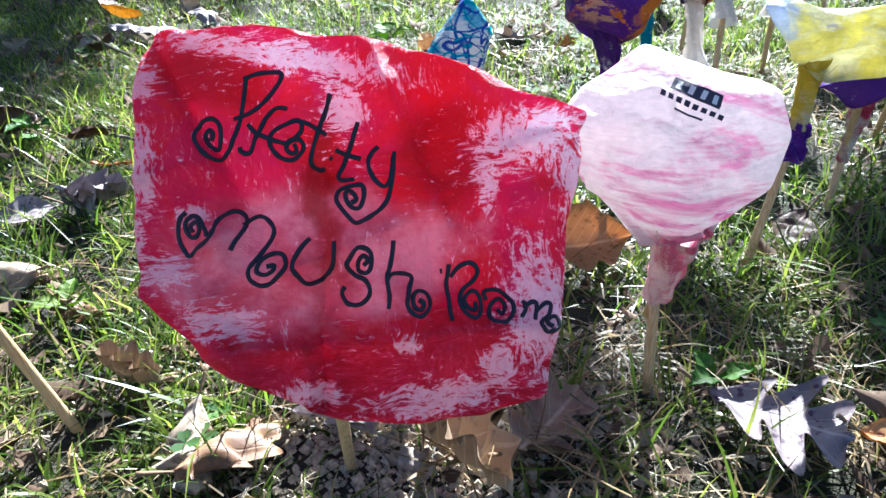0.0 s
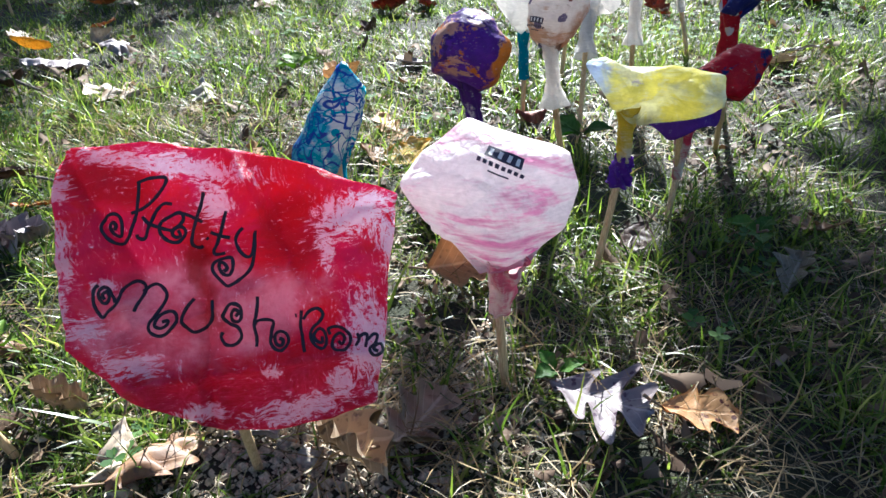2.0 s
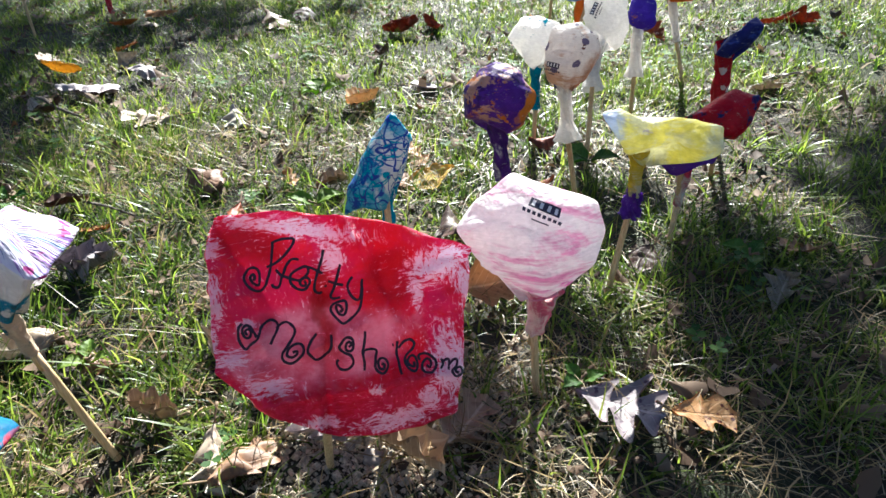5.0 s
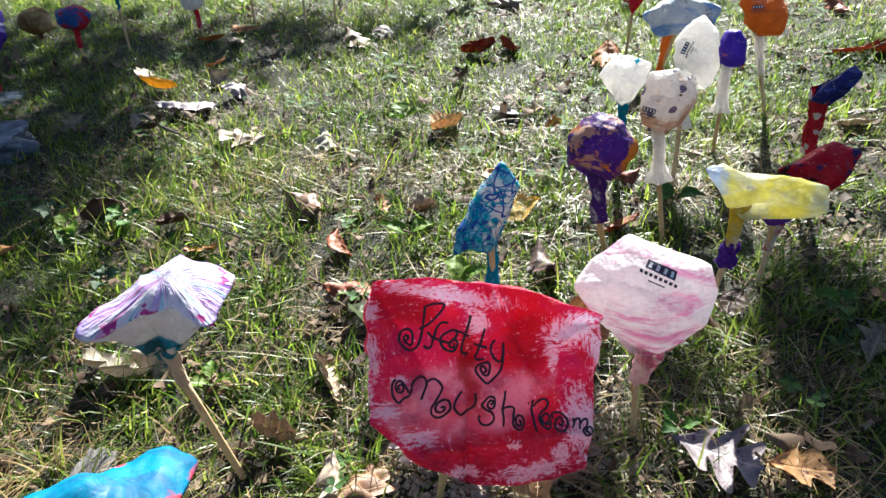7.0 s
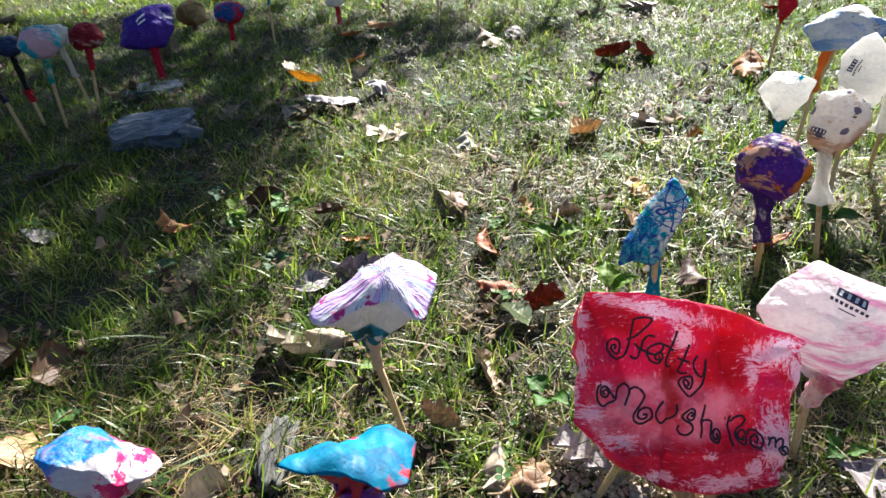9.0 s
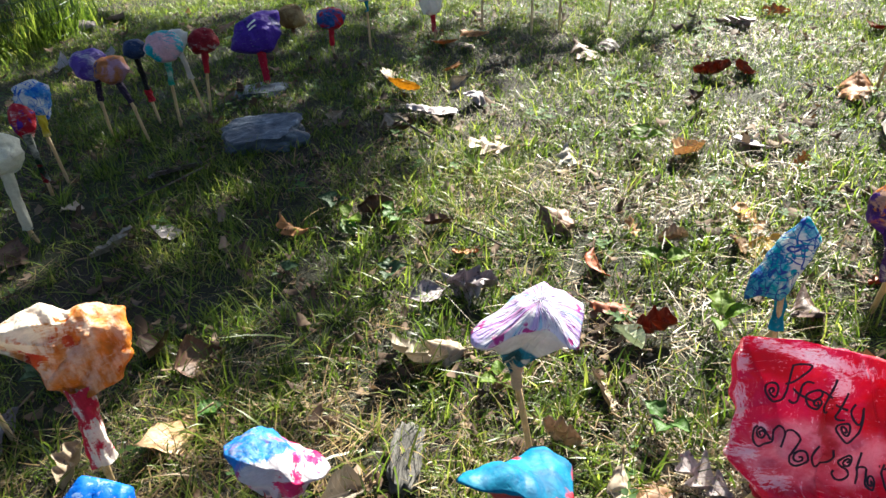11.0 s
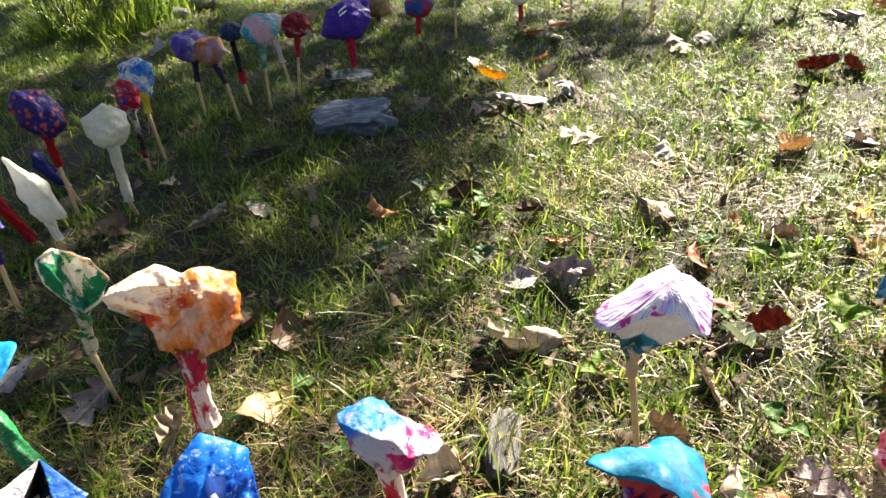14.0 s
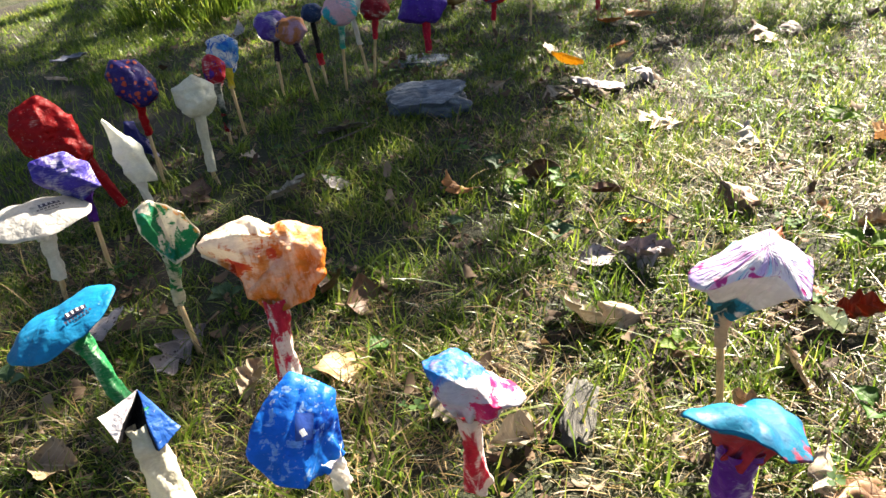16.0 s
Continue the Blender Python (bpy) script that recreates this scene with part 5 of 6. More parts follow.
cap_mushroom("tilted turquoise paper mushroom with a printed block and green sleeve", (-0.965, 0.125, 0), (-1.032, 0.145, 0.168), (-0.985, 0.132, 0.085),
             paint([((0.006, 0.27, 0.56), 8, 0.22, 0.36, I3), ((0.45, 0.62, 0.78), 24, 0.62, 0.68, I3)], seed=2.0, rough=0.5, wear=0.1, crease=0.5), paint([(GREENP, 14, 0.42, 0.55, I3), (RED, 14, 0.64, 0.68, I3)], seed=1.0), paint([((0.02, 0.24, 0.08), 10, 0.35, 0.5, (1, 1, 0.4))]),
             (-1.067, 0.146, 0.200), (-0.12, -0.24, 0.94), 0.072, 0.050, 0.014, 0.001, 2, wobble=0.10, amp=0.0022, neck_r=0.011, end_r=0.012, seed=28.0, turn=58, stamp=[(0.35, -0.25, 0.026, 4)])
cap_mushroom("flat white paper mushroom with a printed block and cream sleeve", (-1.400, 0.348, 0), (-1.388, 0.362, 0.135), (-1.393, 0.354, 0.053), WHITE_BAG, WHITE_BAG, paint([((0.60, 0.50, 0.36), 12, 0.4, 0.65, I3)]),
             (-1.390, 0.360, 0.182), (0.10, -0.04, 0.99), 0.086, 0.060, 0.020, 0.001, 3, wobble=0.10, amp=0.0022, neck_r=0.014, end_r=0.011, seed=29.0, turn=52, stamp=[(0.30, 0.05, 0.032, 14)])
bag_mushroom("blue-violet crumpled paper mushroom", (-1.372, 0.434, 0), (-1.365, 0.445, 0.170), (-1.371, 0.445, 0.122), paint([((0.06, 0.04, 0.35), 9, 0.3, 0.45, I3), (LILAC, 18, 0.56, 0.68, I3)], seed=2.0), paint([(PURPLE, 10, 0.25, 0.4, I3)]),
             (-1.374, 0.428, 0.224), (0.70, -0.48, 0.52), 0.092, 0.077, [(-0.97, 0.88), (0.28, 1.00), (1.00, 0.10), (0.99, -1.00), (-0.09, -0.74), (-1.00, 0.10)], front=0.02, back=0.03, amp=0.005, seed=30.0)
bag_mushroom("large deep red paper bag mushroom with a red sleeve", (-1.543, 0.647, 0), (-1.566, 0.612, 0.135), (-1.548, 0.640, 0.020), paint([((0.42, 0.008, 0.012), 8, 0.25, 0.4, I3), ((0.58, 0.02, 0.02), 16, 0.55, 0.65, I3), ((0.74, 0.52, 0.44), 20, 0.69, 0.71, I3)], seed=5.0, glow=0.45), paint([((0.48, 0.01, 0.02), 10, 0.25, 0.4, I3)]),
             (-1.587, 0.566, 0.217), (0.75, -0.50, 0.43), 0.124, 0.156, [(-0.80, 0.79), (0.23, 1.00), (0.94, 0.19), (1.00, -0.58), (0.69, -1.00), (-0.07, -0.73), (-0.83, -0.36), (-1.00, 0.26)], front=0.02, back=0.045, amp=0.006, neck_r=0.014, end_r=0.010, seed=31.0)
bag_mushroom("long cream and yellow folded paper mushroom", (-1.368, 0.539, 0), (-1.348, 0.548, 0.150), (-1.340, 0.544, 0.110), paint([((0.72, 0.68, 0.20), 10, 0.52, 0.66, I3), (LILAC, 16, 0.68, 0.72, I3)], (0.80, 0.78, 0.68)), paint([(YELLOW, 12, 0.5, 0.65, I3)]),
             (-1.347, 0.551, 0.216), (0.74, -0.57, 0.35), 0.060, 0.137, [(-0.95, 1.00), (-0.14, 0.46), (0.61, -0.10), (1.00, -1.00), (-0.41, -0.88), (-1.00, -0.14)], front=0.012, back=0.02, amp=0.003, neck_r=0.011, seed=32.0)
bag_mushroom("navy paper mushroom dotted with red, on a red sleeve", (-1.550, 0.763, 0), (-1.535, 0.760, 0.205), (-1.549, 0.768, 0.130), paint([((0.035, 0.02, 0.17), 8, 0.2, 0.3, I3)], dots=((0.45, 0.07, 0.04), 62, 0.36)), paint([((0.5, 0.01, 0.02), 10, 0.2, 0.35, I3)]),
             (-1.525, 0.756, 0.257), (0.66, -0.52, 0.54), 0.092, 0.110, [(-0.67, 1.00), (0.46, 0.84), (1.00, -0.06), (0.92, -0.70), (-0.06, -1.00), (-0.90, -0.24), (-1.00, 0.53)], front=0.025, back=0.04, seed=33.0)
bag_mushroom("small navy and lilac drooping paper mushroom", (-1.589, 0.810, 0), (-1.592, 0.790, 0.090), (-1.590, 0.800, 0.055), paint([(NAVY, 9, 0.3, 0.4, I3), (LILAC, 14, 0.6, 0.64, I3)]), paint([(LILAC, 10, 0.3, 0.5, I3)]),
             (-1.590, 0.770, 0.113), (0.74, -0.59, 0.32), 0.053, 0.090, [(-0.76, 1.00), (0.13, 0.93), (0.22, 0.0), (1.00, -1.00), (0.03, -0.64), (-1.00, 0.30)], front=0.01, back=0.02, neck_r=0.008, seed=34.0)
bag_mushroom("cream paper mushroom on a long cream sleeve", (-1.420, 0.802, 0), (-1.413, 0.800, 0.170), (-1.421, 0.795, 0.040), paint([((0.66, 0.62, 0.46), 12, 0.45, 0.65, I3)], (0.76, 0.73, 0.60), glow=0.35), paint([((0.60, 0.56, 0.42), 12, 0.45, 0.65, I3)], (0.72, 0.70, 0.58)),
             (-1.415, 0.805, 0.214), (0.62, -0.58, 0.53), 0.090, 0.095, [(0.21, 1.00), (0.98, 0.39), (1.00, -0.31), (0.13, -0.91), (-0.46, -1.00), (-1.00, -0.16), (-0.98, 0.47)], front=0.025, back=0.03, amp=0.005, neck_r=0.013, end_r=0.010, seed=35.0)
bag_mushroom("small red paper mushroom with a dark and green sleeve", (-1.534, 0.991, 0), (-1.500, 0.965, 0.172), (-1.525, 0.985, 0.045), paint([((0.48, 0.01, 0.03), 10, 0.3, 0.4, I3), (PURPLE, 22, 0.6, 0.65, I3)]), paint([((0.02, 0.05, 0.03), 12, 0.3, 0.5, I3), ((0.3, 0.01, 0.02), 16, 0.55, 0.6, I3)]),
             (-1.509, 0.973, 0.209), (0.6, -0.6, 0.5), 0.048, 0.078, front=0.015, back=0.025, neck_r=0.010, end_r=0.007, seed=36.0)
bag_mushroom("sky blue scribbled paper mushroom with a yellow sleeve", (-1.537, 1.055, 0), (-1.535, 1.055, 0.175), (-1.538, 1.052, 0.133), paint([((0.05, 0.28, 0.65), 18, 0.42, 0.55, I3)], lines=[(0.01, 0.12, 0.5)]), paint([(YELLOW, 8, 0.3, 0.45, I3)]),
             (-1.556, 1.077, 0.214), (0.60, -0.62, 0.5), 0.084, 0.100, [(-0.74, 0.81), (0.25, 1.00), (1.00, 0.53), (0.71, -0.40), (0.14, -1.00), (-0.59, -0.73), (-1.00, -0.10)], front=0.02, back=0.03, neck_r=0.011, seed=37.0)

# ---- mushrooms on the far side ----
DARK_SLEEVE = paint([((0.03, 0.015, 0.05), 10, 0.25, 0.4, I3)])
bag_mushroom("violet paper mushroom with pale flecks and a dark sleeve", (-1.595, 1.319, 0), (-1.586, 1.330, 0.170), (-1.592, 1.322, 0.111), paint([((0.14, 0.07, 0.42), 9, 0.3, 0.45, I3), (LILAC, 30, 0.6, 0.66, I3)]), DARK_SLEEVE, (-1.586, 1.324, 0.212), (0.5, -0.6, 0.62), 0.096, 0.088, front=0.025, back=0.03, seed=38.0)
bag_mushroom("orange and blue paper mushroom with a dark sleeve", (-1.464, 1.301, 0), (-1.496, 1.298, 0.178), (-1.470, 1.290, 0.120), paint([((0.45, 0.18, 0.06), 10, 0.4, 0.5, I3), (NAVY, 14, 0.6, 0.64, I3), (TEAL, 14, 0.68, 0.7, I3)], (0.4, 0.25, 0.35)), DARK_SLEEVE, (-1.496, 1.287, 0.213), (0.5, -0.6, 0.62), 0.080, 0.074, front=0.02, back=0.03, seed=39.0)
bag_mushroom("small navy paper mushroom with a black sleeve ending in red", (-1.505, 1.422, 0), (-1.518, 1.428, 0.200), (-1.518, 1.430, 0.100), paint([((0.03, 0.06, 0.15), 9, 0.25, 0.4, I3)]), paint([(BLACK, 9, 0.2, 0.3, I3)]), (-1.517, 1.427, 0.223), (0.5, -0.6, 0.62), 0.062, 0.056, front=0.015, back=0.02, neck_r=0.010, seed=40.0)
_o = [o for o in scene.objects if o.get("label", "").startswith("small navy paper mushroom with a black")][0]
part("sleeve_tip", sleeve_mesh((-1.518, 1.430, 0.104), (-1.516, 1.430, 0.068), _o.location, paint([(RED, 9, 0.2, 0.3, I3)]), 0.009, 0.009), _o, "red painted end of the sleeve")
bag_mushroom("turquoise, pink and red paper mushroom with a green sleeve", (-1.426, 1.404, 0), (-1.405, 1.402, 0.195), (-1.412, 1.400, 0.130), paint([((0.02, 0.42, 0.50), 9, 0.42, 0.48, I3), ((0.70, 0.06, 0.10), 12, 0.62, 0.66, I3)], (0.72, 0.42, 0.48)), paint([((0.02, 0.36, 0.26), 10, 0.3, 0.45, I3)]), (-1.400, 1.402, 0.238), (0.45, -0.65, 0.62), 0.096, 0.084, front=0.025, back=0.03, seed=41.0)
bag_mushroom("blue and white paper mushroom tucked behind another", (-1.400, 1.500, 0), (-1.425, 1.500, 0.190), (-1.415, 1.500, 0.110), paint([((0.03, 0.25, 0.65), 12, 0.5, 0.6, I3)]), WHITE_BAG, (-1.428, 1.496, 0.228), (0.45, -0.65, 0.62), 0.060, 0.060, front=0.015, back=0.02, neck_r=0.009, seed=42.0)
bag_mushroom("dark red paper mushroom with a red sleeve", (-1.383, 1.500, 0), (-1.364, 1.522, 0.180), (-1.366, 1.510, 0.125), paint([((0.30, 0.008, 0.02), 10, 0.3, 0.4, I3), ((0.5, 0.02, 0.03), 18, 0.6, 0.68, I3)]), paint([((0.5, 0.01, 0.03), 10, 0.2, 0.35, I3)]), (-1.364, 1.530, 0.213), (0.45, -0.65, 0.62), 0.086, 0.076, front=0.02, back=0.03, seed=43.0)
top, head, violet = bag_mushroom("big violet paper mushroom with a white squiggle and red sleeve", (-1.290, 1.721, 0), (-1.300, 1.728, 0.115), (-1.296, 1.720, 0.020), paint([((0.09, 0.03, 0.38), 7, 0.2, 0.35, I3), (NAVY, 12, 0.55, 0.65, I3)]), paint([((0.55, 0.01, 0.05), 10, 0.2, 0.35, I3)]), (-1.309, 1.731, 0.178), (0.40, -0.68, 0.62), 0.172, 0.130,
             [(-1.00, -0.72), (-0.62, 0.42), (0.29, 1.00), (1.00, 0.88), (0.91, -0.25), (0.53, -1.00), (-0.21, -1.00)], front=0.03, back=0.05, neck_r=0.015, end_r=0.011, seed=44.0)
decal("print_bar", violet, (-1.290, 1.721, 0), head, PALE_PRINT, -0.25, 0.12, 0.15, 0.20, 30, 0.002, "pale squiggle")
decal("print_bar", violet, (-1.290, 1.721, 0), head, PALE_PRINT, -0.22, -0.08, 0.10, -0.01, 20, 0.002)
bag_mushroom("red and blue paper mushroom with a red sleeve", (-1.162, 1.979, 0), (-1.160, 1.984, 0.112), (-1.164, 1.980, 0.054), paint([((0.55, 0.015, 0.03), 8, 0.3, 0.4, I3), ((0.02, 0.10, 0.35), 10, 0.58, 0.64, I3)]), paint([(RED, 10, 0.2, 0.35, I3)]), (-1.157, 1.985, 0.147), (0.35, -0.75, 0.6), 0.096, 0.074, front=0.02, back=0.03, seed=45.0)
bag_mushroom("pale paper mushroom with a teal band", (-1.070, 2.102, 0), (-1.069, 2.115, 0.165), (-1.069, 2.112, 0.130), WHITE_BAG, paint([(TEAL, 8, 0.2, 0.35, I3)]), (-1.069, 2.110, 0.205), (0.3, -0.8, 0.5), 0.080, 0.075, front=0.02, back=0.03, neck_r=0.009, end_r=0.006, seed=46.0)
bag_mushroom("white paper mushroom streaked with red", (-0.847, 2.184, 0), (-0.852, 2.184, 0.110), (-0.848, 2.184, 0.040), paint([((0.60, 0.02, 0.04), 14, 0.56, 0.6, I3)]), paint([((0.55, 0.01, 0.04), 10, 0.4, 0.5, (1, 1, 0.4))]), (-0.855, 2.185, 0.146), (0.23, -0.85, 0.45), 0.080, 0.095, front=0.02, back=0.03, seed=47.0)
bag_mushroom("brown and gold crumpled paper mushroom leaning low", (-1.437, 2.258, 0), (-1.436, 2.258, 0.030), (-1.437, 2.258, 0.012), paint([((0.22, 0.12, 0.04), 9, 0.35, 0.5, I3)], (0.45, 0.32, 0.14)), paint([(BROWN, 9, 0.3, 0.5, I3)]), (-1.435, 2.258, 0.075), (0.45, -0.7, 0.55), 0.103, 0.095, front=0.025, back=0.03, seed=48.0)
for (bx, by, col, lab) in ((-0.692, 2.282, (0.35, 0.05, 0.25), "plum"), (-0.508, 2.254, (0.70, 0.66, 0.60), "cream"), (-0.414, 2.324, (0.75, 0.15, 0.30), "rose"), (-0.238, 2.431, (0.25, 0.30, 0.60), "slate blue"), (-0.078, 2.505, (0.72, 0.70, 0.66), "white"), (0.10, 2.62, (0.65, 0.30, 0.08), "amber")):
    bag_mushroom(lab + " paper mushroom on a bare stick at the far edge", (bx, by, 0), (bx + 0.004, by + 0.01, 0.19), (bx + 0.003, by + 0.008, 0.15), paint([(col, 9, 0.3, 0.45, I3)]), paint([(col, 9, 0.4, 0.55, I3)]),
                 (bx + 0.004, by + 0.008, 0.235), (0.1, -0.8, 0.6), 0.085, 0.085, front=0.02, back=0.03, neck_r=0.010, seed=50 + bx * 7)


# ---- fallen leaves ----
LEAF = {
    "gry": leaf_mat("grey_leaf", (0.24, 0.20, 0.21), (0.36, 0.31, 0.31), spot_amount=0.4),
    "lil": leaf_mat("lilac_grey_leaf", (0.25, 0.20, 0.205), (0.36, 0.30, 0.30), (0.08, 0.04, 0.07), 0.7),
    "tan": leaf_mat("tan_leaf", (0.32, 0.23, 0.15), (0.45, 0.36, 0.26), spot_amount=0.25),
    "tano": leaf_mat("warm_tan_leaf", (0.52, 0.30, 0.14), (0.60, 0.42, 0.24), spot_amount=0.2, glow=0.4),
    "pale": leaf_mat("pale_leaf", (0.36, 0.31, 0.24), (0.48, 0.42, 0.34), spot_amount=0.15, glow=0.35),
    "brn": leaf_mat("brown_leaf", (0.15, 0.070, 0.032), (0.27, 0.15, 0.075), spot_amount=0.25),
    "dbr": leaf_mat("dark_leaf", (0.07, 0.035, 0.025), (0.15, 0.08, 0.05), spot_amount=0.2),
    "red": leaf_mat("russet_leaf", (0.19, 0.036, 0.014), (0.32, 0.085, 0.03), spot_amount=0.25, glow=0.4),
    "org": leaf_mat("orange_leaf", (0.46, 0.19, 0.05), (0.56, 0.30, 0.11), (0.14, 0.03, 0.02), 0.7, 0.35),
    "yel": leaf_mat("yellow_leaf", (0.62, 0.38, 0.05), (0.66, 0.46, 0.10), (0.25, 0.08, 0.02), 0.3, 0.5),
    "grn": leaf_mat("green_leaf", (0.06, 0.16, 0.02), (0.11, 0.24, 0.04), (0.04, 0.10, 0.02), 0.1, 0.45),
    "pgr": leaf_mat("pale_green_leaf", (0.38, 0.44, 0.30), (0.52, 0.56, 0.42), (0.2, 0.2, 0.15), 0.2, 0.4),
    "blu": leaf_mat("bluish_leaf", (0.10, 0.11, 0.17), (0.18, 0.19, 0.26), spot_amount=0.2),
}
WORDS = {"gry": "grey curled", "lil": "lilac-grey spotted", "tan": "tan dry", "tano": "warm tan cupped", "pale": "pale curled", "brn": "brown dry", "dbr": "dark brown withered", "red": "russet dry", "org": "orange speckled",
         "yel": "yellow speckled", "grn": "fresh green", "pgr": "pale green", "blu": "bluish-grey flat"}


def leaf_mesh(length, lobes, depth, width, curl, cup, seed, mat):
    """A leaf along x with lobed sides, curled and given thickness."""
    n, m = 56, 9
    verts, uvs = [], []
    for i in range(n):
        s = i / (n - 1)
        env = (math.sin(math.pi * s ** 0.85) ** (0.75 if lobes else 1.15)) * (0.75 + 0.5 * s if lobes else 1.0) * width
        for j in range(m):
            e = (j / (m - 1)) * 2 - 1
            ph = 2 * math.pi * (lobes + 0.5) * s + (0.95 if e > 0 else 0.0)
            finger = (0.5 + 0.5 * math.cos(ph)) ** 0.9
            cut = 1 - depth * (1 - finger) if lobes else 1.0
            cut *= 1 + 0.40 * noise.noise(Vector((s * 5, 2.0 if e > 0 else -2.0, seed))) + 0.10 * noise.noise(Vector((s * 17, e * 2.0, seed + 3)))
            lift = depth * 0.30 * finger if lobes else 0
            x = (s - 0.5 + lift * abs(e) * env) * length
            y = e * env * cut * length * 0.5
            t = abs(e)
            z = cup * length * (t ** 2) * (0.4 + env) + curl * length * ((s - 0.4) ** 2) * 2.0
            z += 0.05 * length * noise.noise(Vector((s * 4, e * 2.2, seed + 9))) + 0.03 * length * noise.noise(Vector((s * 9, e * 5, seed)))
            verts.append(Vector((x, y, z)))
            uvs.append((s, y / length * 1.0))
    low = min(v.z for v in verts)
    verts = [v - Vector((0, 0, low)) for v in verts]
    k = len(verts)
    top = grid_faces(n, m, False)
    under = [v - Vector((0, 0, 0.0006)) for v in verts]
    faces = top + [tuple(reversed([a + k for a in f])) for f in top]
    rim = [i * m for i in range(n)] + [(n - 1) * m + j for j in range(1, m)] + [i * m + m - 1 for i in range(n - 2, -1, -1)] + [j for j in range(m - 2, 0, -1)]
    for a, b in zip(rim, rim[1:] + rim[:1]):
        faces.append((b, a, a + k, b + k))
    stalk = [Vector((-length * (0.5 + 0.05 * i), 0.006 * length * i, verts[m // 2].z + 0.002 * i)) for i in range(6)]
    sv, sf = tube(stalk, [0.0010 + 0.0002 * i for i in range(6)], 6)
    me = mesh_from("leaf", verts + under, faces, [mat])
    layer = me.uv_layers.new(name="leaf")
    uvs = uvs + uvs
    for loop in me.loops:
        layer.data[loop.index].uv = uvs[loop.vertex_index]
    return me, mesh_from("stalk", sv, sf, [STALK])


STALK = plain("leaf_stalk", (0.20, 0.13, 0.07), 0.7)
_rl = random.Random(5)


def fallen_leaf(x, y, kind, length=None, rot=None, tilt=None, lobes=None, width=None, curl=None, cup=None, z=None, depth=None):
    seed = _rl.uniform(0, 50)
    big = (length or 0) > 0.095
    length = (0.98 if big else 1.15) * length if length else _rl.uniform(0.055, 0.085)
    lobes = lobes if lobes is not None else (3 if kind in ("gry", "lil", "tan", "pale", "org", "brn", "red", "yel") and _rl.random() < 0.75 else 0)
    if kind == "grn":
        length, lobes = length * 0.62, 0
    me, stem = leaf_mesh(length, lobes, depth or (_rl.uniform(0.5, 0.7) if lobes else 0), width or _rl.uniform(0.55, 0.8), curl if curl is not None else _rl.uniform(-0.15, 0.45) * (0.5 if big else 1), cup if cup is not None else _rl.uniform(-0.30, 0.42) * (0.4 if big else 1), seed, LEAF[kind])
    ob = new("fallen_leaf", me)
    part("stalk", stem, ob)
    tagged(ob, WORDS[kind] + (" lobed oak leaf" if lobes else " leaf") + " lying on the grass", "leaf", "fallen leaves")
    tx, ty = tilt or (_rl.uniform(-22, 22), _rl.uniform(-22, 22))
    if _rl.random() < 0.35 and tilt is None:
        tx += _rl.choice((-1, 1)) * 30
    ob.matrix_world = pose(x, y, (z if z is not None else gz(x, y) + 0.013), tx, ty, rot if rot is not None else _rl.uniform(0, 360))
    return ob


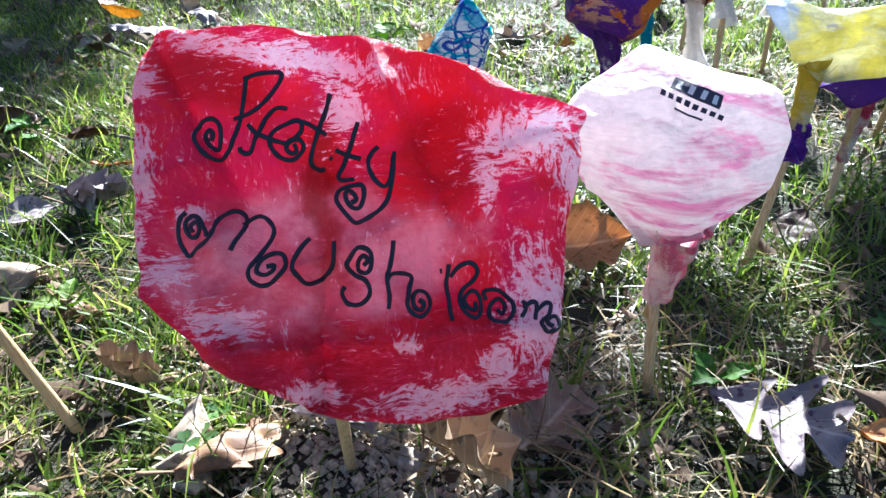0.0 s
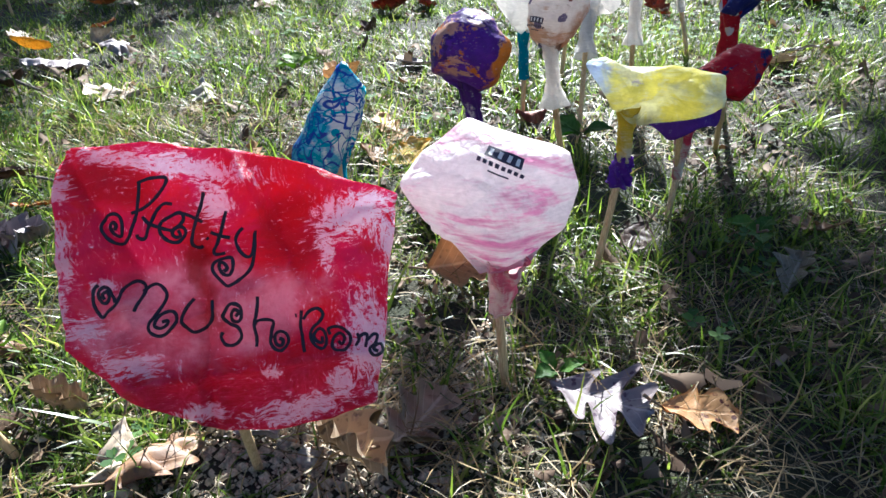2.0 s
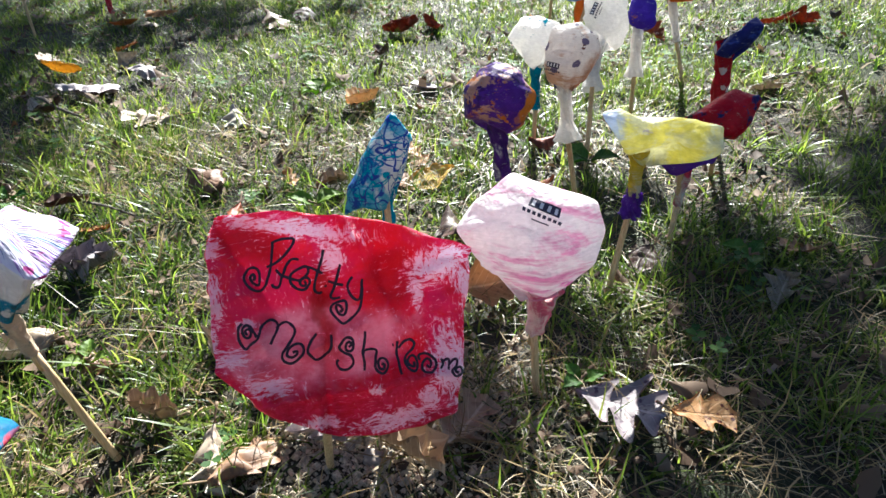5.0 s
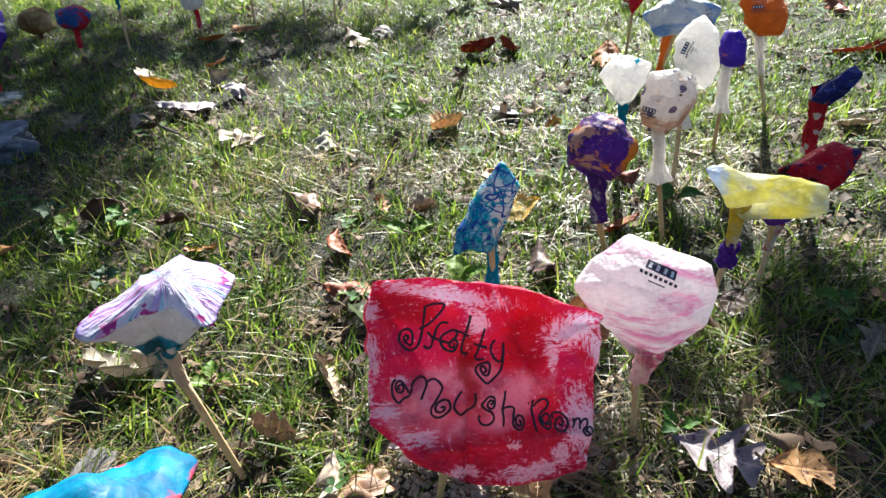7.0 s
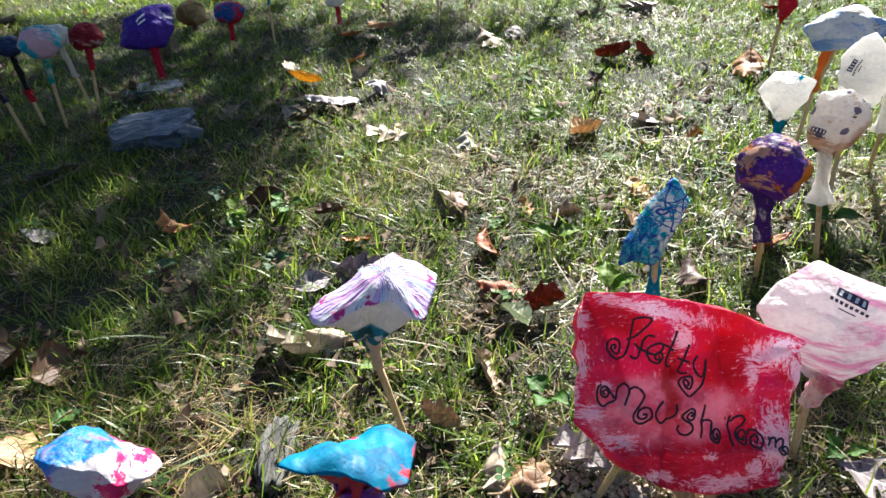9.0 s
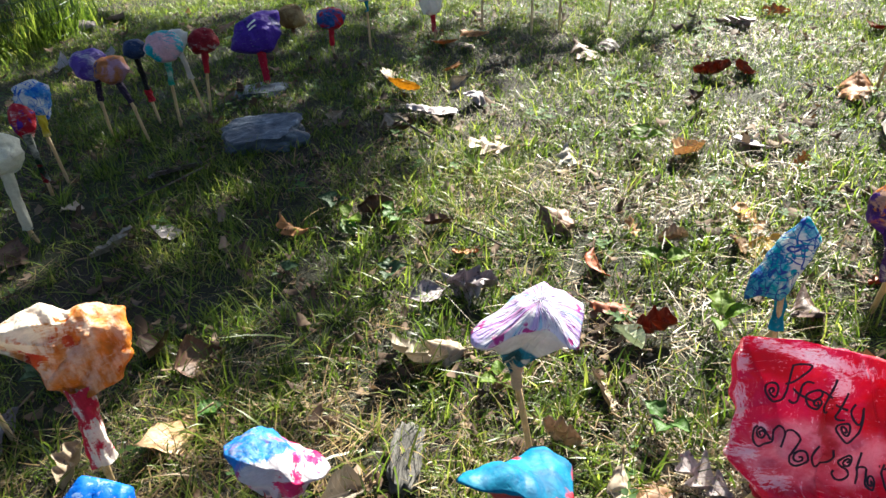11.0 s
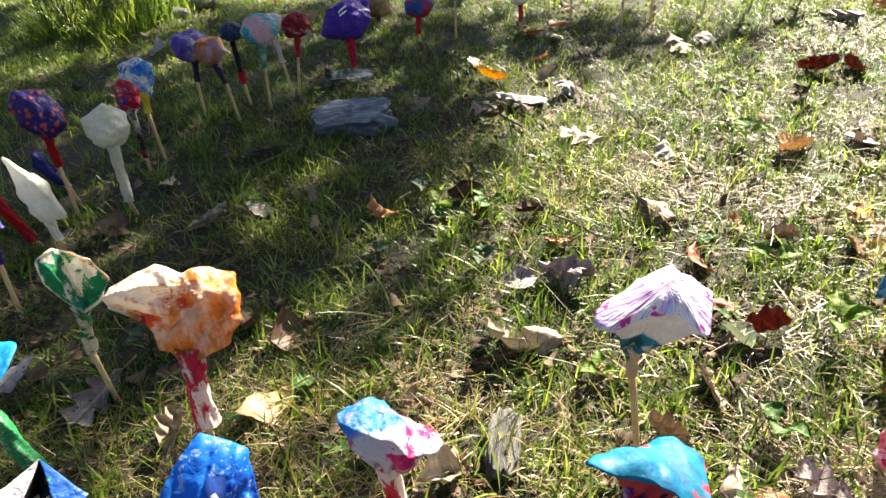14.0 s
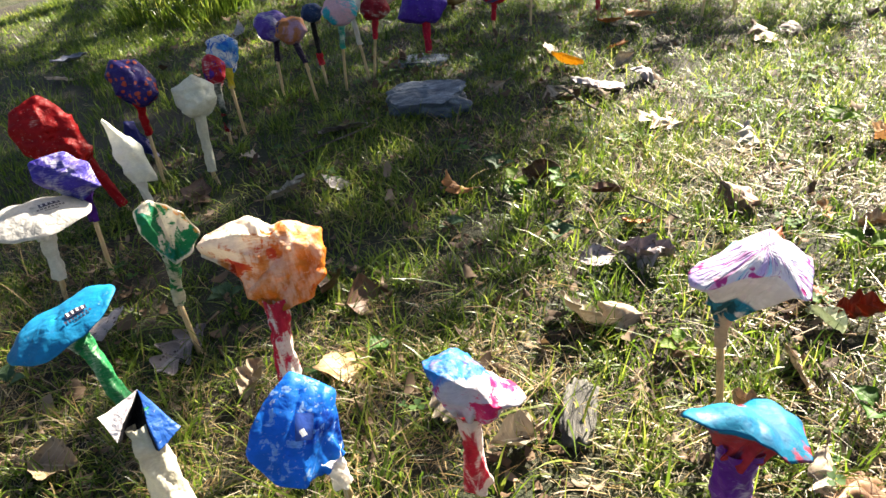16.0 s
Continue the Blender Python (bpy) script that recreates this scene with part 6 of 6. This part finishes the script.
fallen_leaf(0.246, 0.372, "lil", 0.100, -34, (4, -3), 3, 0.95, 0.05, 0.05, 0.026, 0.70)
fallen_leaf(0.332, 0.352, "org", 0.060, -12, (4, 4), 2, 0.85, 0.06, 0.05, 0.022, 0.5)
fallen_leaf(0.141, 0.600, "tano", 0.075, 10, (40, 0), 0, 0.8, 0.2, 0.3, 0.03)
fallen_leaf(0.075, 0.372, "tan", 0.075, 50, (10, 12), 3, 0.8, 0.3, 0.15, 0.012)
fallen_leaf(-0.085, 0.395, "gry", 0.07, 150, (8, -10), 3, 0.85, 0.3, 0.15, 0.010)
PLACES = [
    (-0.152, 0.350, "brn", 0.085), (0.019, 0.342, "tan", 0.085), (-0.310, 0.985, "brn", 0.085), (0.060, 1.043, "org", 0.10), (0.085, 0.945, "yel", 0.085), (0.030, 0.953, "brn", 0.075),
    (-0.480, 0.864, "org", 0.05), (-0.450, 0.755, "gry", 0.09), (-0.205, 0.715, "red", 0.075), (-0.235, 0.845, "red", 0.075), (-0.131, 0.679, "red", 0.065),
    (-0.213, 0.530, "tan", 0.080), (-0.493, 0.552, "pale", 0.095), (-0.178, 0.650, "pgr", 0.060), (-0.041, 1.324, "tano", 0.095), (0.113, 1.389, "gry", 0.11), (0.076, 1.865, "red", 0.09), (0.157, 1.880, "red", 0.09),
    (0.015, 1.667, "dbr", 0.05), (-0.857, 0.886, "org", 0.06), (-0.740, 0.925, "grn", 0.085), (-0.794, 2.116, "org", 0.12), (-0.712, 2.234, "org", 0.12), (-0.706, 2.074, "tan", 0.11), (-0.715, 1.879, "org", 0.08), (-0.834, 1.690, "yel", 0.09),
    (-0.914, 1.800, "tan", 0.10), (-0.312, 2.043, "brn", 0.13), (-0.233, 2.103, "dbr", 0.10), (-0.700, 1.503, "gry", 0.15), (-0.790, 1.444, "tan", 0.13), (0.102, 0.749, "dbr", 0.07), (0.262, 0.872, "red", 0.07), (0.418, 1.728, "org", 0.13),
    (-0.674, 1.728, "pale", 0.06), (-0.600, 1.612, "gry", 0.09), (0.196, 1.298, "org", 0.06), (-0.505, 1.315, "tan", 0.13), (-0.553, 0.959, "dbr", 0.06), (-0.089, 0.952, "tan", 0.05), (-0.310, 1.272, "pale", 0.07),
    (-1.263, 1.114, "gry", 0.14), (-1.211, 0.788, "pale", 0.09), (-1.417, 0.726, "dbr", 0.10), (-1.079, 0.296, "gry", 0.12), (-0.818, 0.348, "tano", 0.085), (-0.778, 0.406, "grn", 0.07), (-0.920, 0.278, "tan", 0.06),
    (-0.443, 0.750, "gry", 0.08), (-0.521, 0.723, "gry", 0.06), (-0.938, 0.517, "dbr", 0.06), (-0.861, 0.503, "dbr", 0.08), (-0.535, 0.300, "pale", 0.055), (-0.640, 0.320, "tan", 0.055), (-0.361, 0.527, "brn", 0.05), (-1.414, 0.910, "tan", 0.06),
    (-1.134, 0.858, "gry", 0.06), (-0.695, 0.984, "dbr", 0.07), (-0.652, 0.963, "grn", 0.07), (-0.747, 1.403, "dbr", 0.06), (-0.977, 1.470, "tan", 0.06), (-1.251, 0.301, "gry", 0.08), (-0.095, 0.945, "dbr", 0.05), (-0.165, 0.980, "org", 0.045),
    (-1.080, 0.066, "tan", 0.06), (-0.187, 0.352, "tan", 0.07), (-2.513, 1.286, "tan", 0.10), (-2.667, 1.461, "blu", 0.14), (-2.372, 2.454, "gry", 0.12), (-2.446, 2.348, "gry", 0.14), (-2.188, 1.860, "gry", 0.12), (-2.05, 1.95, "gry", 0.11),
    (1.068, 1.687, "red", 0.12), (1.152, 1.673, "red", 0.12), (0.898, 1.280, "gry", 0.10), (0.753, 1.681, "red", 0.09), (0.520, 0.545, "pale", 0.06), (0.364, 0.643, "dbr", 0.06), (0.301, 1.035, "red", 0.06),
    (0.595, 0.639, "brn", 0.05), (-0.267, 0.432, "tan", 0.05), (-0.457, 0.578, "tan", 0.06), (0.842, 1.224, "tan", 0.10), (1.252, 2.118, "red", 0.12), (0.204, 2.358, "gry", 0.14), (-1.9, 2.15, "gry", 0.12), (-1.75, 2.3, "brn", 0.12), (0.35, 2.5, "org", 0.10), (0.62, 2.3, "red", 0.10)]
for x, y, kind, size in PLACES:
    fallen_leaf(x, y, kind, size)


# ---- broad-leaved weeds ----
# the second leaf colour has sunshine mixed in: a brighter, yellower copy of the first
WEED = [leaf_mat("weed_leaf", (0.055, 0.15, 0.014), (0.10, 0.22, 0.022), (0.04, 0.09, 0.01), 0.15, 0.55), leaf_mat("sunlit_weed_leaf", (0.14, 0.25, 0.02), (0.22, 0.32, 0.04), (0.08, 0.14, 0.02), 0.1, 0.6),
        leaf_mat("dull_weed_leaf", (0.035, 0.085, 0.025), (0.07, 0.13, 0.05), (0.03, 0.05, 0.02), 0.15, 0.4)]


def weed(x, y, length, leaves, kind, seed):
    """A small plant with a few broad soft leaves that rise from one root."""
    rng = random.Random(seed)
    top = thing("weed", (x, y, gz(x, y)), ("fresh green", "sunlit yellow-green", "dull green")[kind] + " broad-leaved weed growing in the lawn", "weed", "weeds in the lawn")
    for i in range(leaves):
        me, stem = leaf_mesh(length * rng.uniform(0.8, 1.2), 0, 0, rng.uniform(0.55, 0.85), -0.25, 0.12, seed + i * 3.1, WEED[kind])
        turn = 360 * i / leaves + rng.uniform(-40, 40)
        lf = part("leaf", me, top)
        c, sn = math.cos(radians(turn)), math.sin(radians(turn))
        lf.matrix_local = pose(c * length * 0.62, sn * length * 0.62, 0.020 + 0.3 * length, 0, -rng.uniform(12, 34), turn)
        part("stalk", stem, lf)
    return top


for x, y, length, leaves, kind in ((-0.741, 0.927, 0.040, 3, 1), (-0.646, 0.965, 0.042, 3, 0), (-0.794, 0.986, 0.038, 4, 2), (-0.034, 0.704, 0.050, 3, 1), (-0.126, 0.476, 0.034, 3, 0), (-0.601, 0.760, 0.034, 4, 2), (-0.805, 0.736, 0.030, 3, 2),
                                   (-0.137, 1.360, 0.050, 3, 1), (-0.112, 0.852, 0.044, 2, 1), (0.363, 0.925, 0.048, 3, 0), (0.215, 0.412, 0.026, 3, 0), (0.506, 0.616, 0.034, 3, 0), (-1.271, 0.139, 0.040, 3, 2), (-0.363, 0.522, 0.030, 3, 1), (-1.08, 0.42, 0.034, 4, 2)):
    weed(x, y, length, leaves, kind, 100 * abs(x) + 10 * y)


# ---- slate slab, bark chip, stones ----
def lump(name, at, size, rot, mat, seed, label, category, rough=0.18, flat=0.0, freq=2.2, sub=4):
    bm = bmesh.new()
    bmesh.ops.create_icosphere(bm, subdivisions=sub, radius=1)
    for v in bm.verts:
        d = v.co.normalized()
        k = 1 / max(abs(d.x) ** 4 + abs(d.y) ** 4 + abs(d.z) ** 4, 1e-6) ** 0.25
        p = d * (0.75 * k + 0.25)
        p *= 1 + rough * noise.noise(d * freq + Vector((seed, 0, 0))) + rough * 0.4 * noise.noise(d * 6 + Vector((0, seed, 0)))
        if flat:
            p.z = min(p.z, flat + 0.08 * noise.noise(d * 5 + Vector((seed, 3, 0))))
        v.co = Vector((p.x * size[0] / 2, p.y * size[1] / 2, p.z * size[2] / 2))
    me = bpy.data.meshes.new(name)
    bm.to_mesh(me)
    bm.free()
    me.materials.append(mat)
    me.polygons.foreach_set("use_smooth", [sub > 3] * len(me.polygons))
    ob = new(name, me)
    ob.matrix_world = pose(*at, *rot)
    return tagged(ob, label, category)


def slate_mat():
    k = Tree("slate")
    v = k.moved(k.obj, scale=(1, 2.2, 1))
    n, f = k.noise(v, 18, 5, 0.65), k.noise(v, 140, 3)
    col = k.colours(n, [(0.25, (0.022, 0.030, 0.045)), (0.5, (0.055, 0.072, 0.10)), (0.62, (0.12, 0.145, 0.18)), (0.74, (0.34, 0.37, 0.40))])
    k.bump(k.math("ADD", n, k.math("MULTIPLY", f, 0.3)), 0.8, 0.008)
    return k.finish(col, 0.42)


lump("slate_slab", (-1.125, 1.325, 0.018), (0.215, 0.12, 0.105), (10, -3, 16), slate_mat(), 2.0, "dark blue-grey slate slab half sunk in grass", "stone", 0.30, 0.55, 2.0, 5)
lump("slate_slab", (-1.30, 1.68, 0.004), (0.16, 0.10, 0.035), (0, 4, 30), slate_mat(), 5.0, "flat grey slate piece lying behind the slab", "stone", 0.3, 0.6, 1.6, 3)
lump("bark_chip", (-0.466, 0.372, 0.014), (0.045, 0.105, 0.032), (0, 4, 8), bark_mat("weathered_bark", (0.025, 0.022, 0.020), (0.15, 0.14, 0.125), 110, (1, 0.16, 0.5)), 7.0, "weathered grey wood chip lying in the straw", "wood chip", 0.25, 0.6, 3.5)
for sx, sy, ss, lab in ((-0.02, 0.352, 0.022, "brown"), (0.005, 0.372, 0.016, "grey"), (-0.045, 0.375, 0.014, "tan"), (-0.62, 1.05, 0.02, "grey"), (-0.93, 0.53, 0.024, "dark"), (0.04, 0.385, 0.018, "tan"), (-0.01, 0.395, 0.013, "grey")):
    lump("pebble", (sx, sy, gz(sx, sy) + ss * 0.25), (ss, ss * 0.8, ss * 0.6), (0, 0, sx * 900), plain("pebble_stone", (0.26, 0.22, 0.18), 0.8, 0.4, 120), sx * 30, lab + " pebble in bare soil", "pebble", 0.2)

def twig(points, r, label):
    """A thin bare twig lying in the grass, a little crooked."""
    base = Vector(points[0])
    line = smooth_line([Vector(p) - base for p in points], 4)
    v, f = tube(line, [r * (1 - 0.5 * i / len(line)) for i in range(len(line))], 7, 0.12, 3, r * 900)
    ob = new("twig", mesh_from("twig", v, f, [TWIG]))
    ob.location = base
    return tagged(ob, label, "twig")


TWIG = bark_mat("twig_bark", (0.04, 0.03, 0.025), (0.20, 0.16, 0.12), 90)
twig([(-0.80, 1.46, 0.030), (-0.76, 1.41, 0.046), (-0.72, 1.37, 0.040), (-0.66, 1.345, 0.022)], 0.005, "dark crooked twig lying in the lawn")
twig([(-1.30, 0.93, 0.020), (-1.22, 1.00, 0.040), (-1.16, 1.08, 0.050)], 0.003, "thin grey twig standing out of the lawn")
twig([(-0.52, 0.95, 0.020), (-0.46, 0.90, 0.034), (-0.41, 0.88, 0.022)], 0.003, "short brown twig lying in the lawn")

# crumbs of soil under the lettered mushroom, too many to count
_rc = np.random.default_rng(11)
cv, cf = [], []
for _ in range(4400):
    x, y = _rc.normal(-0.02, 0.11), _rc.normal(0.39, 0.07)
    s = 0.0014 + 0.0050 * _rc.random() ** 3
    k = len(cv)
    c = Vector((x, y, gz(x, y) + s * 0.4))
    for d in ((1, 0, 0), (-1, 0, 0), (0, 1, 0), (0, -1, 0), (0, 0, 1), (0, 0, -1)):
        cv.append(c + Vector(d) * s * (0.7 + 0.6 * _rc.random()))
    for a, b, e in ((0, 2, 4), (2, 1, 4), (1, 3, 4), (3, 0, 4), (2, 0, 5), (1, 2, 5), (3, 1, 5), (0, 3, 5)):
        cf.append((k + a, k + b, k + e))
tagged(new("soil_crumbs", mesh_from("soil_crumbs", cv, cf, [plain("crumb_soil", (0.40, 0.33, 0.24), 0.95, 0.5, 200)], False)), "loose crumbs of dry soil", "soil", kind="stuff")


# ---- trees: two unseen oaks added to shade the lawn ----
def leaf_cards(points, size, seed):
    rng = np.random.default_rng(seed)
    n = len(points)
    P = np.array(points)
    a = rng.normal(size=(n, 3))
    a /= np.linalg.norm(a, axis=1)[:, None]
    b = np.cross(a, rng.normal(size=(n, 3)))
    b /= np.linalg.norm(b, axis=1)[:, None]
    c = np.cross(a, b)
    L = (size[0] + (size[1] - size[0]) * rng.random(n))[:, None]
    verts = np.stack((P - a * L * 0.5, P - a * L * 0.1 + b * L * 0.3 + c * L * 0.06, P + a * L * 0.2 + b * L * 0.24, P + a * L * 0.5, P + a * L * 0.2 - b * L * 0.24, P - a * L * 0.1 - b * L * 0.3 + c * L * 0.06), 1).reshape(-1, 3)
    faces = []
    for i in range(n):
        k = 6 * i
        faces += [(k, k + 1, k + 2, k + 3), (k, k + 3, k + 4, k + 5)]
    return verts, faces


CROWN = blade_mat("oak_foliage", [(0.0, (0.05, 0.07, 0.015)), (0.4, (0.12, 0.09, 0.02)), (0.7, (0.22, 0.11, 0.03)), (0.95, (0.28, 0.17, 0.05))], 0.3)
TRUNK = bark_mat("oak_bark", (0.03, 0.025, 0.02), (0.16, 0.13, 0.10), 22)


def oak(base, height, radius, boughs, reach, label, seed):
    """A tapered trunk, limbs to each bough, and loose leaves. boughs: where each one's shade falls on the lawn, its spread and how dense it is."""
    rng = np.random.default_rng(seed)
    top = thing("oak_tree", base, label, "tree")
    base = Vector(base)
    n = 12
    pts = [Vector((0.10 * math.sin(2.2 * i / n + seed), 0.08 * math.sin(3.1 * i / n), height * i / (n - 1) - 0.05)) for i in range(n)]
    v, f = tube(pts, [radius * (1.35 if i == 0 else 1 - 0.6 * i / n) for i in range(n)], 18, 0.10, 5, seed)
    part("trunk", mesh_from("trunk", v, f, [TRUNK]), top)
    leaves = []
    for k, (gx, gy, r, dense) in enumerate(boughs):
        far = reach + rng.uniform(-0.4, 0.6)
        mid = Vector((gx, gy, 0)) + sun_dir * far - base
        start = pts[min(n - 1, 7 + k % 5)]
        bend = start.lerp(mid, 0.5) + Vector((0, 0, 0.25))
        line = [start * (1 - t) ** 2 + bend * (2 * t * (1 - t)) + mid * t * t for t in [i / 7 for i in range(8)]]
        v, f = tube(line, [radius * 0.24 * (1 - 0.85 * i / 7) for i in range(8)], 8, 0.06, 3, k)
        part("limb", mesh_from("limb", v, f, [TRUNK]), top)
        for _ in range(int(dense * 1050 * math.pi * r * r)):
            rr, th = r * math.sqrt(rng.random()) * (0.85 + 0.3 * rng.random()), rng.uniform(0, 2 * math.pi)
            spot = Vector((gx + rr * math.cos(th), gy + rr * math.sin(th), 0)) + sun_dir * (far + rng.normal(0, 0.35)) - base
            leaves.append(spot)
    v, f = leaf_cards(leaves, (0.08, 0.15), seed)
    part("crown", mesh_from("crown", v, f, [CROWN], False), top, "thinning russet and green foliage")
    return top


# added out of view; each bough is set where a shade patch is wanted
oak((-2.4, 7.2, 0), 4.6, 0.13, [(-1.90, 1.35, 0.55, 0.22), (-1.42, 1.45, 0.50, 0.31), (-1.05, 1.22, 0.34, 0.35), (-1.22, 0.84, 0.36, 0.34), (-1.62, 0.82, 0.45, 0.28), (-1.08, 0.56, 0.20, 0.34), (-1.75, 0.50, 0.30, 0.22), (-2.35, 1.0, 0.5, 0.22),
    (-0.98, 1.50, 0.20, 0.24), (-0.80, 1.10, 0.15, 0.42), (-0.85, 2.15, 0.45, 0.14), (-1.60, 2.15, 0.55, 0.22), (-2.30, 1.90, 0.5, 0.06), (-1.24, 0.34, 0.20, 0.38), (-0.76, 0.57, 0.16, 0.26), (-0.78, 0.80, 0.15, 0.12), (-0.75, 0.22, 0.22, 0.06), (-1.12, 0.12, 0.20, 0.32), (-1.20, 1.95, 0.30, 0.30), (-3.0, 0.9, 0.6, 0.3), (-0.30, 2.15, 0.30, 0.14), (-0.62, 2.02, 0.26, 0.16), (-2.2, 0.3, 0.5, 0.4)], 6.5, "unseen oak added to shade the left of the lawn", 3)
oak((3.6, 5.6, 0), 4.2, 0.12, [(0.54, 0.50, 0.24, 0.20), (0.80, 0.62, 0.24, 0.26), (0.42, 0.42, 0.15, 0.19), (0.66, 0.28, 0.28, 0.25), (0.21, 0.34, 0.09, 0.14), (0.11, 0.39, 0.09, 0.20), (1.15, 0.60, 0.45, 0.35), (0.55, 0.05, 0.25, 0.10)], 6.0, "unseen oak added to shade the right of the lawn", 8)


# ---- young tree in its wire guard ----
def wire_guard(at, r, height, rows, cols):
    ob = thing("wire_guard", at, "green wire mesh guard round a young tree", "tree guard")
    mat = plain("green_wire", (0.03, 0.07, 0.03), 0.45, 0.3, 80)
    hoop = [Vector((r * math.cos(a), r * math.sin(a), 0)) for a in [2 * math.pi * i / 40 for i in range(41)]]
    v, f = tube(hoop, [0.0022] * 41, 6, cap=False)
    ring = mesh_from("hoop_wire", v, f, [mat])
    for i in range(rows):
        part("hoop_wire", ring, ob).location = (0, 0, height * (i + 0.3) / rows)
    v, f = tube([Vector((0, 0, z * height / 3)) for z in range(4)], [0.0022] * 4, 6)
    rod = mesh_from("upright_wire", v, f, [mat])
    for i in range(cols):
        a = 2 * math.pi * i / cols
        part("upright_wire", rod, ob).location = (r * math.cos(a), r * math.sin(a), 0)
    return ob


wire_guard((-2.72, 2.22, 0), 0.27, 0.9, 16, 40)
oak((-2.70, 2.20, 0), 2.4, 0.05, [(-3.3, -0.4, 0.35, 0.4), (-3.0, -0.6, 0.35, 0.4)], 3.4, "young tree with a thin dark trunk", 12)
